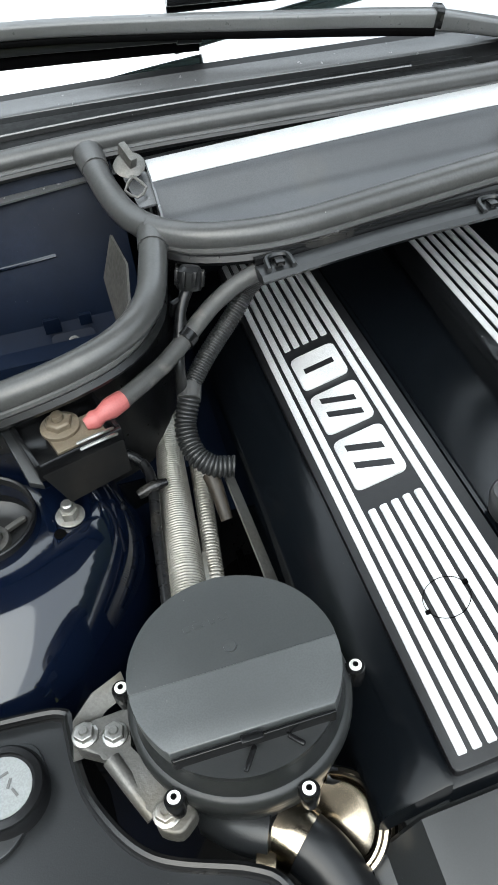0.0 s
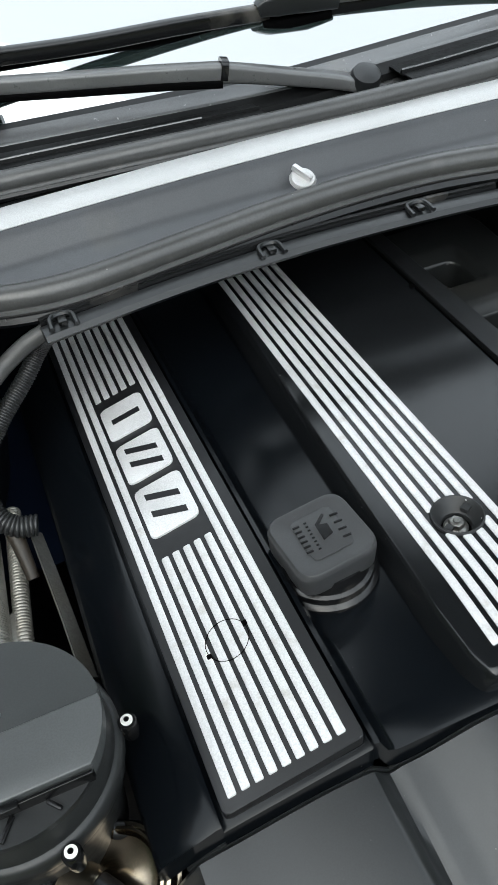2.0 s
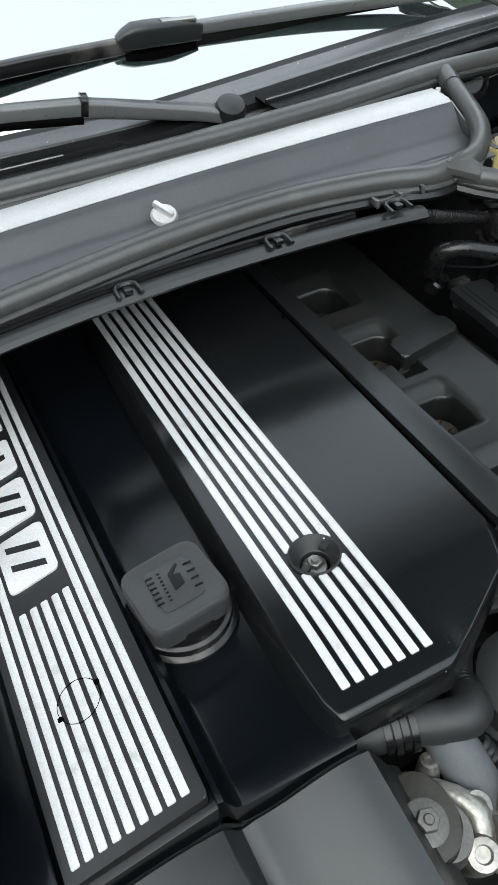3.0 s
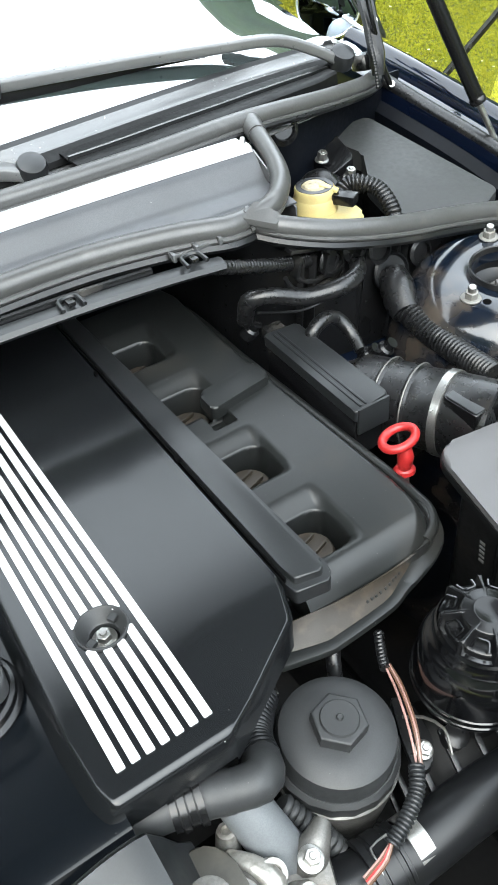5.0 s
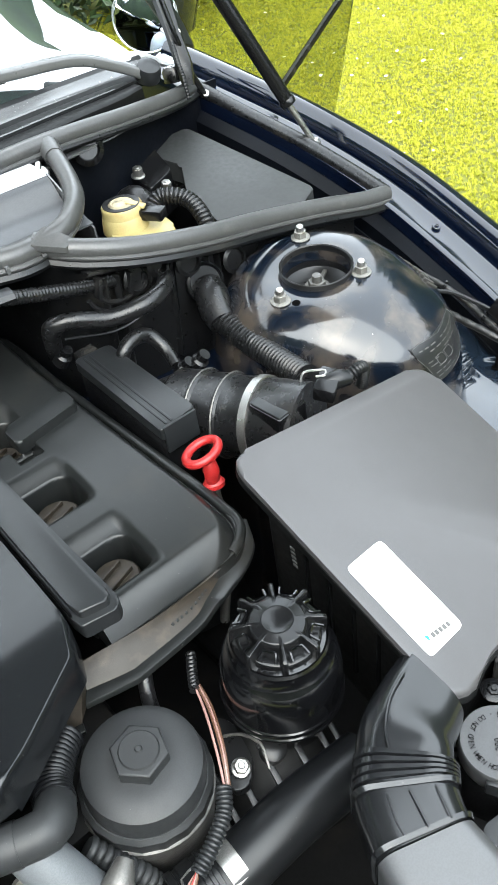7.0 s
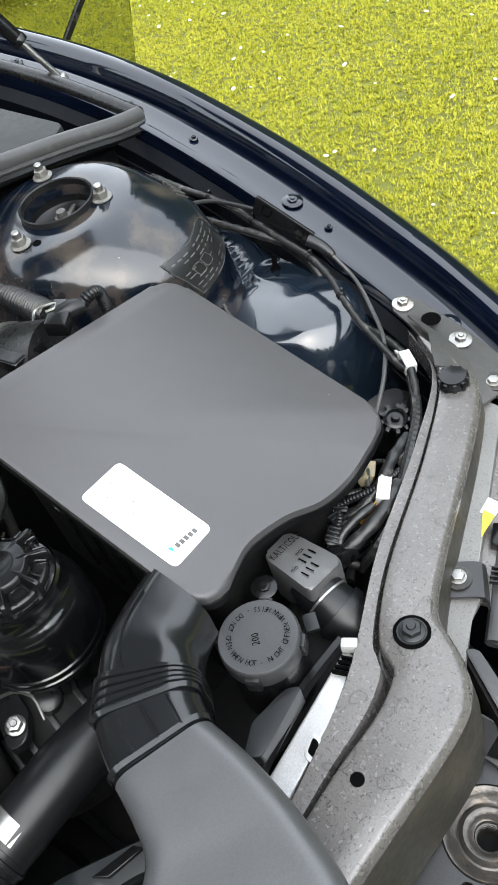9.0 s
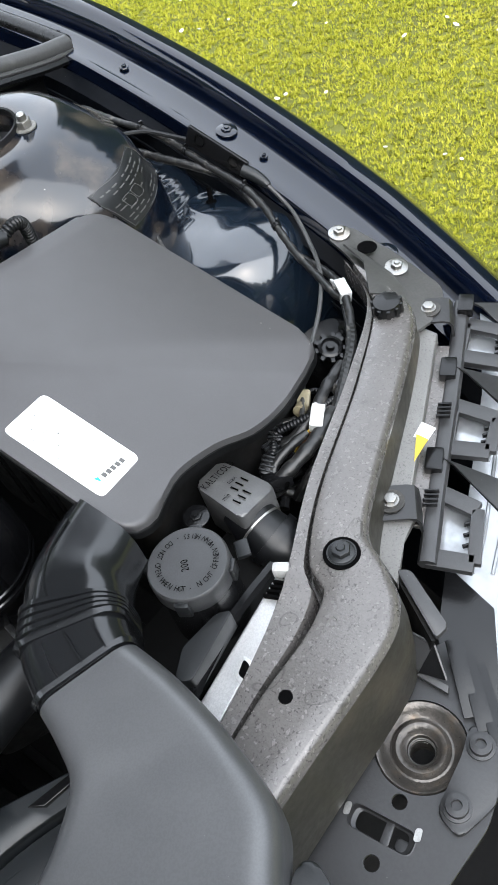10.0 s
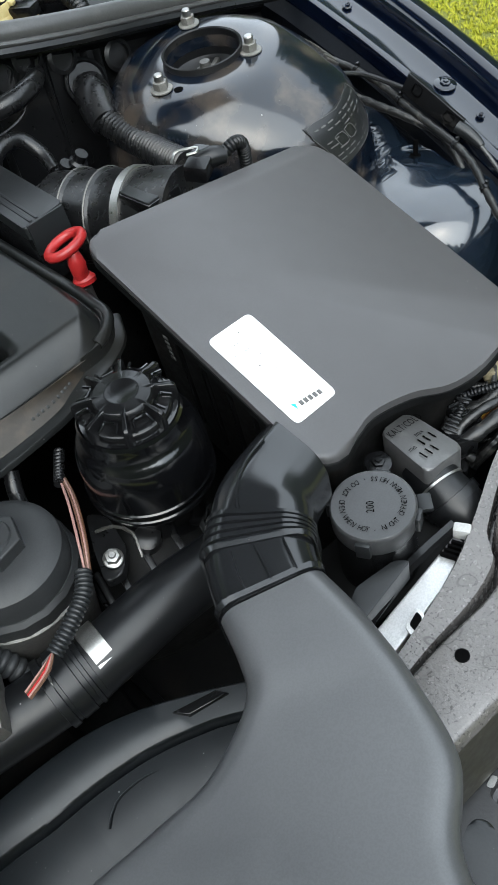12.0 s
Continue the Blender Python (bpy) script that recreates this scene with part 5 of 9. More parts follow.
def on_tower(a, h):
    r = float(np.interp(h, [v for _, v in FLANK[:3:-1]], [q for q, _ in FLANK[:3:-1]])) * bulge(a, h) + 0.0008
    return mp @ Vector((r * math.cos(a), r * math.sin(a), h))


def on_plate(u, v, lift=0.0011):
    """A point on the plate: u along it, v up it, both 0 to 1."""
    top, low = (-1.60 + 0.58 * u, -0.034), (-1.46 + 0.58 * u, -0.080)
    p = on_tower(low[0] + (top[0] - low[0]) * v, low[1] + (top[1] - low[1]) * v)
    return p + (p - Vector((1.0, 0.59, p.z - 0.06))).normalized() * lift


plate = thing("data_plate", "black data plate with pale unreadable print on the strut tower", "data plate", on_plate(0.5, 0.5))
part("plate", loft([[on_plate(u, v, 0.0002) for u in np.linspace(0, 1, 12)] for v in np.linspace(0, 1, 10)], thick=0.0006), PLASTIC_GREY, plate)
rng = random.Random(3)
for k in range(8):
    v = 0.90 - k * 0.107
    u = 0.07
    while u < 0.9:
        w = rng.uniform(0.03, 0.12)
        if rng.random() < 0.75 and not (2 < k < 6 and 0.2 < u < 0.5):
            part("print_bar", loft([[on_plate(q, vv) for q in np.linspace(u, min(0.95, u + w), 3)] for vv in (v, v - 0.03)]), PALE_INK, plate)
        u += w + 0.04
for u0 in (0.2, 0.36):
    part("print_box", tube([on_plate(u, v) for u, v in ((u0, 0.6), (u0 + 0.12, 0.6), (u0 + 0.12, 0.36), (u0, 0.36), (u0, 0.6))], 0.0003, 4, 0.004), PALE_INK, plate)
part("border", tube([on_plate(u, v, 0.001) for u, v in ((0.02, 0.03), (0.5, 0.03), (0.98, 0.03), (0.98, 0.5), (0.98, 0.97), (0.5, 0.97), (0.02, 0.97), (0.02, 0.5), (0.02, 0.03))], 0.0003, 4, 0.01), PALE_INK, plate)
for k in range(9):
    a = -0.75 + 0.07 * k
    part("stamped_mark", beam(on_tower(a, -0.026), on_tower(a, -0.034), 0.0035 if k % 3 else 0.0015, 0.0016, 0.0003), CAST, tw)

# wheel-arch dome ahead of the tower
arch = thing("wheel_arch", "glossy navy inner wheel arch bulging behind the headlight", "wheel arch", (1.08, 0.42, 0.6))


def arch_z(x, y):
    """A dome with a raised lip round its stud, running into wrinkled sealant towards the strut tower."""
    d = math.hypot(x - 1.105, (y - 0.415) / 1.1)
    z = 0.878 - 2.2 * d * d - 40 * max(0.0, d - 0.065) ** 2
    w = ease(0.462, 0.505, y + 0.15 * (x - 1.10))
    z = z * (1 - w) + (0.892 + 0.25 * (y - 0.50) - 0.06 * abs(x - 1.10)) * w
    q = math.hypot(x - 1.131, y - 0.445)
    lip = ease(-0.9, 0.2, math.cos(math.atan2(y - 0.445, x - 1.131) - 1.2))
    z += 0.0055 * math.exp(-((q - 0.023) / 0.005) ** 2) * lip
    n = noise.noise(Vector((x * 26, y * 26, 0.0)))
    fold = math.sin(620 * (y + 0.10 * (x - 1.1)) + 5.0 * n) * (0.6 + 0.4 * noise.noise(Vector((x * 60, y * 20, 3.0))))
    z += 0.0022 * fold * ease(0.448, 0.475, y) * ease(1.150, 1.125, x)
    return z + 0.0022 * n


gx, gy = np.linspace(0.985, 1.168, 74), np.linspace(0.28, 0.555, 130)
part("dome", loft([[(x, y, max(0.74, arch_z(x, y))) for x in gx] for y in gy]), ARCH_PAINT, arch, angle=80)
stud = part("stud", join(lathe([(0.0065, -0.002), (0.0055, 0.003)], pose(1.131, 0.443, 0.874, -5, 14, 0), 16), lathe([(0.0028, 0), (0.0028, 0.016), (0.0022, 0.017)], pose(1.131, 0.443, 0.875, -5, 14, 0), 10)), INK_AND_SHADE, arch)

# ---- brake well ----
br = thing("brake_reservoir", "yellowed plastic brake fluid reservoir with a worn cap", "brake reservoir", (0.895, 0.79, 0.93))
part("tank", slab(rounded([(0.862, 0.752, 1.045), (0.935, 0.742, 1.04), (0.945, 0.80, 1.04), (0.885, 0.825, 1.045)], 0.014), 0.07, 0.006), YELLOWED, br)
part("neck", lathe([(0.027, 1.04), (0.025, 1.056), (0.0225, 1.06)], Matrix.Translation((0.897, 0.792, 0)), 28), YELLOWED, br)
part("cap", lathe([(0.0235, 1.056), (0.0235, 1.0675), (0.022, 1.0695), (0.0165, 1.0695), (0.0155, 1.066), (0.0, 1.0655)], Matrix.Translation((0.897, 0.792, 0)), 28), YELLOWED, br, "worn yellowish screw cap")
part("cap_top", lathe([(0.0145, 1.066), (0.0148, 1.0695), (0.0125, 1.0715), (0.0105, 1.0705), (0.006, 1.0722), (0.0, 1.0722)], Matrix.Translation((0.897, 0.792, 0)), 12), mat("grimy_cream_plastic", (0.3, 0.26, 0.17), 0.5, var=0.4, scale=200, bump=0.8, bscale=400, stain=(0.06, 0.05, 0.03), stain_amount=0.5, stain_scale=120), br, "grimy ribbed cap top")
part("dark_ring", lathe([(0.0215, 1.0692), (0.0215, 1.0702), (0.0152, 1.0702), (0.0152, 1.0692)], Matrix.Translation((0.897, 0.792, 0)), 28, cap=False), PLASTIC, br)
part("sensor_arm", beam((0.901, 0.787, 1.0715), (0.914, 0.77, 1.066), 0.009, 0.004), YELLOWED, br)
part("sensor_plug", box((0.018, 0.03, 0.012), pose(0.918, 0.765, 1.058, 0, 0, 30), 0.002), PLASTIC, br)
hose("corrugated_hose", [(0.935, 0.80, 1.04), (0.955, 0.80, 1.052), (0.975, 0.775, 1.048), (0.972, 0.74, 1.03), (0.962, 0.725, 1.0)], 0.010, "bent corrugated black hose in the brake well", 0.005)
hose("brake_line_cover", [(0.915, 0.85, 1.0), (0.935, 0.86, 1.03), (0.945, 0.84, 1.045), (0.948, 0.81, 1.03)], 0.013, "black rubber boot in the brake well")
eb = thing("control_box", "dark grey plastic control box lid in the side well", "control box", (1.06, 0.83, 0.95))
top = rounded([(1.033, 0.965, 1.040), (1.114, 0.962, 1.042), (1.137, 0.735, 1.010), (1.09, 0.712, 1.008), (0.995, 0.735, 1.013), (1.019, 0.843, 1.024), (1.05, 0.892, 1.031), (1.033, 0.945, 1.038)], 0.006)
part("lid", slab(top, 0.026, 0.003), mat("grey_box_lid", (0.024, 0.0255, 0.0255), 0.48, spec=0.28, var=0.1, bump=0.15), eb, "smooth grey lid")
part("box", slab([p * 1.0 + (Vector((1.07, 0.83, 1.0)) - p) * 0.05 - Vector((0, 0, 0.016)) for p in top], 0.09, 0.001), PLASTIC, eb)
part("side_box", slab(rounded([(0.985, 0.955, 1.04), (1.05, 0.965, 1.045), (1.03, 0.885, 1.034), (0.985, 0.87, 1.03)], 0.006), 0.05, 0.002), PLASTIC, eb)
for p in ((0.985, 0.895, 1.04), (0.995, 0.85, 1.03)):
    bolt(eb, "bolt", p, (0, -0.2, 1), 0.011, 0.012, 0.009, STEEL)
part("plug", box((0.03, 0.03, 0.03), pose(0.965, 0.86, 1.02, 0, 0, 20), 0.005), PLASTIC, eb)
part("grommet", lathe([(0.017, 0), (0.02, 0.006), (0.014, 0.010), (0.012, 0.006), (0.0, 0.006)], along((0, 0, 0), (-0.2, -1, 0.4), (0.92, 0.888, 1.10)), 20), PLASTIC, rear_wall)

# ---- reservoirs at the front of the engine ----
ps = thing("steering_reservoir", "glossy black power steering reservoir with a star-shaped cap", "reservoir", (0.673, 0.29, 0.86))
pm = pose(0.673, 0.292, 1.0, 2, 2, 0) @ Matrix.Translation((0, 0, -1.0))
part("tank", lathe([(0.03, 0.85), (0.032, 0.918), (0.0455, 0.921), (0.0468, 0.924), (0.0468, 0.9265), (0.0458, 0.9275), (0.0458, 0.930), (0.0466, 0.931), (0.0466, 0.9335), (0.0456, 0.9345), (0.0453, 0.940), (0.0454, 0.950), (0.0448, 0.958), (0.0434, 0.9645), (0.0415, 0.9695), (0.0390, 0.9735), (0.0362, 0.9765), (0.0355, 0.984), (0.033, 0.990), (0.025, 0.992)], pm, 48), mat("glossy_black", (0.003, 0.0031, 0.0036), 0.13, spec=0.75, bump=0.0, speck=0.4, stain=(0.02, 0.019, 0.017), stain_amount=0.1, stain_scale=50), ps)
GLOSS = bpy.data.materials["glossy_black"]
def star(a):
    """1 on the eight arms of the cap, 0 in the pockets between."""
    return ease(0.87, 0.975, 0.5 + 0.5 * math.cos(8 * (a - 0.2)))


rings = []
for r, z0, z1 in ((0.0, 1.0068, 1.0068), (0.0095, 1.0068, 1.0068), (0.0105, 1.0074, 1.0074), (0.0118, 1.0074, 1.0074), (0.0128, 1.0068, 1.0068), (0.0185, 1.0066, 1.0068), (0.0198, 1.0060, 1.0067), (0.0207, 1.0, 1.0066), (0.0214, 0.9965, 1.0064), (0.024, 0.9965, 1.0056), (0.0275, 0.996, 1.0050), (0.0292, 0.9955, 1.0042), (0.0300, 0.994, 1.0025), (0.0303, 0.988, 0.988)):
    rings.append([pm @ Vector(((r + 0.0042 * star(a) * ease(0.02, 0.030, r)) * math.cos(a), (r + 0.0042 * star(a) * ease(0.02, 0.030, r)) * math.sin(a), z0 + (z1 - z0) * star(a))) for a in np.linspace(0, 2 * math.pi, 384, endpoint=False)])
pc = part("cap", loft(rings, closed=True), PLASTIC, ps, "black star-shaped cap with eight arms", 60)
for k in range(8):
    a = 0.2 + (k + 0.5) * math.pi / 4
    part("pocket_rib", tube([pm @ Vector((r * math.cos(a + d), r * math.sin(a + d), z)) for r, d, z in ((0.0312, 0.20, 1.0008), (0.0262, 0.20, 1.0022), (0.0238, 0.17, 1.003), (0.0232, 0.0, 1.003), (0.0238, -0.17, 1.003), (0.0262, -0.20, 1.0022), (0.0312, -0.20, 1.0008))], 0.0011, 6, 0.002), GLOSS, pc)
part("cap_ring", lathe([(0.0345, 0.9865), (0.0358, 0.988), (0.0345, 0.9905)], pm, 40, cap=False), GLOSS, ps)
of = thing("oil_filter_housing", "black oil filter housing with a hexagonal lid", "oil filter", (0.553, 0.3, 0.84))
fm = pose(0.5565, 0.311, 0.95, 4, 3, 0) @ Matrix.Translation((0, 0, -0.95))
part("lid", lathe([(0.046, 0.905), (0.0465, 0.912), (0.044, 0.914), (0.0445, 0.93), (0.0425, 0.938), (0.036, 0.9425), (0.024, 0.9445), (0.0, 0.945)], fm, 48), MATT_GREY, of)
part("hexagon", flat(hexagon(0.036, 0.25), 0.944, 0.9555, fm, 0.002), MATT_GREY, of)
part("pip", join(lathe([(0.0145, 0.9555), (0.0135, 0.957)], fm, 24), lathe([(0.003, 0.957), (0.002, 0.9585)], fm, 10)), MATT_GREY, of)
part("grip_ring", lathe([(0.047, 0.902), (0.0485, 0.905), (0.0485, 0.916), (0.0455, 0.9195)], fm @ pose(0, 0, 0, 0, 0, 10), 18), MATT_GREY, of, "many-sided grip ring")
part("housing", lathe([(0.04, 0.80), (0.047, 0.87), (0.049, 0.895), (0.0495, 0.904), (0.047, 0.906)], fm, 40), CAST, of, "cast aluminium housing")

# ---- coolant pipes ahead of the engine ----
el = thing("coolant_elbow", "black plastic coolant elbow joint before the engine", "coolant pipe", (0.45, 0.31, 0.95))
part("pipe", tube([(0.37, 0.327, 0.962), (0.41, 0.323, 0.968), (0.44, 0.315, 0.97), (0.466, 0.305, 0.97)], [0.013, 0.0145, 0.0145, 0.0145], 16), MATT_GREY, el)
for k, r in enumerate((0.0162, 0.0178, 0.0165, 0.0178)):
    part("collar", tube([(0.4275 + 0.0055 * k, 0.3184 - 0.0015 * k, 0.9693 + 0.0002 * k), (0.4318 + 0.0055 * k, 0.3172 - 0.0015 * k, 0.9695 + 0.0002 * k)], r, 24), PLASTIC, el)
part("bend", tube([(0.462, 0.306, 0.97), (0.483, 0.3, 0.97), (0.491, 0.307, 0.965), (0.496, 0.32, 0.955)], [0.0135, 0.0145, 0.0145, 0.0135], 16), MATT_GREY, el)
part("upper_hose", tube([(0.495, 0.317, 0.957), (0.50, 0.335, 0.95), (0.512, 0.352, 0.945), (0.525, 0.365, 0.94)], 0.0145, 14, rib=0.004, depth=0.06), HOSE, el)
part("sensor", tube([(0.474, 0.335, 0.97), (0.482, 0.342, 0.965), (0.49, 0.35, 0.96)], [0.007, 0.008, 0.006], 10), PLASTIC, el)
part("metal_clip", box((0.018, 0.014, 0.012), pose(0.437, 0.337, 0.975, 10, 0, 35), 0.001), STEEL, el)
th = thing("thermostat_housing", "grimy cast aluminium thermostat housing with bolts", "thermostat", (0.46, 0.27, 0.9))
part("casting", join(lathe([(0.022, 0), (0.022, 0.02), (0.017, 0.028), (0.0, 0.028)], pose(0.43, 0.262, 0.92, 20, 10, 0), 28), box((0.07, 0.05, 0.03), pose(0.47, 0.26, 0.90, 10, 0, -20), 0.008), tube([(0.490, 0.262, 0.905), (0.50, 0.264, 0.922), (0.512, 0.272, 0.926)], [0.016, 0.011, 0.006], 12), tube([(0.452, 0.292, 0.90), (0.449, 0.288, 0.915), (0.447, 0.284, 0.925)], [0.008, 0.008, 0.006], 12)), CAST, th)
part("white_pipe", tube([(0.468, 0.308, 0.958), (0.474, 0.291, 0.936), (0.480, 0.278, 0.915), (0.485, 0.268, 0.898)], [0.0165, 0.0172, 0.0172, 0.0185], 24), mat("pale_grey_pipe", (0.10, 0.107, 0.113), 0.4, bump=0.1, stain=BROWN, stain_amount=0.1), th, "pale grey pipe")
ALLOY = mat("dull_bright_alloy", (0.34, 0.33, 0.305), 0.36, 0.7, var=0.3, scale=90, bump=0.7, bscale=350, stain=(0.06, 0.045, 0.03), stain_amount=0.45, stain_scale=45)
part("bracket_plate", slab(rounded([(0.404, 0.282, 0.955), (0.428, 0.297, 0.956), (0.446, 0.283, 0.954), (0.447, 0.252, 0.950), (0.430, 0.236, 0.948), (0.408, 0.242, 0.950)], 0.008, 4), 0.012, 0.002), OLIVE_STEEL, th, "grimy dark bracket plate")
for (x, y, z), r, tip in (((0.462, 0.262, 0.928), 0.0105, (0.25, -0.3, 1)), ((0.450, 0.238, 0.925), 0.0120, (-0.1, -0.4, 1)), ((0.474, 0.244, 0.915), 0.0095, (0.4, -0.5, 1)), ((0.452, 0.296, 0.93), 0.0075, (0.1, 0.1, 1))):
    part("boss", lathe([(r * 1.25, -0.02), (r * 1.1, 0.0), (r, 0.008), (r * 0.86, 0.0115), (r * 0.5, 0.012), (r * 0.42, 0.009), (0.0, 0.009)], along((0, 0, 0), tip, (x, y, z)), 18), ALLOY, th, "worn bright boss")
part("web", tube([(0.445, 0.285, 0.935), (0.455, 0.272, 0.938), (0.462, 0.255, 0.936), (0.456, 0.24, 0.93), (0.46, 0.225, 0.92)], [0.006, 0.007, 0.008, 0.007, 0.006], 10, flat=0.7), ALLOY, th, "curved casting web")
bolt(th, "bolt", (0.42, 0.258, 0.966), (0.1, -0.2, 1), 0.013, 0.008, 0.0145, CAST, "large dull bolt with a washer")
for p in ((0.49, 0.255, 0.93), (0.455, 0.245, 0.92)):
    bolt(th, "bolt", p, (0.1, -0.2, 1), 0.010, 0.008, 0.009, STEEL)
hose("corrugated_conduit", [(0.636, 0.362, 0.93), (0.626, 0.347, 0.93), (0.618, 0.333, 0.932)], 0.0042, "short corrugated conduit beside the oil filter", 0.0035)
tagged(part("wire", tube([(0.62, 0.335, 0.931), (0.612, 0.312, 0.932), (0.60, 0.285, 0.93), (0.588, 0.262, 0.922)], 0.0010, 8), PINK), "bare pink-brown wire beside the oil filter", "wire")
for k, mt in enumerate((BROWN_WIRE, PINK, BROWN_WIRE)):
    tagged(part("wire", tube([(0.6215 + 0.001 * k, 0.334, 0.932), (0.6155 + 0.0015 * k, 0.313, 0.9325), (0.603 + 0.0015 * k, 0.284, 0.931), (0.59 + 0.001 * k, 0.262, 0.9235)], 0.0009, 6), mt), "thin bare wire beside the oil filter", "wire", "loose wires")
hose("corrugated_conduit", [(0.589, 0.265, 0.925), (0.578, 0.252, 0.922), (0.56, 0.242, 0.92), (0.542, 0.236, 0.916)], 0.006, "corrugated black wiring conduit before the oil filter", 0.003, PLASTIC_GREY)
for k, mt in enumerate((PINK, BROWN_WIRE, RED, PINK, BROWN_WIRE)):
    tagged(part("wire", tube([(0.545, 0.238, 0.917 + 0.001 * k), (0.530 + 0.001 * k, 0.234 - 0.001 * k, 0.915), (0.515, 0.232 - 0.0015 * k, 0.911)], 0.0010, 6), mt), "thin coloured wire leaving the conduit", "wire", "loose wires")
bolt(None, "bolt", (0.613, 0.281, 0.893), (0, -0.3, 1), 0.010, 0.007, 0.0075, STEEL)
tagged(bpy.data.objects["bolt.%03d" % (len([o for o in bpy.data.objects if o.name.startswith("bolt")]) - 1)], "dull brass-coloured bolt on the engine front", "bolt")

gb = thing("alternator", "grimy dark alternator with a slotted housing below the reservoir", "alternator", (0.66, 0.28, 0.82))
gm = along((0.655, 0.32, 0.845), (0.63, 0.2, 0.80))
part("housing", lathe([(0.02, -0.01), (0.04, -0.006), (0.052, 0.008), (0.054, 0.02), (0.054, 0.075), (0.05, 0.088), (0.03, 0.094), (0.0, 0.094)], gm, 40), DARK, gb)
for k in range(14):
    a = k * math.pi / 7
    part("fin", box((0.005, 0.005, 0.06), gm @ pose(0.055 * math.cos(a), 0.055 * math.sin(a), 0.048), 0.0015), DIRTY, gb)
ab_plate = thing("accessory_bracket", "grimy cast bracket with a dull bolt beside the oil filter", "bracket", (0.62, 0.28, 0.87))
part("plate", slab(rounded([(0.598, 0.272, 0.889), (0.611, 0.268, 0.889), (0.626, 0.284, 0.890), (0.632, 0.315, 0.893), (0.622, 0.33, 0.893), (0.607, 0.298, 0.890)], 0.005), 0.008, 0.002), DIRTY, ab_plate)
part("wire_clip", tube([(0.618, 0.31, 0.893), (0.628, 0.298, 0.9), (0.634, 0.282, 0.9), (0.628, 0.266, 0.892)], 0.0014, 6), CAST, ab_plate)
part("lug", lathe([(0.010, 0), (0.010, 0.012), (0.007, 0.014)], pose(0.640, 0.278, 0.885, 20, 0, 0), 16), DIRTY, ab_plate)
hose("bracket_hose", [(0.60, 0.375, 0.93), (0.592, 0.362, 0.915), (0.588, 0.35, 0.89), (0.585, 0.345, 0.85)], 0.006, "thin black hose behind the oil filter")
hose("corrugated_hose", [(0.497, 0.300, 0.918), (0.505, 0.288, 0.905), (0.513, 0.277, 0.895), (0.52, 0.265, 0.88)], 0.009, "short dusty corrugated hose beside the grey pipe", 0.006, MATT_GREY)
tagged(part("tensioner", join(box((0.03, 0.03, 0.02), pose(0.41, 0.29, 0.925, 10, 0, 30), 0.004), lathe([(0.012, 0), (0.012, 0.012), (0.008, 0.014), (0.0, 0.014)], pose(0.395, 0.285, 0.93, 15, 0, 0), 18), beam((0.40, 0.27, 0.94), (0.425, 0.285, 0.95), 0.012, 0.006)), CAST), "grimy cast tensioner at the engine front", "tensioner")
rh = thing("radiator_hose", "thick black radiator hose with a steel clamp", "radiator hose", (0.56, 0.24, 0.87))
part("hose", tube([(0.38, 0.262, 0.872), (0.45, 0.252, 0.876), (0.54, 0.236, 0.878), (0.62, 0.234, 0.88), (0.69, 0.232, 0.87)], 0.0225, 20, 0.015), HOSE, rh)
part("clamp", lathe([(0.0226, 0.0), (0.0238, 0.0004), (0.0238, 0.0136), (0.0226, 0.014), (0.0, 0.014)], along((0.558, 0.2366, 0.8785), (0.62, 0.234, 0.88)), 40), STEEL, rh, "bright steel clamp")
part("clip_wire", tube([(0.528, 0.226, 0.899), (0.531, 0.236, 0.903), (0.533, 0.246, 0.902), (0.548, 0.247, 0.902)], 0.0011, 6), STEEL, rh)
part("collar", lathe([(0.0226, 0.0), (0.0262, 0.0006), (0.0262, 0.006), (0.0248, 0.0065), (0.0248, 0.009), (0.0258, 0.0095), (0.0258, 0.020), (0.0246, 0.0205), (0.0246, 0.024), (0.0258, 0.0245), (0.0258, 0.027), (0.0246, 0.0275), (0.0246, 0.031), (0.0226, 0.0315), (0.0, 0.0315)], along((0.524, 0.239, 0.878), (0.558, 0.2366, 0.8785)), 40), HOSE, rh)
SHROUD = mat("black_shroud_plastic", (0.0105, 0.0125, 0.0145), 0.34, spec=0.4, var=0.3, bump=0.1, speck=0.4)
sh = thing("fan_shroud", "large curved black fan shroud before the engine", "fan shroud", (0.5, 0.19, 0.7))
RIM = [(0.38, 0.222), (0.42, 0.226), (0.46, 0.227), (0.499, 0.224), (0.53, 0.218), (0.562, 0.205), (0.591, 0.188), (0.616, 0.172), (0.66, 0.14)]
LINE = [(0.37, 0.19), (0.405, 0.197), (0.44, 0.197), (0.473, 0.192), (0.508, 0.189), (0.548, 0.181), (0.581, 0.168), (0.602, 0.157), (0.65, 0.125)]
rim_line, low_line = ([smooth_line([(x, y, 0) for x, y in pts], 0.01)[0] for pts in (RIM, LINE)])
n = 40
rows, deck = [], []
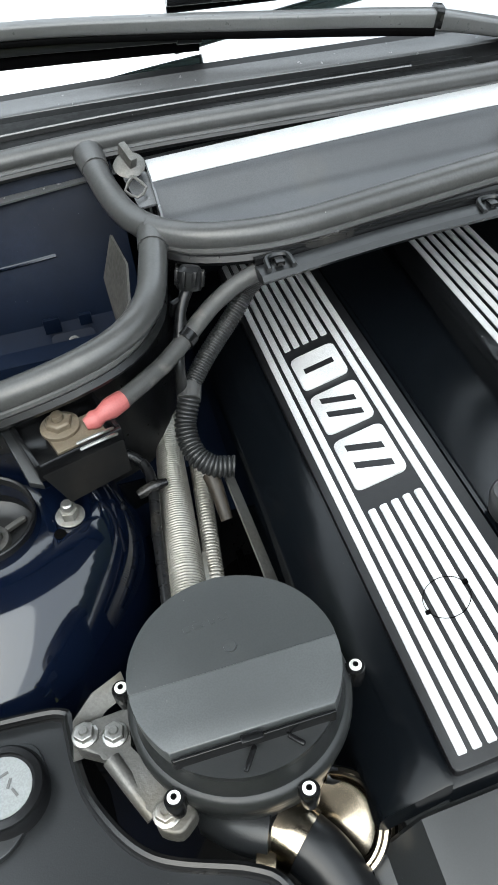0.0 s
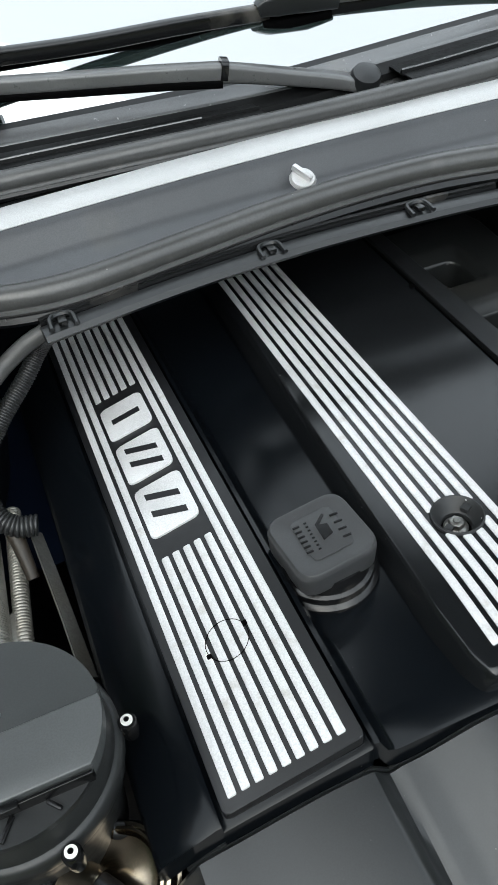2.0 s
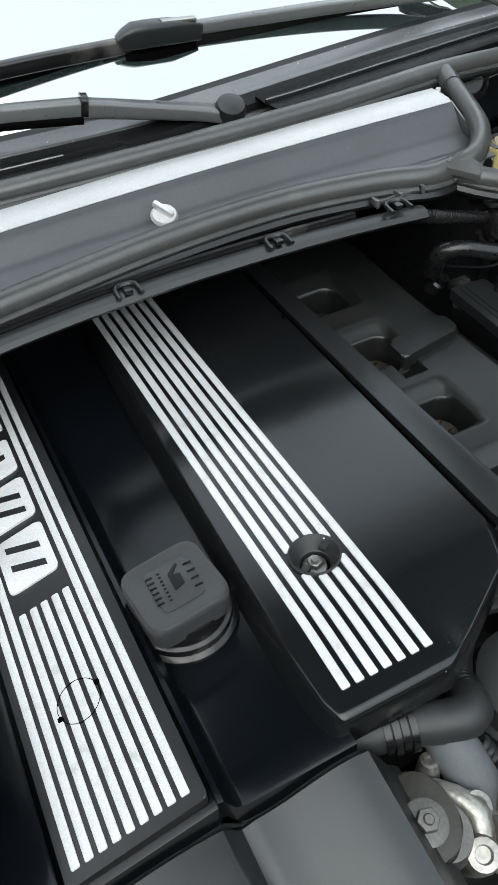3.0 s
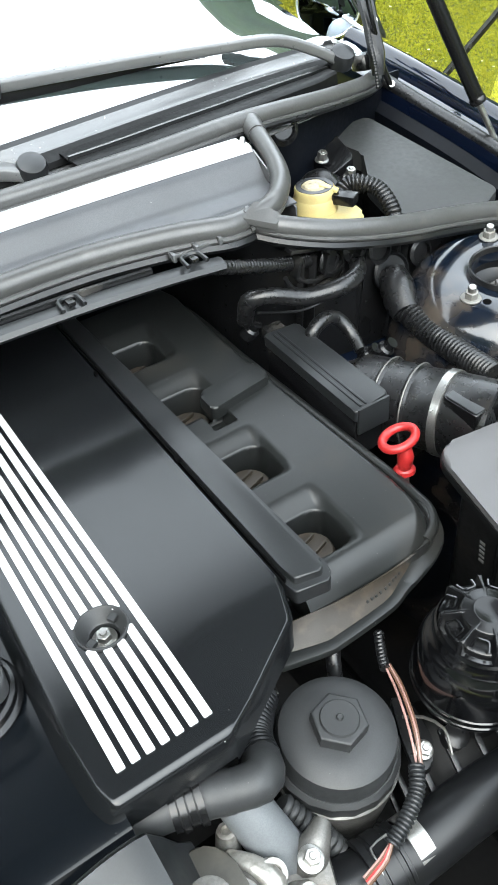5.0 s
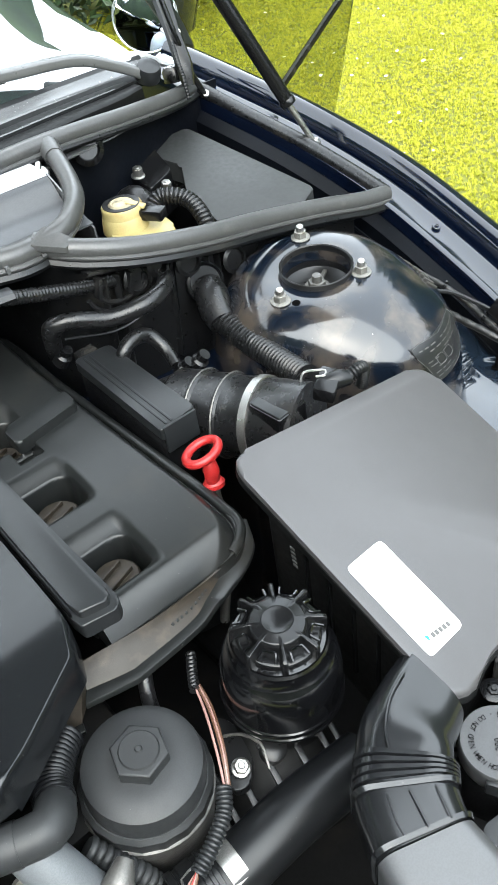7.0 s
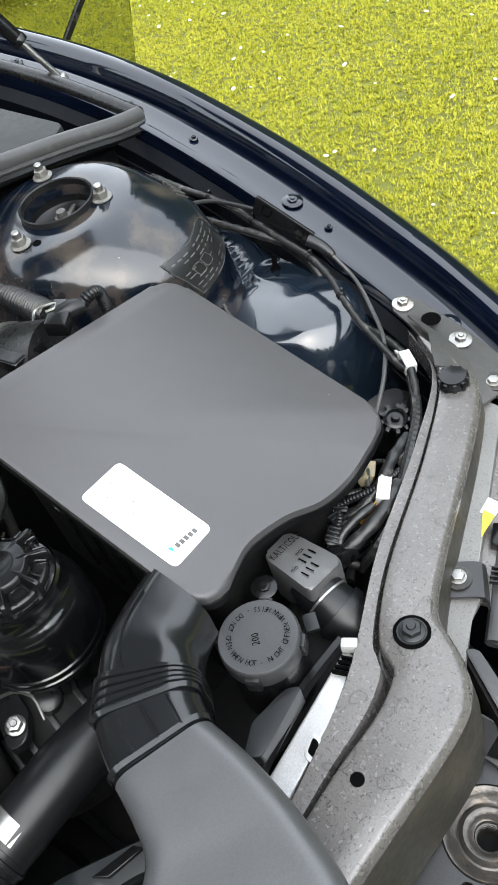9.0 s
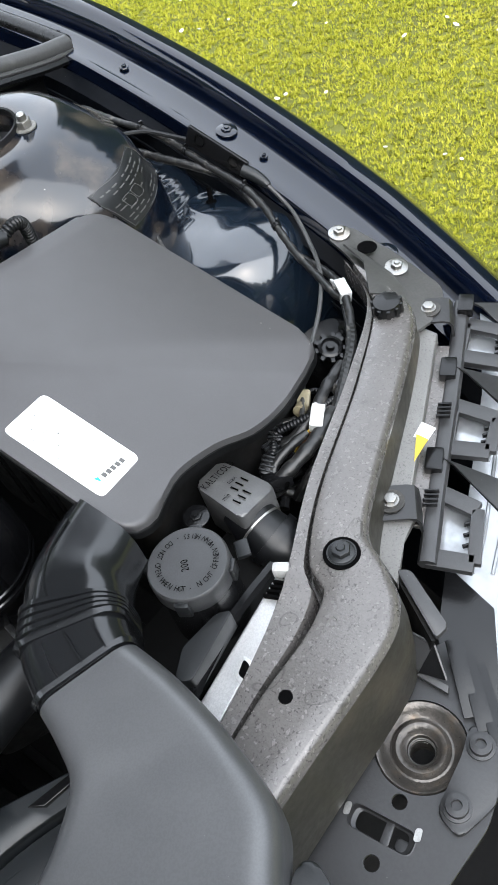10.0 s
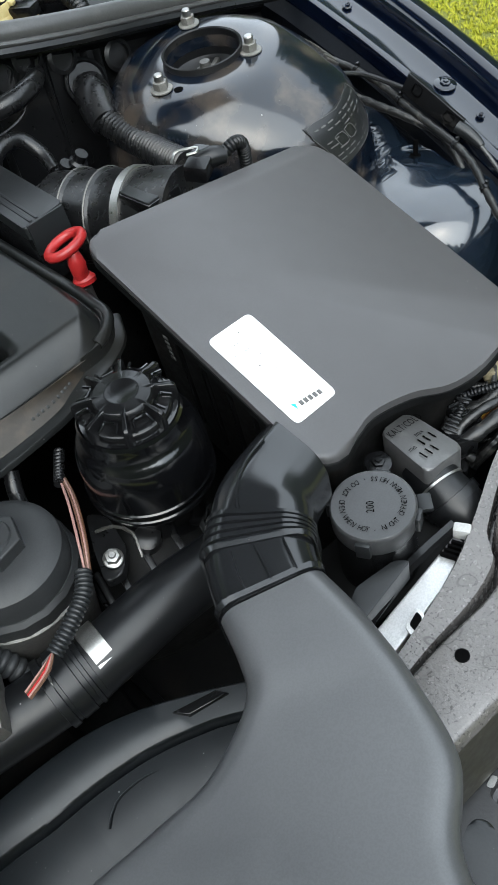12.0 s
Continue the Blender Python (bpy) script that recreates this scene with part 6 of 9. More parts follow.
for k in range(n):
    a, b = pick(rim_line, k / (n - 1)), pick(low_line, k / (n - 1))
    rows.append([(a.x, a.y + 0.003, 0.74), (a.x, a.y + 0.001, 0.8425), (a.x, a.y, 0.8448), (*a.lerp(b, 0.05).xy, 0.8457), (*a.lerp(b, 0.5).xy, 0.8447), (*a.lerp(b, 0.94).xy, 0.8428), (*a.lerp(b, 0.985).xy, 0.8415), (*b.xy, 0.8385), (b.x, b.y - 0.001, 0.830)])
    c = b + (b - a).normalized() * 0.09
    deck.append([(b.x, b.y + 0.002, 0.826), (b.x, b.y - 0.002, 0.833), *[(*b.lerp(c, u).xy, z) for u, z in ((0.1, 0.8335), (0.35, 0.83), (0.7, 0.822), (1.0, 0.81))]])
part("rim_band", loft(rows), SHROUD, sh, "curved raised rim")
part("deck", loft(deck), SHROUD, sh)
part("recess_edge", tube([(0.50, 0.165, 0.8325), (0.512, 0.174, 0.833), (0.53, 0.1745, 0.833), (0.55, 0.168, 0.832), (0.575, 0.152, 0.829)], 0.0009, 6), SHROUD, sh)
part("fin", slab([(0.575, 0.186, 0.848), (0.605, 0.176, 0.848), (0.61, 0.168, 0.848), (0.582, 0.176, 0.848)], 0.008, 0.001), PLASTIC, sh)


# ---- air filter box ----
def ab(x, y):
    """Height of the airbox lid."""
    return 1.028 + 0.37 * (y - 0.417) - 0.22 * (x - 0.748)


air = thing("airbox", "wide matt black airbox lid with a white service sticker", "airbox", (0.855, 0.31, 0.85))
corner = lambda c, a, b, n=6, r=0.016: [tuple((1 - s) ** 2 * np.array(a) + 2 * s * (1 - s) * np.array(c) + s * s * np.array(b)) for s in np.linspace(0, 1, n)]
edge = corner((0.736, 0.419), (0.7365, 0.398), (0.757, 0.4195)) + corner((0.980, 0.427), (0.957, 0.426), (0.980, 0.404)) + corner((0.9775, 0.2), (0.978, 0.222), (0.953, 0.1965))
edge += [tuple(v)[:2] for v in smooth_line([(0.94, 0.193, 0), (0.90, 0.186, 0), (0.865, 0.187, 0), (0.835, 0.197, 0), (0.80, 0.2005, 0), (0.777, 0.195, 0)], 0.006)[0]]
edge += corner((0.737, 0.1865), (0.763, 0.1895), (0.7368, 0.212))
lid_top = [Vector((x, y, ab(x, y))) for x, y in edge]
part("lid", slab(lid_top, 0.0065, 0.0045, seg=4), mat("matt_black_lid", (0.055, 0.0535, 0.0555), 0.40, spec=0.55, var=0.06, scale=12, bump=0.15, bscale=1400, speck=0.3), air)
part("rim", slab([p + (p - Vector((0.855, 0.31, p.z))).normalized() * 0.001 - Vector((0, 0, 0.0068)) for p in lid_top], 0.007, 0.002), VENT, air)
part("body", slab([p + (Vector((0.855, 0.31, p.z)) - p) * 0.13 - Vector((0, 0, 0.012)) for p in lid_top], 0.16, 0.0), DARK, air)
for y in (0.350, 0.324, 0.298, 0.272, 0.246):
    part("side_rib", box((0.004, 0.0028, 0.12), pose(0.7508, y, ab(0.75, y) - 0.078), 0.0008), PLASTIC, air)
for k in range(5):
    part("side_print", box((0.0005, 0.0055, 0.0022 if k % 2 else 0.0030), pose(0.7514, 0.366 + 0.0004 * k, 0.930 + 0.0052 * k), 0), PALE_INK, air, "pale print")
lm = lambda x, y, d=0.0006: Vector((x, y, ab(x, y) + d))
part("sticker", slab([lm(p.x, p.y) for p in rounded([(0.7485, 0.3015, 0), (0.791, 0.3065, 0), (0.7915, 0.2245, 0), (0.7495, 0.220, 0)], 0.005)], 0.0006, 0), STICKER, air, "white paper service sticker")
rng = random.Random(11)
for k in range(6):
    y, x = 0.297 - k * 0.0072, 0.7525
    while x < 0.772:
        w = rng.uniform(0.0006, 0.0018)
        if rng.random() < 0.34:
            part("ink_mark", slab([lm(x, y, 0.0011), lm(x + w, y, 0.0011), lm(x + w, y - 0.0007, 0.0011), lm(x, y - 0.0007, 0.0011)], 0.0004, 0), PALE_INK, air)
        x += w + 0.0016
for k in range(5):
    x = 0.763 + k * 0.0042
    part("ink_bar", slab([lm(x, 0.2325, 0.0011), lm(x + 0.003, 0.2328, 0.0011), lm(x + 0.003, 0.2293, 0.0011), lm(x, 0.229, 0.0011)], 0.0004, 0), PALE_INK, air)
part("print_mark", slab([lm(0.7575, 0.2335, 0.0011), lm(0.7605, 0.2325, 0.0011), lm(0.759, 0.228, 0.0011)], 0.0004, 0), TEAL, air)

# ---- intake duct ----
dt = thing("intake_duct", "matt black plastic intake duct with a ribbed rubber coupling", "intake duct", (0.62, 0.1, 0.9))


def section(l, r, top, thick, corner=0.42, n=60):
    """A rounded rectangle between the points l and r: corner is its corner radius over half its thickness."""
    l, r = Vector((*l, 0)), Vector((*r, 0))
    c, half = (l + r) / 2, (r - l) / 2
    a, b, k = half.length, thick / 2, corner * thick / 2
    path = []
    for cx, cy, start in ((a - k, b - k, 0.0), (k - a, b - k, 0.5), (k - a, k - b, 1.0), (a - k, k - b, 1.5)):
        path += [(cx + k * math.cos(math.pi * (start + s)), cy + k * math.sin(math.pi * (start + s))) for s in np.linspace(0, 0.5, 9)]
    run = [0.0]
    for i in range(len(path)):
        p, q = path[i], path[(i + 1) % len(path)]
        run.append(run[-1] + math.hypot(q[0] - p[0], q[1] - p[1]))
    px, py = [p[0] for p in path] + [path[0][0]], [p[1] for p in path] + [path[0][1]]
    way = half / a
    return [c + way * float(np.interp(s, run, px)) + Vector((0, 0, top - b + float(np.interp(s, run, py)))) for s in np.linspace(0, run[-1], n, endpoint=False)]


def blend(secs, steps=6):
    """Sections between the given ones: left, right, top, thickness."""
    keys = [np.array([*l, *r, t, h]) for l, r, t, h in secs]
    pts, out = [keys[0]] + keys + [keys[-1]], []
    for i in range(1, len(pts) - 2):
        for s in np.linspace(0, 1, steps, endpoint=False):
            a, b, c, d = pts[i - 1 : i + 3]
            out.append(0.5 * (2 * b + (c - a) * s + (2 * a - 5 * b + 4 * c - d) * s * s + (3 * b - a - 3 * c + d) * s**3))
    return out + [keys[-1]]


SLEEVE = mat("shiny_black_sleeve", (0.008, 0.0085, 0.0095), 0.2, spec=0.6, var=0.1, bump=0.0, speck=0.25)
neck = [((0.741, 0.240), (0.736, 0.180), 0.962, 0.05), ((0.712, 0.234), (0.716, 0.172), 0.966, 0.054), ((0.680, 0.223), (0.706, 0.164), 0.970, 0.058), ((0.657, 0.207), (0.700, 0.159), 0.969, 0.058)]
part("neck", loft([section(k[:2], k[2:4], k[4], k[5], 0.7) for k in blend(neck)], closed=True, caps=True), SLEEVE, dt, "smooth black plastic neck")
rib_rows, base = [], [((0.660, 0.207), (0.700, 0.158), 0.969, 0.056), ((0.640, 0.191), (0.693, 0.151), 0.968, 0.057)]
for i, k in enumerate(np.linspace(0.002, 0.998, 81)):
    g = 0.0026 * ease(0.9, 0.62, abs((k * 4) % 1.0 - 0.5) * 2)
    v = [np.array(base[0][j]) * (1 - k) + np.array(base[1][j]) * k for j in range(4)]
    d = (v[1] - v[0]) / np.linalg.norm(v[1] - v[0])
    rib_rows.append(section(v[0] - d * g, v[1] + d * g, float(v[2]) + g, float(v[3]) + 2 * g, 0.62))
part("ribbed_coupling", loft(rib_rows, closed=True, caps=True), SLEEVE, dt, "ribbed rubber coupling")
sleeve = [((0.640, 0.191), (0.693, 0.151), 0.9695, 0.059), ((0.630, 0.175), (0.687, 0.142), 0.968, 0.059), ((0.619, 0.152), (0.681, 0.129), 0.966, 0.059)]
part("sleeve", loft([section(k[:2], k[2:4], k[4], k[5], 0.6) for k in blend(sleeve)], closed=True, caps=True), SLEEVE, dt, "smooth rubber sleeve")
for (l, r, top) in (((0.6385, 0.189), (0.692, 0.1495), 0.9695), ((0.621, 0.156), (0.682, 0.132), 0.967)):
    part("band_edge", loft([section(np.array(l) + (np.array(l) - np.array(r)) * g * 0.02, np.array(r) + (np.array(r) - np.array(l)) * g * 0.02, top + 0.0012 * g, 0.061) for g in (0.2, 1.0)] + [section(np.array(l) - np.array((0.0012, 0.003)), np.array(r) - np.array((0.0012, 0.003)), top + 0.0004, 0.060)], closed=True), SLEEVE, dt)
part("crease", tube([(0.722, 0.2215, 0.9655), (0.700, 0.214, 0.9685), (0.680, 0.200, 0.9705), (0.672, 0.189, 0.970)], 0.0011, 6), SLEEVE, dt, "moulded crease")
for (x, y), (x2, y2) in (((0.662, 0.164), (0.654, 0.142)), ((0.676, 0.155), (0.668, 0.136))):
    part("seam", tube([(x, y, 0.9705), ((x + x2) / 2, (y + y2) / 2, 0.9695), (x2, y2, 0.9685)], 0.0006, 6), SLEEVE, dt)
part("seam", tube([(0.6505, 0.172, 0.9685), (0.643, 0.158, 0.967), (0.640, 0.148, 0.966)], 0.0007, 6), HOSE, dt)
scoop = [((0.6195, 0.151), (0.6805, 0.1285), 0.9645, 0.056), ((0.611, 0.128), (0.679, 0.105), 0.962, 0.055), ((0.602, 0.112), (0.675, 0.08), 0.960, 0.055), ((0.584, 0.102), (0.668, 0.052), 0.958, 0.055), ((0.556, 0.094), (0.652, 0.012), 0.957, 0.055), ((0.525, 0.095), (0.622, -0.012), 0.958, 0.055), ((0.48, 0.097), (0.60, -0.045), 0.962, 0.055), ((0.38, 0.10), (0.55, -0.09), 0.968, 0.055), ((0.28, 0.10), (0.48, -0.12), 0.97, 0.055)]
DUCT = mat("smooth_faded_duct", (0.048, 0.049, 0.052), 0.36, spec=0.8, var=0.1, scale=15, bump=0.15, speck=0.25)
part("scoop", loft([section(k[:2], k[2:4], k[4], k[5], 0.45, 72) for k in blend(scoop)], closed=True, caps=True), DUCT, dt, "broad flat intake scoop")
part("foot", slab(rounded([(0.605, -0.014, 0.925), (0.629, -0.007, 0.925), (0.640, -0.0045, 0.925), (0.645, -0.012, 0.925), (0.639, -0.023, 0.925), (0.632, -0.042, 0.925), (0.600, -0.045, 0.925)], 0.005, 4), 0.03, 0.003), PLASTIC_GREY, dt)
for k in range(2):
    for j in range(9):
        part("embossed_bar", box((0.0022, 0.005, 0.0006), pose(0.508 + 0.003 * j + 0.006 * k, 0.043 + 0.0025 * j - 0.009 * k, 0.9595, 0, 0, 40), 0.0002), PLASTIC, dt)

# ---- coolant tank ----
ct = thing("coolant_tank", "black coolant tank with a large round printed screw cap", "coolant tank", (0.75, 0.16, 0.82))
part("tank", box((0.13, 0.075, 0.12), pose(0.755, 0.158, 0.795, 0, 0, -4), 0.012), DARK, ct)
part("neck", lathe([(0.028, 0.85), (0.0265, 0.905)], Matrix.Translation((0.749, 0.157, 0)), 28), PLASTIC, ct)
cc = part("cap", lathe([(0.0275, 0.904), (0.0285, 0.907), (0.0285, 0.9192), (0.0280, 0.9212), (0.0272, 0.922), (0.0, 0.922)], Matrix.Translation((0.749, 0.157, 0)), 48), mat("cap_grey", (0.035, 0.036, 0.038), 0.42, spec=0.7, bump=0.2, speck=0.3), ct, "round grey-black screw cap with warning text")
for a in np.linspace(0, 2 * math.pi, 4, endpoint=False):
    part("lug", box((0.004, 0.010, 0.014), pose(0.749 + 0.0295 * math.cos(a + 0.5), 0.157 + 0.0295 * math.sin(a + 0.5), 0.912, 0, 0, math.degrees(a + 0.5)), 0.0015), PLASTIC_GREY, cc)
text = "NICHT ÖFFNEN WENN HEISS - DO NOT OPEN WHEN HOT - "
ring_bms = []
for k, ch in enumerate(text):
    if ch != " ":
        a = radians(-122) + k * 2 * math.pi / len(text)
        mm = Matrix.Translation((0.749 + 0.0218 * math.cos(a), 0.157 + 0.0218 * math.sin(a), 0.9226)) @ pose(0, 0, 0, 0, 0, math.degrees(a) + 90)
        ring_bms.append(writing(ch, 0.0056, mm, 0.74))
part("warning_text", join(*ring_bms), INK_AND_SHADE, cc, "embossed words round the cap")
part("number", writing("200", 0.0075, Matrix.Translation((0.7445, 0.1515, 0.9226)) @ pose(0, 0, 0, 0, 0, 45), 0.8), INK_AND_SHADE, cc)
lb = thing("level_sensor_housing", "dark plastic filler housing marked cold level, with a hose", "coolant level housing", (0.83, 0.18, 0.86))
top = rounded([(0.812, 0.209, 0.8975), (0.8445, 0.2105, 0.8895), (0.8425, 0.157, 0.8905), (0.804, 0.158, 0.8985)], 0.006)
part("housing", slab(top, 0.05, 0.003), mat("grey_housing", (0.075, 0.075, 0.076), 0.36, spec=0.7, bump=0.15, speck=0.6, stain=(0.13, 0.13, 0.125), stain_amount=0.2, stain_scale=60), lb)
pmx = Matrix.Translation((0.8125, 0.2045, 0.8978)) @ pose(0, 0, 0, 0, 13.5, 0)
part("cold_text", writing("KALT/COLD", 0.0092, pmx @ pose(0.0, -0.0068, 0.0004, 0, 0, 0), 0.66), INK_AND_SHADE, lb, "words on the housing")
part("max_text", writing("max", 0.0062, pmx @ pose(0.014, -0.018, 0.0004, 0, 0, 0), 0.8), INK_AND_SHADE, lb)
part("min_text", writing("min", 0.0062, pmx @ pose(-0.002, -0.026, 0.0004, 0, 0, 0), 0.8), INK_AND_SHADE, lb)
for j, (x, y) in enumerate(((0.012, -0.024), (0.018, -0.024), (0.024, -0.024), (0.002, -0.034), (0.008, -0.034), (0.014, -0.034))):
    part("mark_bar", box((0.0012, 0.007, 0.0003), pmx @ pose(x, y, 0.0006, 0, 0, 0), 0), INK_AND_SHADE, lb)
part("hose_neck", tube([(0.824, 0.178, 0.872), (0.817, 0.158, 0.866), (0.816, 0.138, 0.856), (0.815, 0.115, 0.835)], [0.019, 0.0195, 0.021, 0.021], 22), HOSE, lb)
part("hose_ring", tube([(0.8175, 0.160, 0.867), (0.8172, 0.1585, 0.8665)], 0.0204, 24), STEEL, lb, "thin steel ring clamp")
part("hose_collar", tube([(0.8165, 0.150, 0.863), (0.8162, 0.144, 0.8595)], 0.0225, 24), HOSE, lb)
part("tab", box((0.010, 0.014, 0.004), pose(0.786, 0.146, 0.893, 0, 0, -40), 0.001), PLASTIC_GREY, lb)
bleed = bolt(lb, "bleed_screw", (0.792, 0.193, 0.893), (0, -0.1, 1), 0.009, 0.004, 0.010, PLASTIC, "black slotted bleed screw")

# ---- radiator top ----
rd = thing("radiator", "bright metal radiator edge with a black plastic holder", "radiator", (0.735, 0.11, 0.75))
part("core", slab([(0.788, 0.122, 0.876), (0.785, 0.106, 0.876), (0.676, 0.093, 0.876), (0.68, 0.113, 0.876)], 0.25, 0.002), SILVER, rd)
part("holder", tube([(0.79, 0.125, 0.881), (0.745, 0.126, 0.883), (0.70, 0.119, 0.885), (0.665, 0.11, 0.885)], 0.0045, 6, 0.02), PLASTIC, rd)
part("bracket", slab(rounded([(0.705, 0.134, 0.9), (0.735, 0.129, 0.9), (0.742, 0.121, 0.9), (0.69, 0.115, 0.9), (0.685, 0.125, 0.9)], 0.003), 0.02, 0.0015), PLASTIC_GREY, rd)
part("white_clip", box((0.008, 0.012, 0.010), pose(0.789, 0.117, 0.883, 0, 0, 30), 0.002), mat("grey_white_plastic", (0.35, 0.35, 0.34), 0.45, bump=0.2), rd)
for k in range(4):
    part("fin", box((0.0018, 0.012, 0.004), pose(0.782 - k * 0.004, 0.113, 0.879, 0, 0, 20), 0), INK_AND_SHADE, rd)

# ---- front panel ----
fp = thing("slam_panel", "grey speckled steel front panel with bolts and holes", "front panel", (0.87, 0.1, 0.8))
LEFT = [(1.105, 0.262), (1.06, 0.209), (0.972, 0.175), (0.867, 0.144), (0.803, 0.118), (0.787, 0.112), (0.773, 0.107), (0.745, 0.099), (0.70, 0.09), (0.64, 0.08), (0.58, 0.07)]
STEP = [(1.095, 0.245), (1.052, 0.197), (0.965, 0.160), (0.858, 0.127), (0.803, 0.102), (0.790, 0.087), (0.782, 0.077), (0.752, 0.071), (0.703, 0.072), (0.64, 0.068), (0.58, 0.06)]
RIGHT = [(1.062, 0.163), (1.04, 0.150), (0.985, 0.129), (0.880, 0.094), (0.840, 0.077), (0.827, 0.060), (0.818, 0.047), (0.80, 0.030), (0.768, 0.022), (0.68, 0.025), (0.58, 0.028)]


def even_line(pts, n):
    line, ks = smooth_line([(x, y, 0) for x, y in pts], 0.003)
    return [Vector([float(np.interp(k, ks, [p[i] for p in line])) for i in range(3)]) for k in np.linspace(0, len(pts) - 1, n)]


rows, faces = [], []
for l, g, r in zip(even_line(LEFT, 110), even_line(STEP, 110), even_line(RIGHT, 110)):
    z = 0.896 - 0.06 * (g.x - 0.78)
    row = [(l.x, l.y, z - 0.035), (l.x, l.y, z - 0.011), *[(*l.lerp(g, u).xy, z + d) for u, d in ((0.04, -0.009), (0.5, -0.0088), (0.70, -0.009), (0.75, -0.0115), (0.79, -0.024), (0.82, -0.032), (0.93, -0.032), (0.97, -0.020))]]
    row += [(*g.lerp(r, u).xy, z + d) for u, d in ((0.008, -0.006), (0.02, -0.0015), (0.04, -0.0002), (0.07, 0.0003), (0.3, 0.001), (0.6, 0.0012), (0.86, 0.0005), (0.92, -0.0008), (0.965, -0.004), (1.0, -0.010))]
    rows.append(row)
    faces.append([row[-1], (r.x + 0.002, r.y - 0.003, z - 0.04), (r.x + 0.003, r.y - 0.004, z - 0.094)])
part("beam", loft(rows), GALV, fp, angle=35)
part("front_face", loft(faces), OLIVE_STEEL, fp, "dark olive-brown front face")
endp = rounded([(1.128, 0.296, 0.868), (1.155, 0.285, 0.865), (1.142, 0.225, 0.855), (1.118, 0.165, 0.852), (1.09, 0.150, 0.850), (1.045, 0.155, 0.862), (1.078, 0.21, 0.872), (1.108, 0.262, 0.874)], 0.010, 4)
END_GREY = mat("weathered_end_plate", (0.075, 0.074, 0.072), 0.32, 0.2, var=0.25, bump=0.3, bscale=420, speck=0.5, stain=(0.03, 0.03, 0.029), stain_amount=0.25, stain_scale=40)
part("end_plate", slab(endp, 0.003, 0.0008), END_GREY, fp)
part("web", loft([[(1.118, 0.268, 0.8745), (1.10, 0.235, 0.877), (1.06, 0.205, 0.881)], [(1.115, 0.245, 0.871), (1.095, 0.215, 0.875), (1.065, 0.187, 0.880)], [(1.105, 0.21, 0.866), (1.085, 0.185, 0.871), (1.06, 0.166, 0.876)]], thick=0.002), END_GREY, fp)
for p in ((1.137, 0.286, 0.868), (1.119, 0.213, 0.860)):
    bolt(fp, "bolt", p, (0, -0.15, 1), 0.010, 0.006, 0.011, STEEL, "zinc flange bolt")
part("slot", lathe([(0.0005, 0), (0.0095, 0), (0.0095, 0.0006)], pose(1.128, 0.249, 0.8675, 6, 0, 30), 24), INK_AND_SHADE, fp)
bs = part("bump_stop", lathe([(0.0123, 0.0), (0.0128, 0.006), (0.0114, 0.012), (0.0, 0.0135)], pose(1.046, 0.179, 0.879), 28), PLASTIC, fp, "knurled black rubber bump stop")
for a in np.linspace(0, 2 * math.pi, 10, endpoint=False):
    part("knurl", box((0.0045, 0.0036, 0.012), pose(1.046 + 0.0118 * math.cos(a), 0.179 + 0.0118 * math.sin(a), 0.884, 0, 0, math.degrees(a)), 0.001), PLASTIC, bs)
bx, by = 0.8135, 0.081
zt = lambda x: 0.8975 - 0.06 * (x - 0.78)
# A flat black disc round the bolt paints the shade of its recess.
part("bolt_recess", lathe([(0.0, 0.0), (0.0128, 0.0), (0.0128, 0.0016)], pose(bx, by, zt(bx), 0, 3, 0), 32), INK_AND_SHADE, fp, "dark round recess")
part("recess_washer", lathe([(0.0, 0.0014), (0.0102, 0.0016), (0.0102, 0.0024)], pose(bx, by, zt(bx), 0, 3, 0), 32), PLASTIC_GREY, fp)
bolt(fp, "bolt", (bx, by, zt(bx) + 0.002), (0.05, 0, 1), 0.012, 0.006, 0.0092, PLASTIC_GREY, "large dark hex bolt in a round recess", 0.0)
part("hole", lathe([(0.0, 0), (0.0044, 0), (0.0044, 0.0008)], pose(0.711, 0.0565, zt(0.711) + 0.0008), 20), INK_AND_SHADE, fp)
part("slot_tab", slab(rounded([(0.708, 0.098, 0.889), (0.724, 0.102, 0.889), (0.722, 0.092, 0.889), (0.706, 0.088, 0.889)], 0.003), 0.002, 0.0005), SILVER, fp)
part("slot_opening", slab(rounded([(0.711, 0.0965, 0.8896), (0.721, 0.099, 0.8896), (0.720, 0.0935, 0.8896), (0.710, 0.091, 0.8896)], 0.002), 0.0006, 0), INK_AND_SHADE, fp)
for cx, cy, r in ((0.765, 0.0585, 0.0055), (0.724, 0.040, 0.0028), (0.742, 0.050, 0.0018), (0.74, 0.046, 0.0025)):
    pts = [(cx + r * (1 + 0.2 * math.sin(3 * a)) * math.cos(a), cy + r * (0.8 + 0.2 * math.cos(2 * a)) * math.sin(a), zt(cx) + 0.0002) for a in np.linspace(0, 2 * math.pi, 14)]
    part("water_stain", tube(pts, 0.00035, 4, 0.003, flat=0.5), CAST, fp)

# crossbar with brackets ahead of the panel
BAR = mat("pale_grey_bar", (0.17, 0.167, 0.16), 0.42, 0.3, bump=0.4, grit=0.5, stain=(0.1, 0.095, 0.085), stain_amount=0.15)
cb = thing("headlight_crossbar", "pale grey metal crossbar between two brackets", "crossbar", (0.98, 0.12, 0.82))
part("bar", slab([(1.066, 0.173, 0.852), (1.064, 0.143, 0.850), (0.901, 0.081, 0.851), (0.898, 0.108, 0.853)], 0.012, 0.0015), BAR, cb)
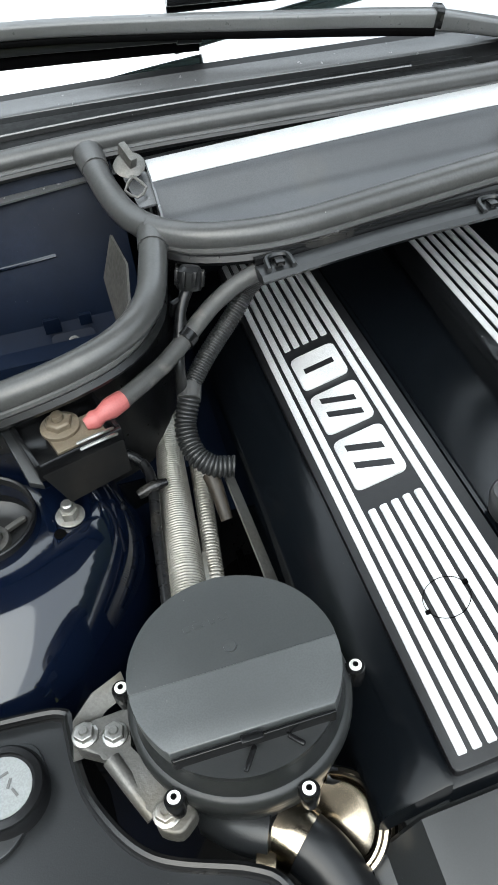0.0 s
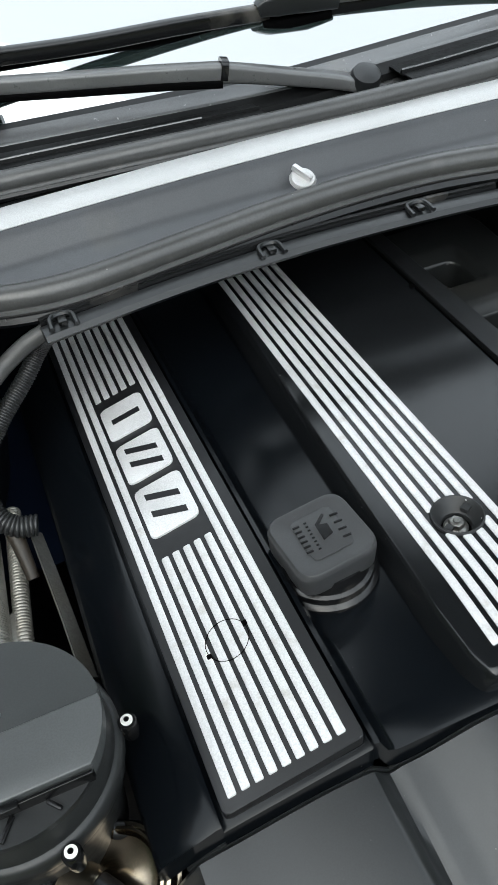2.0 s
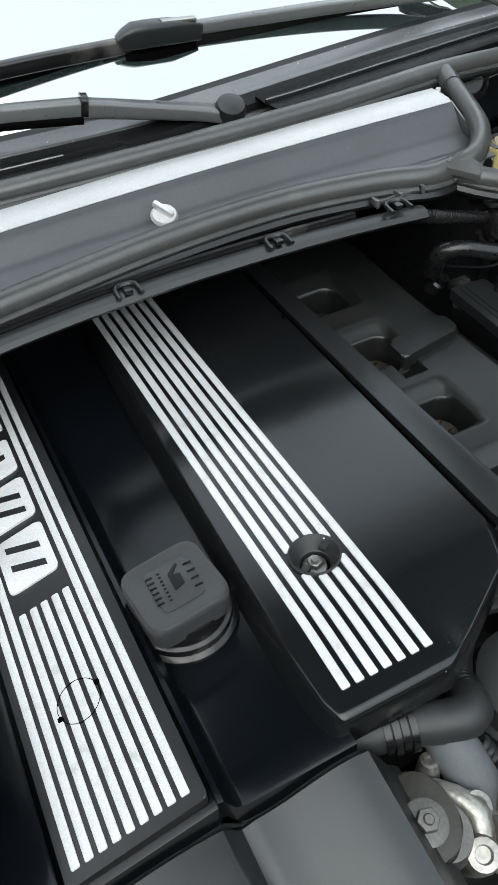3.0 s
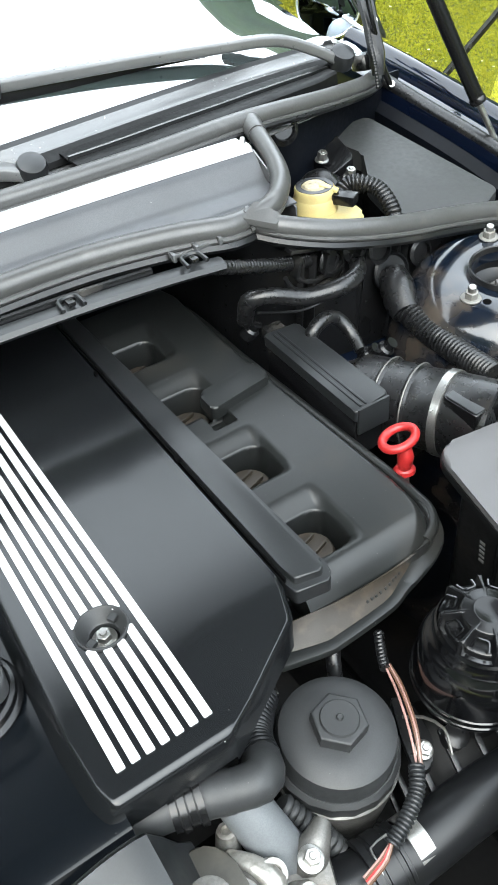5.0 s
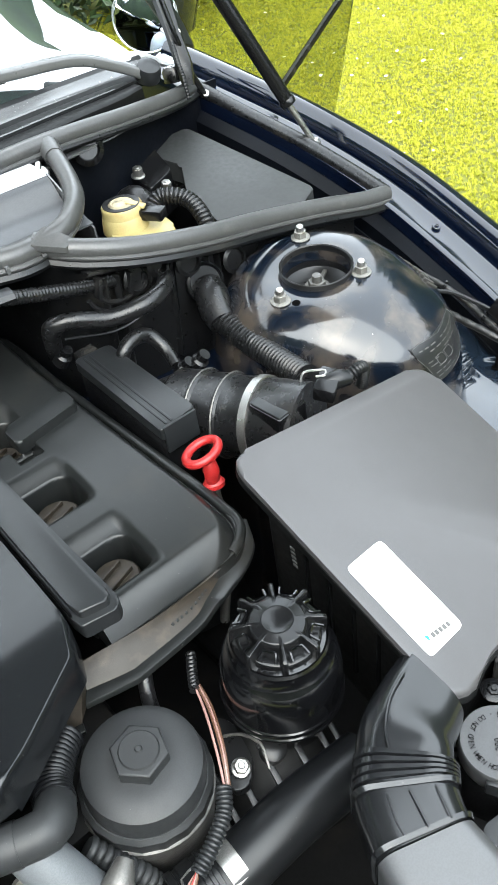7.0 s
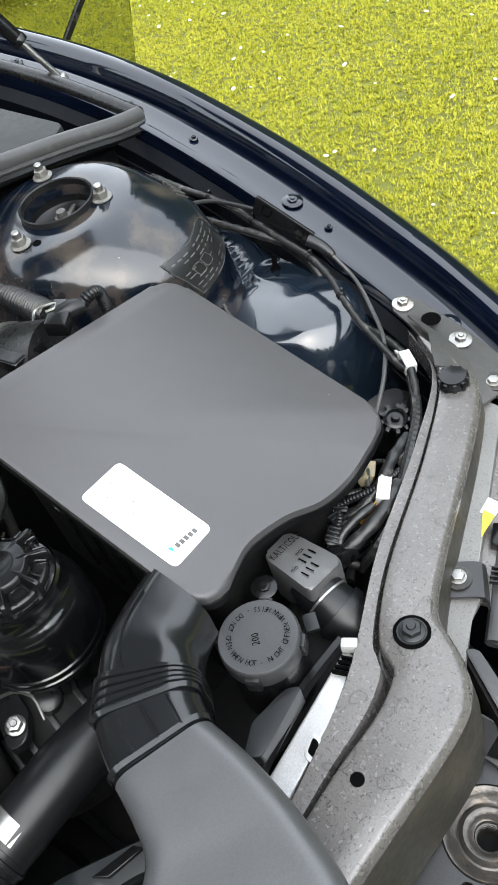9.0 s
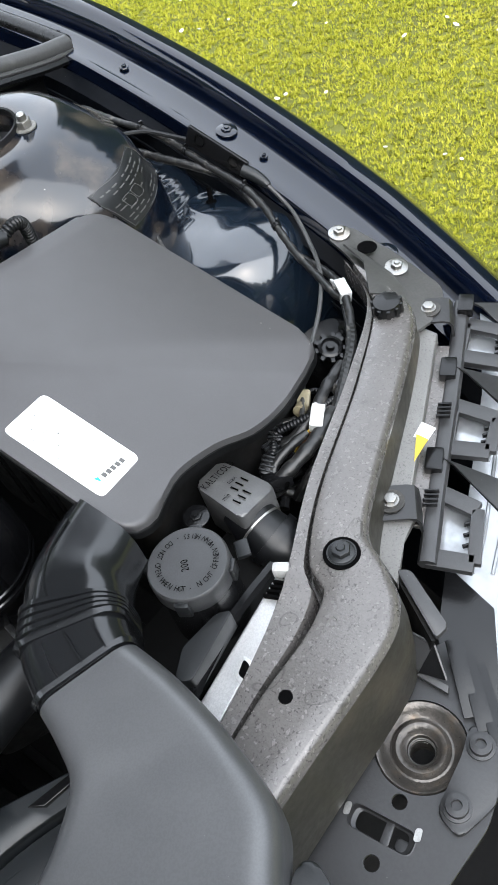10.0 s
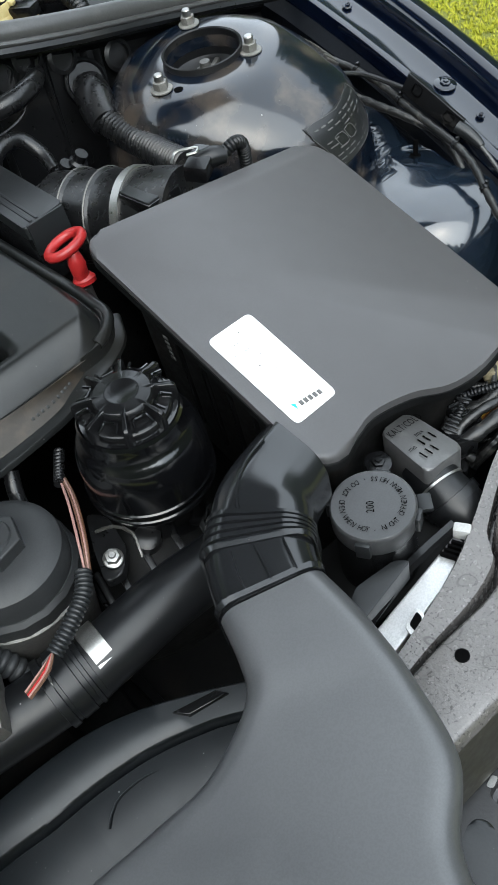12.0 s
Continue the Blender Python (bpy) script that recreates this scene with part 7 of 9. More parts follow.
part("lower_strip", slab([(0.872, 0.098, 0.851), (0.893, 0.07, 0.849), (0.866, 0.068, 0.848), (0.832, 0.054, 0.846), (0.842, 0.074, 0.848)], 0.006, 0.001), BAR, cb)
part("rear_web", slab([(1.06, 0.150, 0.836), (1.075, 0.128, 0.83), (0.895, 0.055, 0.83), (0.885, 0.078, 0.836)], 0.004, 0.001), GALV, cb)
for (x, y), spin in (((1.083, 0.161), -62), ((0.887, 0.0895), -58)):
    m = pose(x, y, 0.8545, 0, 0, spin)
    sec = [(-0.016, 0.0), (0.012, 0.0), (0.018, -0.002), (0.021, -0.007), (0.022, -0.020)]
    bk = part("bracket", loft([[m @ Vector((u, v, d)) for u, d in sec] for v in (-0.0155, -0.013, 0.013, 0.0155)], thick=0.0022), GALV_DARK, cb, "folded steel bracket")
    part("washer", lathe([(0.0105, 0.0008), (0.0105, 0.0022), (0.0, 0.0023)], m, 26), RUST, bk)
    part("bolt", join(flat(hexagon(0.009), 0.0022, 0.007, m, 0.0006), lathe([(0.0065, 0.0022), (0.0065, 0.0035), (0.0, 0.0036)], m, 20)), STEEL, bk)
part("torn_label_top", slab([(0.968, 0.107, 0.8513), (0.967, 0.094, 0.8513), (0.953, 0.094, 0.8513), (0.952, 0.106, 0.8513)], 0.0004, 0), STICKER, cb, "white torn label")
part("torn_label", slab([(0.955, 0.105, 0.8517), (0.954, 0.094, 0.8517), (0.930, 0.0935, 0.8517)], 0.0005, 0), YELLOW, cb, "torn yellow and white label")

# lock platform
SOCKET = mat("gritty_worn_steel", (0.085, 0.078, 0.071), 0.30, 0.6, var=0.5, scale=160, bump=0.8, bscale=320, stain=(0.12, 0.095, 0.07), stain_amount=0.3, stain_scale=110, speck=0.5)
lp = thing("lock_platform", "dark grey steel bonnet lock platform with a round socket", "lock platform", (0.73, -0.01, 0.75))
ZP = 0.803
def pierced(outer, holes, depth):
    """A flat plate with real holes through it."""
    bm = bmesh.new()
    loops = []
    for pts in (outer, *holes):
        top = [bm.verts.new(p) for p in pts]
        low = [bm.verts.new((p[0], p[1], p[2] - depth)) for p in pts]
        loops.append((top, low))
    rim = [bm.edges.new((top[i - 1], top[i])) for top, low in loops for i in range(len(top))]
    bmesh.ops.triangle_fill(bm, use_beauty=True, use_dissolve=False, edges=rim, normal=(0, 0, 1))
    for top, low in loops:
        for i in range(len(top)):
            bm.faces.new((top[i - 1], top[i], low[i], low[i - 1]))
    bmesh.ops.recalc_face_normals(bm, faces=bm.faces)
    return bm


def ring(x, y, r, n=40):
    return [(x + r * math.cos(a), y + r * math.sin(a), ZP) for a in np.linspace(0, 2 * math.pi, n, endpoint=False)]


sx, sy = 0.7525, -0.003
slot = rounded([(0.683, 0.016, ZP), (0.700, 0.018, ZP), (0.704, -0.028, ZP), (0.687, -0.030, ZP)], 0.007, 5)
outline = rounded([(0.835, 0.012, ZP), (0.79, -0.05, ZP), (0.73, -0.062, ZP), (0.668, -0.054, ZP), (0.55, -0.02, ZP), (0.56, 0.03, ZP), (0.655, 0.028, ZP), (0.76, 0.036, ZP), (0.80, 0.036, ZP)], 0.008)
part("plate", pierced(outline, [ring(sx, sy, 0.0318), slot, ring(0.714, -0.008, 0.0052, 18), ring(0.673, -0.011, 0.0052, 18)], 0.003), GALV_DARK, lp)
part("platform_step", slab(rounded([(0.781, -0.024, ZP + 0.004), (0.761, -0.029, ZP + 0.004), (0.720, -0.031, ZP + 0.004), (0.713, -0.050, ZP + 0.004), (0.732, -0.057, ZP + 0.004), (0.746, -0.061, ZP + 0.004), (0.786, -0.044, ZP + 0.004)], 0.006), 0.004, 0.0015), GALV_DARK, lp)
sm = Matrix.Translation((sx, sy, 0))
part("socket", lathe([(0.0312, 0.796), (0.0312, 0.8024), (0.0304, 0.8034), (0.0290, 0.8030), (0.0262, 0.8002), (0.0232, 0.7972), (0.0215, 0.7962), (0.0200, 0.7966), (0.0186, 0.7990), (0.0170, 0.8008), (0.0150, 0.8005), (0.0128, 0.7985), (0.0112, 0.7955), (0.0102, 0.7950), (0.0098, 0.7880), (0.0090, 0.7860), (0.0088, 0.765)], sm, 56, cap=False), SOCKET, lp, "worn dark steel lock socket")
part("socket_thread", tube([(sx + 0.0094 * math.cos(a), sy + 0.0094 * math.sin(a), 0.784 + 0.0005 * a) for a in np.linspace(0, 18, 60)], 0.0007, 5, 0.003), RUST, lp)
part("socket_floor", lathe([(0.0, 0.770), (0.0088, 0.770), (0.0088, 0.7705)], sm, 24), DARK, lp)
part("slot_recess", loft([[Vector((0.6935, -0.006, ZP)) + (p - Vector((0.6935, -0.006, ZP))) * s + Vector((0, 0, dz)) for p in (*slot, slot[0])] for s, dz in ((1.0, 0.0), (0.97, -0.003), (0.93, -0.006), (0.78, -0.007))], thick=0.0008), GALV_DARK, lp, "sunken slot edge")
part("slot_bar", slab(rounded([(0.6855, -0.008, ZP - 0.005), (0.7025, -0.006, ZP - 0.005), (0.703, -0.011, ZP - 0.005), (0.6865, -0.014, ZP - 0.005)], 0.002), 0.002, 0.0005), GALV_DARK, lp)
part("latch", slab(rounded([(0.689, -0.016, ZP - 0.012), (0.697, -0.015, ZP - 0.012), (0.698, -0.026, ZP - 0.012), (0.690, -0.027, ZP - 0.012)], 0.002), 0.01, 0.001), GALV_DARK, lp)
for p in ((0.694, 0.0175), (0.7035, -0.0285)):
    part("bare_patch", slab(rounded([(p[0] - 0.006, p[1] + 0.002, ZP + 0.001), (p[0] + 0.002, p[1] + 0.004, ZP + 0.001), (p[0] + 0.004, p[1], ZP + 0.001), (p[0] - 0.004, p[1] - 0.002, ZP + 0.001)], 0.002), 0.0006, 0), STEEL, lp, "bright chipped paint")
for x, y in ((0.771, -0.037), (0.729, -0.041)):
    m = Matrix.Translation((x, y, ZP + 0.004))
    part("torx_bolt", lathe([(0.0095, 0), (0.0095, 0.0015), (0.0075, 0.002), (0.0072, 0.0055), (0.0035, 0.006), (0.0032, 0.003), (0.0, 0.003)], m, 24), GALV_DARK, lp)

# headlight back: a carrier rod with window-like holders over clear glass
LENS = mat("streaked_headlight_lens", (0.36, 0.375, 0.39), 0.2, 0.5, var=0.35, scale=18, bump=0.5, bscale=60, stain=(0.1, 0.1, 0.1), stain_amount=0.35, stain_scale=26)
hl = thing("headlight", "headlight back with black plastic holders over clear glass", "headlight", (0.97, 0.06, 0.7))
part("lens", loft([[(1.16, 0.15, 0.80), (1.06, 0.10, 0.797), (0.95, 0.06, 0.795), (0.87, 0.035, 0.792), (0.82, 0.02, 0.788)], [(1.15, 0.06, 0.785), (1.06, 0.02, 0.782), (0.95, -0.02, 0.778), (0.87, -0.04, 0.775), (0.82, -0.05, 0.77)]], thick=0.004), LENS, hl, "clear glass lens")
for f in (0.22, 0.38, 0.55, 0.8):
    part("lens_ridge", tube([(x0 + (x1 - x0) * f, y0 + (y1 - y0) * f, z0 + (z1 - z0) * f + 0.001) for (x0, y0, z0), (x1, y1, z1) in (((1.16, 0.15, 0.80), (1.15, 0.06, 0.785)), ((1.06, 0.10, 0.797), (1.06, 0.02, 0.782)), ((0.95, 0.06, 0.795), (0.95, -0.02, 0.778)), ((0.90, 0.044, 0.793), (0.90, -0.032, 0.776)))], 0.0016, 6, 0.01), LENS, hl)
part("dark_housing", loft([[(0.885, 0.046, 0.801), (0.87, 0.0, 0.797)], [(0.83, 0.025, 0.799), (0.833, -0.02, 0.795)], [(0.80, 0.0, 0.79), (0.81, -0.04, 0.786)]], thick=0.004), PLASTIC, hl)
part("carrier", tube([(1.125, 0.150, 0.83), (1.06, 0.124, 0.83), (1.019, 0.108, 0.83), (0.93, 0.075, 0.83), (0.864, 0.049, 0.83)], 0.0075, 8, 0.02, flat=0.8), HOLDER, hl, "grey-black carrier rod")
for quad in (((1.103, 0.134), (1.106, 0.098), (1.071, 0.084), (1.064, 0.122)), ((1.011, 0.100), (1.012, 0.063), (0.978, 0.054), (0.968, 0.085)), ((0.926, 0.073), (0.924, 0.038), (0.880, 0.020), (0.870, 0.053))):
    q = [Vector((x, y, 0.828)) for x, y in quad]
    h = part("holder", join(*[beam(q[i], q[(i + 1) % 4], 0.006, w, 0.001, 90) for i, w in enumerate((0.014, 0.010, 0.015, 0.008))]), HOLDER, hl, "square plastic holder")
    part("pane", slab([(p.x, p.y, 0.818) for p in q], 0.002, 0), LENS, h)
    for k in range(4):
        c = q[1].lerp(q[2], 0.2 + 0.2 * k)
        part("tooth", beam(c, c + Vector((-0.012, 0.012, 0)) * 0.6, 0.0018, 0.004, 0.0004), PLASTIC, h)
for (x, y), (ex, ey) in (((1.04, 0.121), (1.044, 0.07)), ((0.947, 0.086), (0.945, 0.025)), ((1.118, 0.143), (1.13, 0.11))):
    c = part("clip", box((0.014, 0.022, 0.010), pose(x, y, 0.836, 0, 0, -68), 0.002), PLASTIC, hl)
    part("wing", slab([(x + 0.006, y - 0.004, 0.836), (x + 0.004, y - 0.014, 0.836), (ex - 0.012, ey, 0.824), (ex + 0.016, ey + 0.008, 0.824)], 0.003, 0.0008), HOLDER, c)
for x, y in ((0.991, 0.104), (0.909, 0.073)):
    for k in range(4):
        part("comb_tooth", beam((x + 0.004 * k - 0.006, y + 0.0015 * k, 0.841), (x + 0.004 * k - 0.001, y + 0.0015 * k - 0.010, 0.841), 0.0016, 0.004, 0.0004), PLASTIC, hl)
hb = part("bracket", slab(rounded([(0.842, 0.061, 0.847), (0.847, 0.052, 0.847), (0.823, 0.011, 0.842), (0.811, 0.014, 0.842)], 0.003), 0.005, 0.001), HOLDER, hl, "folded plastic bracket")
part("side_web", slab([(0.842, 0.060, 0.843), (0.811, 0.0145, 0.838), (0.806, 0.018, 0.812), (0.838, 0.062, 0.815)], 0.003, 0.0006, down=(-0.7, 0.5, 0)), DARK, hb)
CORNER = [Vector(p) for p in ((0.812, 0.037, 0.828), (0.811, 0.016, 0.829), (0.795, 0.020, 0.812), (0.801, 0.034, 0.816), (0.798, 0.001, 0.815))]
part("upper_facet", loft([[CORNER[0], CORNER[1]], [CORNER[3], CORNER[2]]], thick=0.002), HOLDER, hb, "sloping plastic facet")
part("lower_facet", loft([[CORNER[1], CORNER[4]], [CORNER[2], CORNER[2].lerp(CORNER[4], 0.15)]], thick=0.002), PLASTIC, hb)
part("base_flange", slab([(0.793, 0.022, 0.8085), (0.797, 0.020, 0.810), (0.797, -0.001, 0.809), (0.792, -0.003, 0.808)], 0.003, 0.0006), HOLDER, hb)
for i, j in ((0, 1), (1, 2), (2, 3), (3, 0), (1, 4), (4, 2)):
    part("rib", tube([CORNER[i], CORNER[j]], 0.0011, 6, 0.004), HOLDER, hb)
for k in range(3):
    part("strut", beam((0.826 - 0.003 * k, 0.010 - 0.010 * k, 0.816 - 0.004 * k), (0.786 - 0.004 * k, -0.024 - 0.012 * k, 0.806), 0.003, 0.012, 0.0006, 90), PLASTIC, hl)
part("front_rail", beam((1.15, 0.07, 0.80), (0.86, -0.05, 0.79), 0.008, 0.010), PLASTIC, hl)

# ---- wiring at the right side ----
TAPE = mat("wrinkled_black_tape", (0.010, 0.010, 0.010), 0.35, spec=0.45, bump=1.4, bscale=260, speck=0.4, stain=DUSTY, stain_amount=0.2, stain_scale=90)
def wrapped(pts, r, seed):
    """A cable loom wrapped in tape: an uneven tube with spiral steps."""
    rng = random.Random(seed)
    line, ks = smooth_line(pts, 0.004)
    rad = [r * (1 + 0.14 * ((k // 2) % 2) + rng.uniform(-0.06, 0.06)) for k in range(len(line))]
    rows = []
    for k, p in enumerate(line):
        ahead = (line[min(k + 1, len(line) - 1)] - line[max(k - 1, 0)]).normalized()
        side = ahead.cross(Vector((0, 0, 1))).normalized()
        top = side.cross(ahead)
        rows.append([p + (side * math.cos(a) + top * math.sin(a)) * rad[k] for a in np.linspace(0, 2 * math.pi, 10, endpoint=False)])
    return loft(rows, closed=True, caps=True)


LOOM = [(1.151, 0.622, 0.950), (1.146, 0.569, 0.945), (1.147, 0.533, 0.940), (1.151, 0.504, 0.930), (1.149, 0.477, 0.920), (1.142, 0.435, 0.910), (1.136, 0.395, 0.900), (1.124, 0.364, 0.893), (1.110, 0.340, 0.884), (1.094, 0.310, 0.872), (1.076, 0.272, 0.866), (1.058, 0.243, 0.870), (1.052, 0.228, 0.872)]
tagged(part("wiring_loom", wrapped(LOOM, 0.0036, 3), TAPE), "tape-wrapped black wiring loom along the side panel", "wiring loom")
tagged(part("wiring_loom", wrapped([(1.135, 0.60, 0.935), (1.13, 0.55, 0.925), (1.133, 0.50, 0.918), (1.14, 0.46, 0.91), (1.148, 0.42, 0.895), (1.14, 0.385, 0.865), (1.13, 0.365, 0.835), (1.12, 0.35, 0.80)], 0.0042, 4), TAPE), "thick taped wiring loom behind the wheel arch", "wiring loom")
tagged(part("wiring_loom", wrapped([(1.078, 0.525, 0.93), (1.074, 0.50, 0.92), (1.06, 0.47, 0.91), (1.045, 0.445, 0.90), (1.03, 0.42, 0.885)], 0.0028, 5), TAPE), "thin braided wiring branch over the wheel arch", "wiring loom")
tagged(part("cable", tube([(1.055, 0.54, 0.945), (1.10, 0.545, 0.95), (1.135, 0.52, 0.945), (1.15, 0.49, 0.935), (1.155, 0.475, 0.93)], 0.0026, 8), HOSE), "thin black cable along the side panel", "cable")
tagged(part("bonnet_cable", tube([(1.1515, 0.378, 0.897), (1.149, 0.365, 0.890), (1.142, 0.343, 0.878), (1.12, 0.312, 0.866), (1.085, 0.276, 0.866), (1.046, 0.252, 0.863), (1.008, 0.236, 0.860), (0.965, 0.217, 0.863), (0.922, 0.19, 0.868)], 0.0022, 8), RUBBER), "thin black bonnet release cable", "cable")
cv = thing("cable_cover", "black plastic cable cover clipped to the flange", "cable cover", (1.165, 0.44, 0.918))
A, B, C, D = (Vector(p) for p in ((1.156, 0.469, 0.947), (1.154, 0.399, 0.916), (1.150, 0.408, 0.900), (1.150, 0.476, 0.929)))
part("cover", slab([A, B, C, D], 0.004, 0.0008, down=(1, 0, -0.3)), PLASTIC, cv)
for u in (0.16, 0.74):
    q = [(A.lerp(B, u + du)).lerp(D.lerp(C, u + du), v) + Vector((-0.0005, 0, 0.0002)) for du, v in ((0, 0.18), (0.13, 0.18), (0.13, 0.62), (0, 0.62))]
    part("slot", tube([*q, q[0]], 0.0006, 5, 0.003), INK_AND_SHADE, cv)
part("grommet", tube([(1.152, 0.405, 0.9085), (1.153, 0.392, 0.9035), (1.152, 0.380, 0.8985), (1.151, 0.375, 0.896)], [0.0070, 0.0066, 0.0050, 0.0036], 12, 0.002), PLASTIC_GREY, cv)
for k in (2, 4, 6, 8):
    p, d = Vector(LOOM[k]), (Vector(LOOM[k + 1]) - Vector(LOOM[k - 1])).normalized()
    tagged(part("loom_clip", join(tube([p - d * 0.002, p + d * 0.002], 0.0050, 10, 0.002), box((0.004, 0.003, 0.006), Matrix.Translation(p + Vector((0.003, 0, 0.004))), 0.0006)), PLASTIC), "small black cable tie round the wiring loom", "cable tie", "loom ties")
tagged(part("loom_branch", wrapped([(1.108, 0.315, 0.853), (1.09, 0.275, 0.862), (1.07, 0.245, 0.872), (1.052, 0.226, 0.876), (1.03, 0.208, 0.872), (1.0, 0.192, 0.868)], 0.0036, 6), TAPE), "black cable held by a white clip", "wiring loom")
CLIP_WHITE = mat("greyed_white_clip", (0.4, 0.4, 0.39), 0.5, bump=0.2)
for x, y, z, spin in ((1.058, 0.233, 0.876, 52), (0.920, 0.172, 0.876, 25)):
    m = pose(x, y, z, 8, -6, spin)
    bms = [box((0.020, 0.011, 0.003), m @ pose(0, 0, 0.005), 0.0012), box((0.004, 0.011, 0.012), m @ pose(-0.009, 0, 0), 0.0012), box((0.004, 0.011, 0.009), m @ pose(0.009, 0, 0.001), 0.0012), box((0.012, 0.003, 0.003), m @ pose(0.015, 0.003, -0.002, 0, 20, 0), 0.0008)]
    tagged(part("cable_clip", join(*bms), CLIP_WHITE), "white plastic cable clip", "cable clip", "white cable clips")
tagged(part("wiring_loom", tube([(1.05, 0.225, 0.868), (1.01, 0.195, 0.872), (0.97, 0.178, 0.872), (0.93, 0.165, 0.868), (0.895, 0.16, 0.855), (0.87, 0.17, 0.83)], 0.0048, 8, rib=0.006, depth=0.1), TAPE), "taped black wiring loom along the front panel", "wiring loom")
for k, mt in enumerate((ORANGE, BROWN_WIRE, ORANGE, YELLOW)):
    tagged(part("wire", tube([(0.932, 0.168 + 0.0025 * k, 0.866), (0.915, 0.166 + 0.0025 * k, 0.872), (0.897, 0.172 + 0.002 * k, 0.868 - 0.001 * k), (0.885, 0.18, 0.85)], 0.0010, 6), mt), "thin coloured wire before the airbox", "wire", "loose wires")
wr = random.Random(21)
for k in range(16):
    x = 0.86 + 0.012 * k
    y = 0.172 + 0.10 * max(0, x - 0.95)
    pts = [(x + wr.uniform(-0.02, 0.02), y + wr.uniform(-0.008, 0.014), 0.845 + wr.uniform(-0.01, 0.02)) for _ in range(4)]
    tagged(part("cable", tube(pts, wr.choice((0.002, 0.003, 0.0042)), 7, 0.005), wr.choice((HOSE, PLASTIC, INK_AND_SHADE, DIRTY))), "black cable in the tangle behind the front panel", "cable", "tangled cables")
bc = thing("beige_connector", "beige plastic plug in the wiring beside the airbox", "connector", (0.941, 0.202, 0.858))
part("plug", join(box((0.016, 0.011, 0.012), pose(0.941, 0.202, 0.862, 10, -15, 25), 0.002), lathe([(0.0055, 0), (0.0055, 0.008), (0.0035, 0.0085)], along((0, 0, 0), (-1, -0.3, 0.3), (0.934, 0.199, 0.863)), 12)), mat("beige_plastic", (0.30, 0.26, 0.17), 0.45, var=0.25, bump=0.3, stain=BROWN, stain_amount=0.3, stain_scale=80), bc)
part("tail", tube([(0.948, 0.205, 0.860), (0.958, 0.205, 0.855), (0.965, 0.198, 0.85)], 0.003, 8, rib=0.003), PLASTIC, bc)
ac = thing("airbox_clip", "grey steel spring clip on the airbox edge", "clip", (0.935, 0.213, 0.88))
part("lever", rod([(0.966, 0.2165, 0.893), (0.957, 0.213, 0.889), (0.93, 0.2095, 0.884), (0.905, 0.207, 0.882)], [0.007, 0.006, 0.005, 0.005], [0.004, 0.003, 0.003, 0.003]), CAST, ac)
part("bow", tube([(0.966, 0.2165, 0.893), (0.970, 0.214, 0.889), (0.967, 0.2085, 0.884), (0.955, 0.205, 0.881)], 0.0016, 7, 0.003), CAST, ac)
for pts, r, rib in (([(0.985, 0.19, 0.868), (0.955, 0.186, 0.872), (0.925, 0.180, 0.872), (0.902, 0.184, 0.866), (0.888, 0.197, 0.858), (0.872, 0.200, 0.85)], 0.0048, 0.0),
                    ([(0.948, 0.176, 0.868), (0.92, 0.181, 0.874), (0.898, 0.196, 0.872), (0.885, 0.207, 0.862)], 0.0036, 0.0028),
                    ([(0.915, 0.190, 0.872), (0.900, 0.204, 0.870), (0.886, 0.205, 0.862), (0.874, 0.196, 0.856)], 0.0030, 0.0),
                    ([(0.935, 0.168, 0.872), (0.905, 0.163, 0.874), (0.882, 0.165, 0.872), (0.862, 0.172, 0.866), (0.85, 0.184, 0.855)], 0.0055, 0.0),
                    ([(0.905, 0.173, 0.874), (0.885, 0.178, 0.874), (0.868, 0.181, 0.868), (0.858, 0.174, 0.860), (0.862, 0.163, 0.852)], 0.0034, 0.0)):
    bm = tube(pts, r, 9, 0.003, rib=rib) if rib else wrapped(pts, r, len(pts))
    tagged(part("cable", bm, HOSE if rib else TAPE), "black taped cable looping before the airbox", "cable", "looped cables")
for x, y, z, spin in ((0.897, 0.200, 0.868, 30), (0.882, 0.194, 0.864, 75), (0.868, 0.187, 0.866, 15)):
    pg = thing("ribbed_plug", "black ribbed wiring plug before the airbox", "connector", (x, y, z), group="ribbed plugs")
    m = pose(x, y, z, 12, -10, spin)
    part("shell", box((0.018, 0.011, 0.010), m, 0.002), PLASTIC, pg)
    for k in range(4):
        part("rib", box((0.0014, 0.012, 0.003), m @ pose(-0.006 + 0.004 * k, 0, 0.0055), 0.0004), PLASTIC_GREY, pg)
    part("boot", tube([m @ Vector((0.009, 0, 0)), m @ Vector((0.017, 0.001, -0.001)), m @ Vector((0.024, 0.005, -0.004))], [0.0045, 0.0040, 0.0030], 9, rib=0.003), HOSE, pg)
aw = thing("adjuster_wheel", "toothed black headlight adjuster wheel", "adjuster wheel", (1.0, 0.212, 0.86))
am2 = along((0, 0, 0), (-0.1, -0.3, 1), (1.0, 0.212, 0.864))
part("hub", lathe([(0.011, -0.004), (0.011, 0.004), (0.0085, 0.005), (0.007, 0.002), (0.004, 0.002), (0.003, 0.006), (0.0, 0.006)], am2, 24), PLASTIC, aw)
for a in np.linspace(0, 2 * math.pi, 9, endpoint=False):
    part("tooth", box((0.005, 0.004, 0.007), am2 @ pose(0.013 * math.cos(a), 0.013 * math.sin(a), 0, 0, 0, math.degrees(a)), 0.001), PLASTIC, aw)
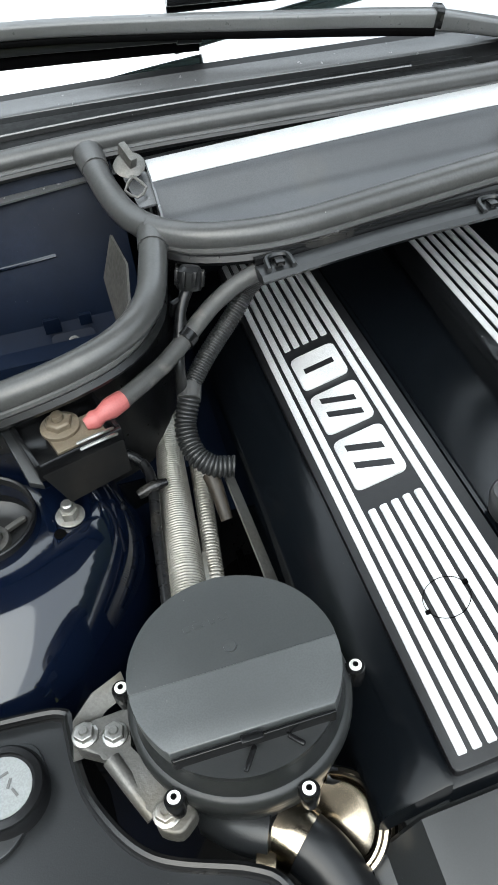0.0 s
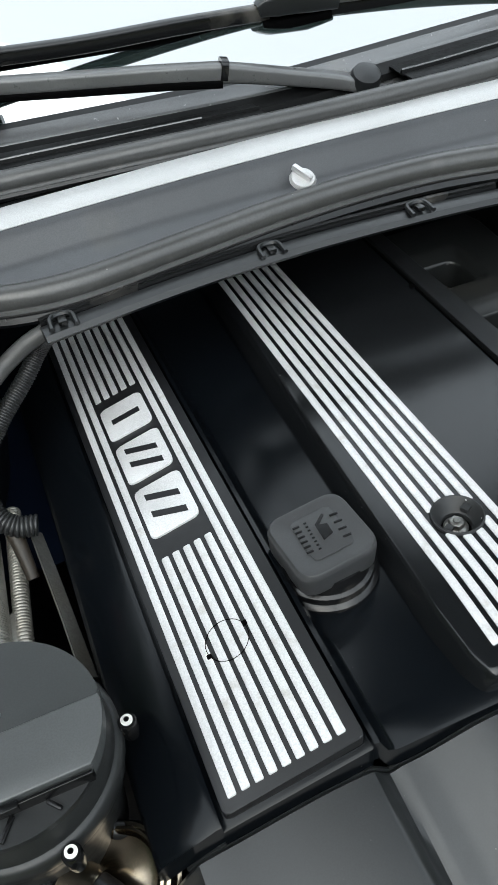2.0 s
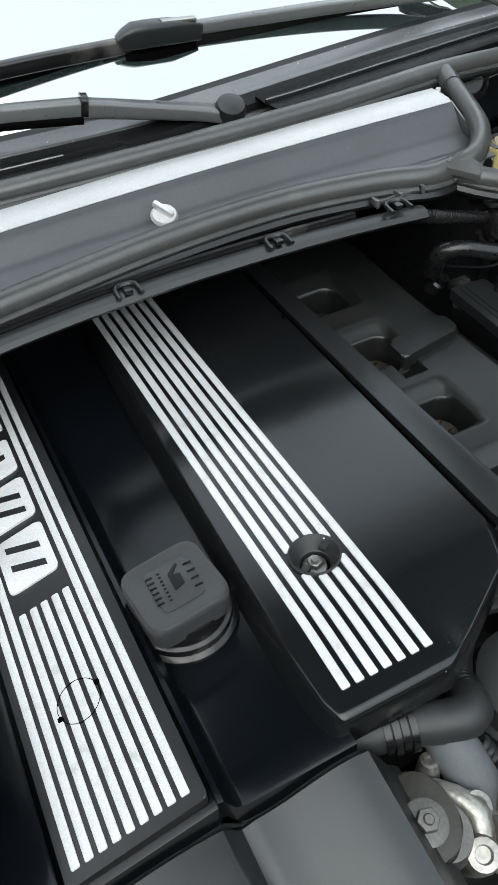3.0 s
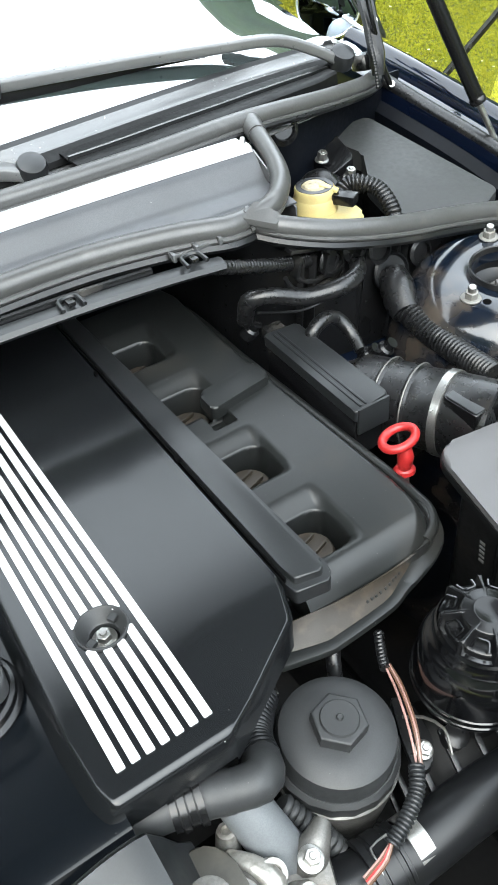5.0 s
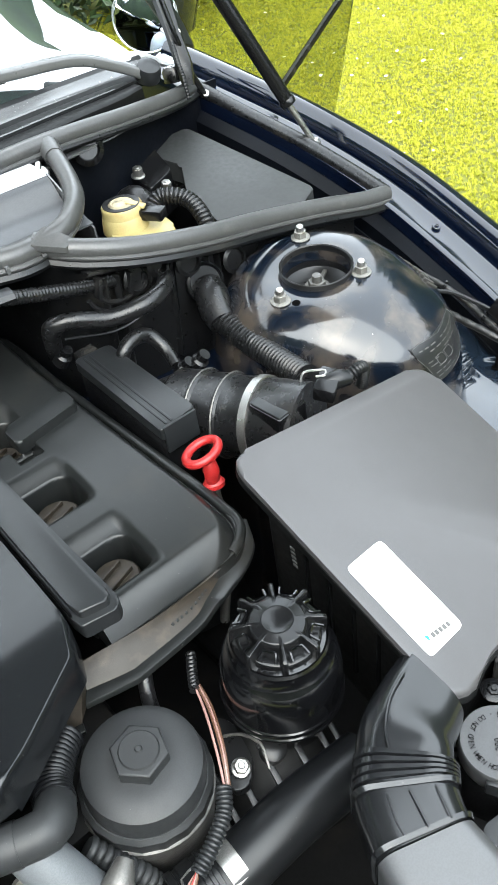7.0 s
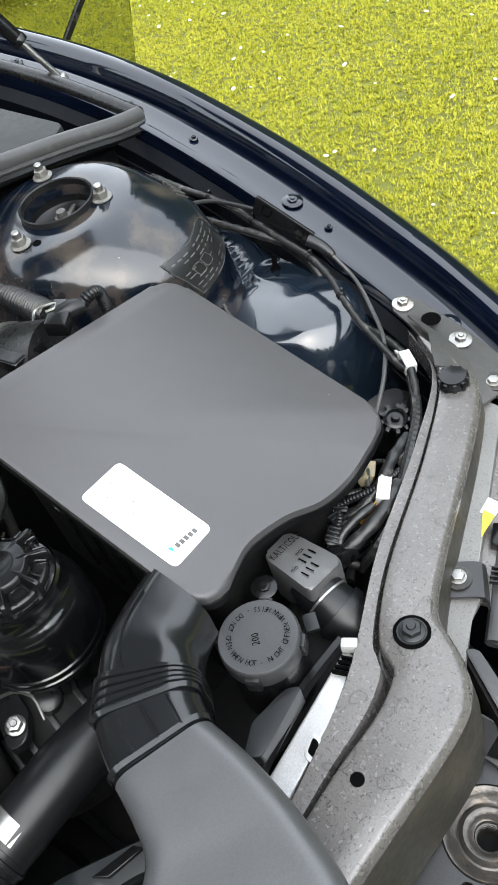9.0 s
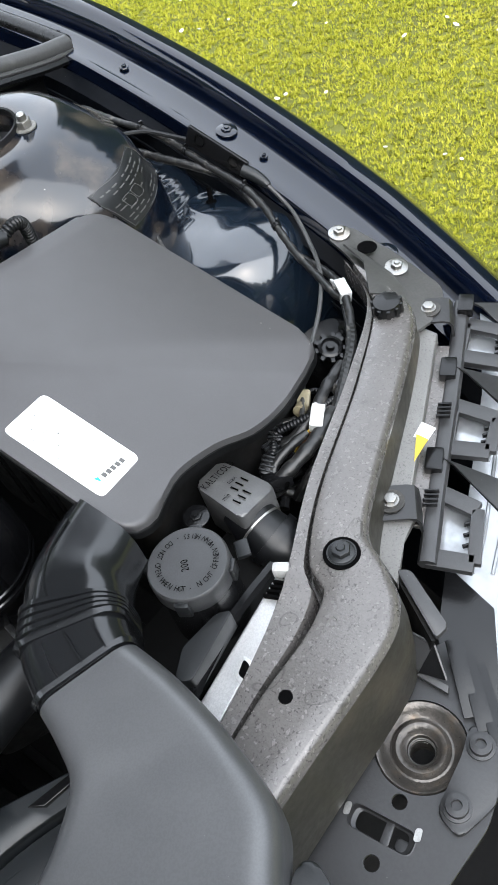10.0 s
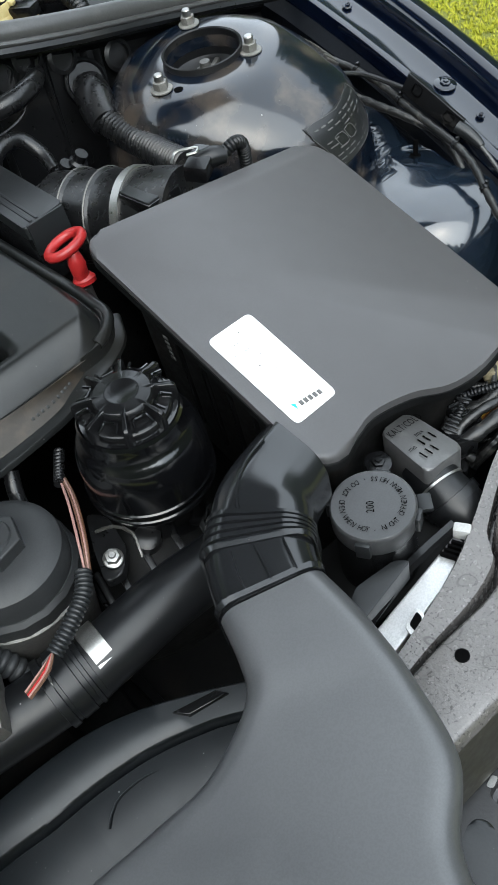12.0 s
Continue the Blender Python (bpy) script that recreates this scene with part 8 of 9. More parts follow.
tagged(part("dust_cap", lathe([(0.035, 0), (0.036, 0.02), (0.032, 0.024), (0, 0.026)], along((0, 0, 0), (-0.1, 0.5, 0.8), (1.02, 0.235, 0.82)), 28), PLASTIC), "round black headlight dust cap", "dust cap")
rng = random.Random(5)
for k in range(7):
    x, y = 0.86 + 0.018 * k, 0.168 + rng.uniform(-0.004, 0.012)
    tagged(part("connector", box((0.016, 0.022, 0.012), pose(x, y, 0.862 + rng.uniform(-0.008, 0.006), rng.uniform(-20, 20), rng.uniform(-20, 20), rng.uniform(0, 90)), 0.002), PLASTIC), "small black wiring connector behind the front panel", "connector", "front connectors")

# ---- bonnet strut and hinge ----
gs = thing("gas_strut", "black gas strut with a bright rod holding the bonnet", "gas strut", (1.212, 0.812, 1.02))
part("rod", tube([(1.213, 0.811, 1.02), (1.187, 0.833, 1.082)], 0.004, 10), STEEL, gs)
part("cylinder", tube([(1.190, 0.831, 1.076), (1.085, 0.915, 1.33), (1.06, 0.935, 1.39)], 0.0095, 12), PLASTIC, gs)
part("end_ring", lathe([(0.0105, 0), (0.011, 0.006), (0.009, 0.009)], along((1.190, 0.831, 1.076), (1.06, 0.935, 1.39)), 16), PLASTIC, gs)
part("ball_joint", lathe([(0.007, -0.004), (0.008, 0.004), (0.005, 0.009)], Matrix.Translation((1.213, 0.811, 1.018)), 14), STEEL, gs)
hg = thing("hinge", "navy painted bonnet hinge with dark linkage", "hinge", (1.15, 1.02, 1.08))
part("arm", tube([(1.118, 0.945, 1.10), (1.122, 0.955, 1.125), (1.13, 0.98, 1.16), (1.15, 1.03, 1.22), (1.14, 1.04, 1.38)], [0.008, 0.012, 0.011, 0.014, 0.02], 8, flat=0.6), DIRTY, hg)
part("link", tube([(1.15, 0.955, 1.075), (1.135, 0.96, 1.11), (1.125, 0.965, 1.15), (1.12, 0.98, 1.2)], 0.004, 8), PLASTIC, hg)
part("cable", tube([(1.105, 0.93, 1.09), (1.108, 0.94, 1.115), (1.118, 0.965, 1.145), (1.145, 1.0, 1.18)], 0.003, 8, rib=0.004), HOSE, hg)
part("plate", slab(rounded([(1.13, 0.98, 1.15), (1.165, 0.985, 1.13), (1.19, 1.05, 1.16), (1.14, 1.06, 1.2)], 0.008), 0.004, 0.001), DIRTY, hg)
for p in ((1.15, 0.955, 1.078), (1.133, 0.975, 1.158), (1.145, 1.005, 1.178)):
    part("rivet", lathe([(0.005, 0), (0.0045, 0.003), (0.0, 0.0035)], along((0, 0, 0), (-0.3, -0.7, 0.6), p), 14), STEEL, hg)
# Pale colour stands for sky reflected in the painted corner by the hinge.
PALE_SHEEN = mat("pale_sky_sheen", (0.5, 0.51, 0.53), 0.35, var=0.08, bump=0.1)
ct2 = thing("hinge_corner", "painted corner beside the windscreen, coloured pale as reflected sky", "corner trim", (1.19, 1.1, 1.05))
part("dome", lathe([(0.0, 0.024), (0.018, 0.022), (0.032, 0.014), (0.042, 0.0), (0.046, -0.02), (0.05, -0.07)], pose(1.205, 1.105, 1.065, 20, -10, 0), 28), PALE_SHEEN, ct2)
part("gutter", tube([(1.06, 1.02, 1.135), (1.10, 1.045, 1.125), (1.135, 1.06, 1.11), (1.165, 1.055, 1.095)], [0.012, 0.016, 0.014, 0.008], 10, flat=0.5), PALE_SHEEN, ct2)
part("cap", lathe([(0.016, -0.01), (0.016, 0.004), (0.012, 0.009), (0.0, 0.010)], pose(1.125, 0.985, 1.108, -10, 0, 0), 24), PLASTIC, ct2, "round black cap")
MIRROR = bpy.data.materials.new("mirror_glass")
MIRROR.use_nodes = True
mb = MIRROR.node_tree.nodes["Principled BSDF"]
mb.inputs["Base Color"].default_value, mb.inputs["Roughness"].default_value, mb.inputs["Metallic"].default_value = (0.62, 0.68, 0.75, 1), 0.04, 1.0
# wing mirror and the open door beyond the fender
wm = thing("wing_mirror", "navy wing mirror with a pale glass and bright lower edge", "wing mirror", (1.27, 1.22, 1.1))
rows = []
for k, (s, z) in enumerate(((0.25, -0.075), (0.8, -0.06), (1.0, -0.02), (1.0, 0.03), (0.85, 0.065), (0.3, 0.08))):
    rows.append([(1.30 + 0.075 * s * math.cos(a) + 0.02 * math.sin(a), 1.25 + 0.05 * s * math.sin(a), 1.13 + z) for a in np.linspace(0, 2 * math.pi, 20, endpoint=False)])
part("shell", loft(rows, closed=True, caps=True), NAVY, wm)
part("glass", lathe([(0.05, 0), (0.05, 0.003), (0.046, 0.005), (0.0, 0.005)], along((0, 0, 0), (-0.6, -0.75, 0.2), (1.235, 1.205, 1.12)), 32), MIRROR, wm, "pale mirror glass")
part("rim", lathe([(0.049, 0.004), (0.0505, 0.0062), (0.052, 0.004)], along((0, 0, 0), (-0.6, -0.75, 0.2), (1.235, 1.205, 1.12)), 40, cap=False), LAMP_GLASS, wm, "pale bright rim")
part("edge", tube([(1.225, 1.10, 1.099), (1.245, 1.17, 1.10), (1.263, 1.247, 1.103)], 0.0035, 8), PALE_SHEEN, wm, "bright lower edge")
part("foot", tube([(1.22, 1.20, 1.03), (1.25, 1.22, 1.06), (1.28, 1.24, 1.08)], [0.02, 0.018, 0.02], 12), NAVY, wm)
TINT = bpy.data.materials.new("tinted_door_glass")
TINT.use_nodes = True
tb = TINT.node_tree.nodes["Principled BSDF"]
tb.inputs["Base Color"].default_value, tb.inputs["Roughness"].default_value = (0.5, 0.52, 0.42, 1), 0.0
tb.inputs["Transmission Weight"].default_value, tb.inputs["IOR"].default_value = 1.0, 1.12
door = thing("car_door", "open navy car door with a tinted window", "car door", (1.5, 1.35, 0.4))
part("panel", slab(rounded([(1.30, 1.33, 0.70), (1.78, 1.33, 0.68), (1.80, 1.33, 0.3), (1.32, 1.33, 0.3)], 0.04), 0.06, 0.01, down=(0, 1, 0)), NAVY, door)
glass = part("window", slab(rounded([(1.31, 1.348, 0.70), (1.752, 1.348, 0.70), (1.80, 1.348, 0.84), (1.88, 1.348, 1.10), (1.60, 1.348, 1.2), (1.40, 1.348, 1.12)], 0.03, 6), 0.004, 0, down=(0, 1, 0)), TINT, door, "tinted window pane")
glass.visible_shadow = False
part("window_rod", beam((1.50, 1.345, 0.785), (1.90, 1.345, 1.055), 0.012, 0.012, 0.003), PLASTIC, door, "black window strip")


# ---- air pump ----
ap = thing("air_pump", "round black plastic secondary air pump with a stepped lid", "air pump", (0.116, 0.38, 0.93))
am = pose(0.1155, 0.3795, 0, 0, 0, 1)
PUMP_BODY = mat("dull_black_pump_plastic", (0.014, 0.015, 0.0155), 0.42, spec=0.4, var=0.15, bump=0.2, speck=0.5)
part("body", lathe([(0.05, 0.93), (0.056, 0.995), (0.0615, 1.004), (0.0615, 1.009), (0.0595, 1.0095), (0.0595, 1.013), (0.0635, 1.0135), (0.0645, 1.018), (0.0645, 1.026), (0.0625, 1.0285), (0.0605, 1.029), (0.0595, 1.040), (0.058, 1.045)], am, 64), PUMP_BODY, ap)
R = 0.0595


def arc(a0, a1, r, n=24):
    return [(r * math.cos(radians(a)), r * math.sin(radians(a))) for a in np.linspace(a0, a1, n)]


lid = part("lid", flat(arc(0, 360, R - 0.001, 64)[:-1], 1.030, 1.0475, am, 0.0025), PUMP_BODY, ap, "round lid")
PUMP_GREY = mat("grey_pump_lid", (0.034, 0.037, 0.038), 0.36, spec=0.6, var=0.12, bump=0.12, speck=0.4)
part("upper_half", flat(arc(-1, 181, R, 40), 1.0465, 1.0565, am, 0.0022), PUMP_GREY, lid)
for k, (u, w) in enumerate(((-0.016, 0.004), (-0.009, 0.006), (-0.001, 0.003), (0.006, 0.005))):
    part("embossed_mark", box((w, 0.004, 0.0005), am @ pose(u - 0.004, 0.03 + 0.0006 * k, 1.0566, 0, 0, 8), 0.0002), PUMP_GREY, lid)
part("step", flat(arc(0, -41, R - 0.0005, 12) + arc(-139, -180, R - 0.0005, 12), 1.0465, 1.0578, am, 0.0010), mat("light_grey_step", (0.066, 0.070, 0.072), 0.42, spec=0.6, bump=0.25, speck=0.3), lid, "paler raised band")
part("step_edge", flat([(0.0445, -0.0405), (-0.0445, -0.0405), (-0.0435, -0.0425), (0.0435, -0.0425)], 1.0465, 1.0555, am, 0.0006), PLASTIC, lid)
for a in (-100, -65):
    part("web", beam(am @ Vector((0.03 * math.cos(radians(a)) + 0.004, -0.043, 1.048)), am @ Vector((0.056 * math.cos(radians(a)), 0.056 * math.sin(radians(a)), 1.048)), 0.003, 0.003), PLASTIC, lid)
part("pip", lathe([(0.004, 1.0555), (0.0038, 1.0572), (0.002, 1.0575), (0.0, 1.0565)], am @ pose(0.001, 0.012, 0), 18), PUMP_GREY, lid)
for k in range(7):
    part("embossed_bar", box((0.0016, 0.0042, 0.0008), am @ pose(-0.015 + 0.0042 * k, 0.038 + 0.0006 * k, 1.0557, 0, 0, 5), 0.0002), PLASTIC, lid)
part("latch", box((0.012, 0.005, 0.005), am @ pose(-0.002, -0.0425, 1.0555), 0.001), PLASTIC, lid)
for a in (161, -135, -73, -6):
    m = am @ pose(0.0685 * math.cos(radians(a)), 0.0685 * math.sin(radians(a)), 0)
    ear = part("ear", join(lathe([(0.0045, 1.012), (0.0056, 1.019), (0.0058, 1.028), (0.005, 1.0295)], m, 18), box((0.012, 0.009, 0.012), m @ pose(-0.005 * math.cos(radians(a)), -0.005 * math.sin(radians(a)), 1.0215, 0, 0, a), 0.002)), PLASTIC, ap, "screw ear")
    part("screw", join(lathe([(0.0036, 1.0292), (0.0037, 1.0304), (0.0022, 1.0307)], m, 18)), WHITE, ear, "white screw head")
    part("screw_socket", lathe([(0.0, 1.0310), (0.0017, 1.0310), (0.0017, 1.0312)], m, 12), INK_AND_SHADE, ear)
bk = thing("pump_bracket", "dull cast metal bracket holding the air pump", "bracket", (0.045, 0.37, 0.99))
pts = [(0.014, 0.398), (0.026, 0.402), (0.05, 0.405), (0.052, 0.392), (0.044, 0.380), (0.07, 0.345), (0.078, 0.332), (0.066, 0.322), (0.054, 0.328), (0.052, 0.342), (0.032, 0.378), (0.015, 0.388)]
part("casting", slab(rounded([(x, y, 1.0) for x, y in pts], 0.004, 3), 0.012, 0.002), CAST, bk)
for x, y in ((0.022, 0.394), (0.0395, 0.389), (0.0605, 0.335)):
    bolt(bk, "bolt", (x, y, 1.0), (0, 0, 1), 0.011, 0.006, 0.008, STEEL)
part("sheet_arm", loft([[(0.012, 0.385, 0.99), (0.016, 0.405, 1.0), (0.03, 0.415, 1.008), (0.05, 0.422, 1.012)], [(0.02, 0.388, 0.985), (0.024, 0.40, 0.99), (0.036, 0.407, 0.998), (0.052, 0.412, 1.003)]], thick=0.0015), CAST, bk, "thin sheet metal arm")
part("pipe", tube([(0.035, 0.375, 1.0), (0.045, 0.355, 0.995), (0.053, 0.34, 0.99)], 0.0055, 10), CAST, bk)
av = thing("air_valve", "brassy round air valve with a clamped black hose", "air valve", (0.145, 0.31, 0.92))
vm = along((0, 0, 0), (-0.42, -0.2, 0.88), (0.150, 0.317, 0.962))
part("can", lathe([(0.02, -0.05), (0.024, -0.028), (0.031, -0.026), (0.031, -0.020), (0.029, -0.0185), (0.0285, -0.013), (0.031, -0.012), (0.0315, -0.005), (0.0295, -0.004), (0.029, -0.001), (0.0275, 0.0), (0.0245, -0.002), (0.0235, -0.005), (0.018, -0.006), (0.006, -0.0045), (0.0, -0.0045)], vm, 48), POLISHED, av, "shiny brassy can")
part("hose", tube([(0.102, 0.334, 0.957), (0.121, 0.3225, 0.962), (0.136, 0.306, 0.960), (0.146, 0.286, 0.952), (0.150, 0.26, 0.94)], [0.016, 0.0178, 0.018, 0.018, 0.018], 18), HOSE, av)
part("clamp", tube([(0.1205, 0.3230, 0.9620), (0.1262, 0.3175, 0.9625), (0.1315, 0.3118, 0.9617)], 0.0196, 32, 0.003), POLISHED, av, "brassy hose clamp")
part("clamp_screw", join(box((0.012, 0.010, 0.010), pose(0.107, 0.306, 0.968, 0, 0, -20), 0.002), lathe([(0.0055, 0), (0.0055, 0.006), (0.0, 0.007)], along((0, 0, 0), (-0.4, -0.8, 0.5), (0.104, 0.301, 0.968)), 12)), BRASS, av)
part("outlet", tube([(0.085, 0.345, 0.96), (0.10, 0.33, 0.965), (0.115, 0.322, 0.966)], [0.015, 0.016, 0.017], 14), PLASTIC_GREY, av)
part("thin_hose", tube([(0.155, 0.345, 0.965), (0.172, 0.337, 0.96), (0.18, 0.32, 0.95), (0.182, 0.30, 0.94)], 0.006, 10), HOSE, av)

# ---- washer tank ----
wt = thing("washer_tank", "black plastic tank cover with a round cap bearing a pale sticker", "washer tank", (-0.05, 0.36, 0.9))
path = [(-0.06, 0.428), (0.0, 0.424), (0.0085, 0.415), (0.010, 0.395), (0.018, 0.36), (0.045, 0.322), (0.095, 0.301), (0.112, 0.288), (0.12, 0.26)]
pl3, _ = smooth_line([(x, y, 0.98) for x, y in path], 0.008)
top = [Vector((p.x, p.y, 0.979)) for p in pl3] + [Vector((-0.15, 0.24, 0.979)), Vector((-0.16, 0.42, 0.979))]
part("cover", slab(top, 0.006, 0.002), PLASTIC_GREY, wt)
part("rim", tube([p + Vector((0.002, 0.0, 0.003)) for p in pl3], 0.0032, 8, 0.01, flat=1.2), PLASTIC, wt)
part("skirt", loft([[p for p in pl3], [p + Vector((0.004, 0.004, -0.12)) for p in pl3]], thick=0.003), PLASTIC, wt)
part("cap", lathe([(0.0265, 0.98), (0.027, 0.99), (0.0245, 0.9935), (0.0205, 0.994), (0.020, 0.992), (0.0, 0.992)], Matrix.Translation((-0.031, 0.381, 0)), 40), PLASTIC, wt, "round screw cap")
part("cap_sticker", lathe([(0.0185, 0.9918), (0.0185, 0.9926), (0.0, 0.9926)], Matrix.Translation((-0.031, 0.381, 0)), 32), mat("greyed_sticker", (0.2, 0.21, 0.21), 0.45, bump=0.2, stain=(0.15, 0.15, 0.14), stain_amount=0.3, stain_scale=60), wt, "pale round pictogram sticker")
for k in range(3):
    part("print_bar", box((0.006, 0.0016, 0.0004), pose(-0.029 + 0.003 * k, 0.388 - 0.006 * k, 0.9929, 0, 0, 20 + 50 * k), 0), PALE_INK, wt)
part("cap_base", slab(rounded([(-0.1, 0.412, 0.983), (-0.01, 0.41, 0.983), (-0.005, 0.38, 0.983), (-0.03, 0.345, 0.983), (-0.1, 0.335, 0.983)], 0.012), 0.004, 0.001), PLASTIC_GREY, wt)

# ---- jump-start terminal ----
CONTACT = mat("dusty_brass", (0.17, 0.14, 0.10), 0.45, 0.35, var=0.3, scale=120, bump=0.5, stain=(0.12, 0.09, 0.06), stain_amount=0.4, stain_scale=80)
jt = thing("terminal_box", "open black terminal box with a dirty brass bolt", "terminal box", (0.04, 0.6, 1.03))
jm = pose(0.0445, 0.600, 1.05, 0, 0, 18) @ Matrix.Scale(0.88, 4)
part("tray", join(box((0.074, 0.068, 0.004), jm, 0.001), box((0.074, 0.004, 0.02), jm @ pose(0, 0.032, 0.008), 0.001), box((0.074, 0.004, 0.014), jm @ pose(0, -0.032, 0.006), 0.001), box((0.004, 0.068, 0.018), jm @ pose(-0.036, 0, 0.007), 0.001), box((0.004, 0.06, 0.012), jm @ pose(0.036, 0, 0.005), 0.001)), PLASTIC, jt)
part("front_skirt", slab([jm @ Vector(v) for v in ((-0.036, -0.034, 0.004), (0.036, -0.034, 0.002), (0.034, -0.04, -0.03), (-0.022, -0.042, -0.03))], 0.004, 0.001, down=(0, 0.9, 0.3)), DARK, jt)
part("side_arm", slab([jm @ Vector(v) for v in ((-0.045, 0.03, 0.008), (-0.034, 0.03, 0.008), (-0.036, -0.03, -0.01), (-0.045, -0.02, -0.01))], 0.004, 0.001), PLASTIC_GREY, jt)
part("contact", box((0.044, 0.030, 0.006), jm @ pose(0.006, -0.008, 0.005), 0.002), CONTACT, jt, "dirty brass contact plate")
part("bolt", join(lathe([(0.0165, 0.008), (0.0165, 0.011), (0.0145, 0.012)], jm @ pose(-0.002, 0.004, 0), 28), flat(hexagon(0.020), 0.012, 0.018, jm @ pose(-0.002, 0.004, 0), 0.003), lathe([(0.0055, 0.019), (0.005, 0.023), (0, 0.023)], jm @ pose(-0.002, 0.004, 0), 16)), CONTACT, jt, "large dirty brass nut")
for y in (-0.026, -0.034, 0.03):
    part("wire_clip", tube([jm @ Vector((0.0, y, 0.012)), jm @ Vector((0.02, y - 0.004, 0.015)), jm @ Vector((0.032, y, 0.010))], 0.0013, 6), STEEL, jt)
pc = thing("battery_cable", "thick black battery cable with a faded red boot", "cable", (0.1, 0.66, 1.03))
part("boot", tube([(0.060, 0.595, 1.061), (0.067, 0.597, 1.062), (0.072, 0.599, 1.063), (0.080, 0.603, 1.064), (0.090, 0.609, 1.064)], [0.0045, 0.0075, 0.006, 0.0085, 0.0078], 12), RED_FADED, pc, "faded red rubber boot")
part("cable", tube([(0.086, 0.606, 1.064), (0.107, 0.622, 1.064), (0.128, 0.64, 1.064), (0.15, 0.66, 1.068), (0.175, 0.678, 1.078), (0.20, 0.684, 1.09), (0.22, 0.684, 1.097)], 0.0072, 12), mat("dusty_grey_cable", (0.045, 0.045, 0.044), 0.5, bump=0.4, stain=DUSTY, stain_amount=0.2, stain_scale=60), pc)
part("cable_tie", tube([(0.146, 0.657, 1.067), (0.152, 0.662, 1.069)], 0.009, 12), PLASTIC, pc)
CONDUIT = mat("grey_conduit", (0.015, 0.0155, 0.016), 0.4, spec=0.6, bump=0.2, speck=0.3)
ch = thing("conduit", "corrugated black wiring conduit bending down beside the engine", "conduit", (0.15, 0.6, 1.0))
part("sleeve", tube([(0.222, 0.684, 1.096), (0.209, 0.690, 1.080), (0.190, 0.680, 1.062), (0.164, 0.662, 1.045), (0.144, 0.645, 1.03)], 0.0078, 12, 0.0008, rib=0.0023, depth=0.12), CONDUIT, ch)
part("collar", tube([(0.1435, 0.647, 1.030), (0.140, 0.635, 1.025)], 0.0098, 14), RUBBER, ch)
part("bellows", tube([(0.141, 0.637, 1.026), (0.1325, 0.622, 1.01), (0.134, 0.604, 0.998), (0.145, 0.592, 0.991), (0.162, 0.588, 0.988)], 0.0092, 14, 0.0010, rib=0.0033, depth=0.17), CONDUIT, ch, "grey ribbed bellows")
part("plug", tube([(0.1425, 0.592, 0.982), (0.144, 0.582, 0.976), (0.146, 0.56, 0.96)], [0.007, 0.0062, 0.005], 10), DIRTY_BROWN, ch)
ft = thing("fuel_fitting", "grey metal fitting with a dusty cap on a bent pipe", "fitting", (0.158, 0.68, 1.05))
part("cap", lathe([(0.0095, 0), (0.0105, 0.004), (0.0105, 0.014), (0.007, 0.018), (0, 0.019)], along((0, 0, 0), (0.25, 0.35, 0.9), (0.160, 0.683, 1.095)), 14), DIRTY, ft, "knurled dusty cap")
for k in range(8):
    a = k * math.pi / 4
    part("knurl", box((0.003, 0.003, 0.012), along((0, 0, 0), (0.25, 0.35, 0.9), (0.160, 0.683, 1.095)) @ pose(0.0108 * math.cos(a), 0.0108 * math.sin(a), 0.009), 0.0008), DIRTY, ft)
part("pipe", tube([(0.160, 0.683, 1.097), (0.150, 0.673, 1.085), (0.140, 0.65, 1.06), (0.136, 0.64, 1.03), (0.13, 0.64, 0.98)], 0.0045, 10), DIRTY, ft)
part("bracket", box((0.018, 0.004, 0.016), pose(0.150, 0.68, 1.085, 20, 0, 30), 0.001), DIRTY, ft)
ht = thing("heater_pipe", "silver foil-wrapped pipe running beside the engine", "pipe", (0.11, 0.62, 0.9))
part("sleeve", tube([(0.129, 0.76, 0.955), (0.122, 0.70, 0.955), (0.116, 0.65, 0.952), (0.111, 0.60, 0.95), (0.104, 0.53, 0.948), (0.10, 0.48, 0.945)], [0.009, 0.0105, 0.0120, 0.0135, 0.0150, 0.0150], 16, 0.0011, rib=0.0024, depth=0.06), FOIL, ht)
part("second_pipe", tube([(0.14, 0.66, 0.94), (0.134, 0.6, 0.94), (0.126, 0.53, 0.938), (0.12, 0.48, 0.935)], 0.0078, 12, 0.0011, rib=0.0030, depth=0.08), FOIL, ht)
part("heat_shield", loft([[(0.1535, 0.60, 0.975), (0.156, 0.56, 0.970), (0.159, 0.51, 0.965), (0.161, 0.46, 0.96)], [(0.162, 0.60, 0.965), (0.165, 0.56, 0.96), (0.168, 0.51, 0.955), (0.171, 0.46, 0.95)]], thick=0.0015), CAST, ht)
part("insulation_flap", slab(rounded([(0.096, 0.53, 0.945), (0.125, 0.55, 0.945), (0.128, 0.49, 0.943), (0.098, 0.485, 0.943)], 0.004), 0.004, 0.001), FOIL, ht)
tagged(part("valve_stem", join(tube([(0.083, 0.60, 0.97), (0.095, 0.603, 0.972), (0.108, 0.605, 0.972)], [0.004, 0.0055, 0.003], 10), lathe([(0.006, 0), (0.006, 0.003)], along((0, 0, 0), (1, 0.1, 0), (0.096, 0.603, 0.972)), 12)), PLASTIC), "small black plastic valve beside the tower", "valve")
hose("thin_hose", [(0.07, 0.64, 0.99), (0.095, 0.62, 0.975), (0.09, 0.56, 0.96), (0.085, 0.5, 0.95)], 0.0045, "thin black hose beside the tower")
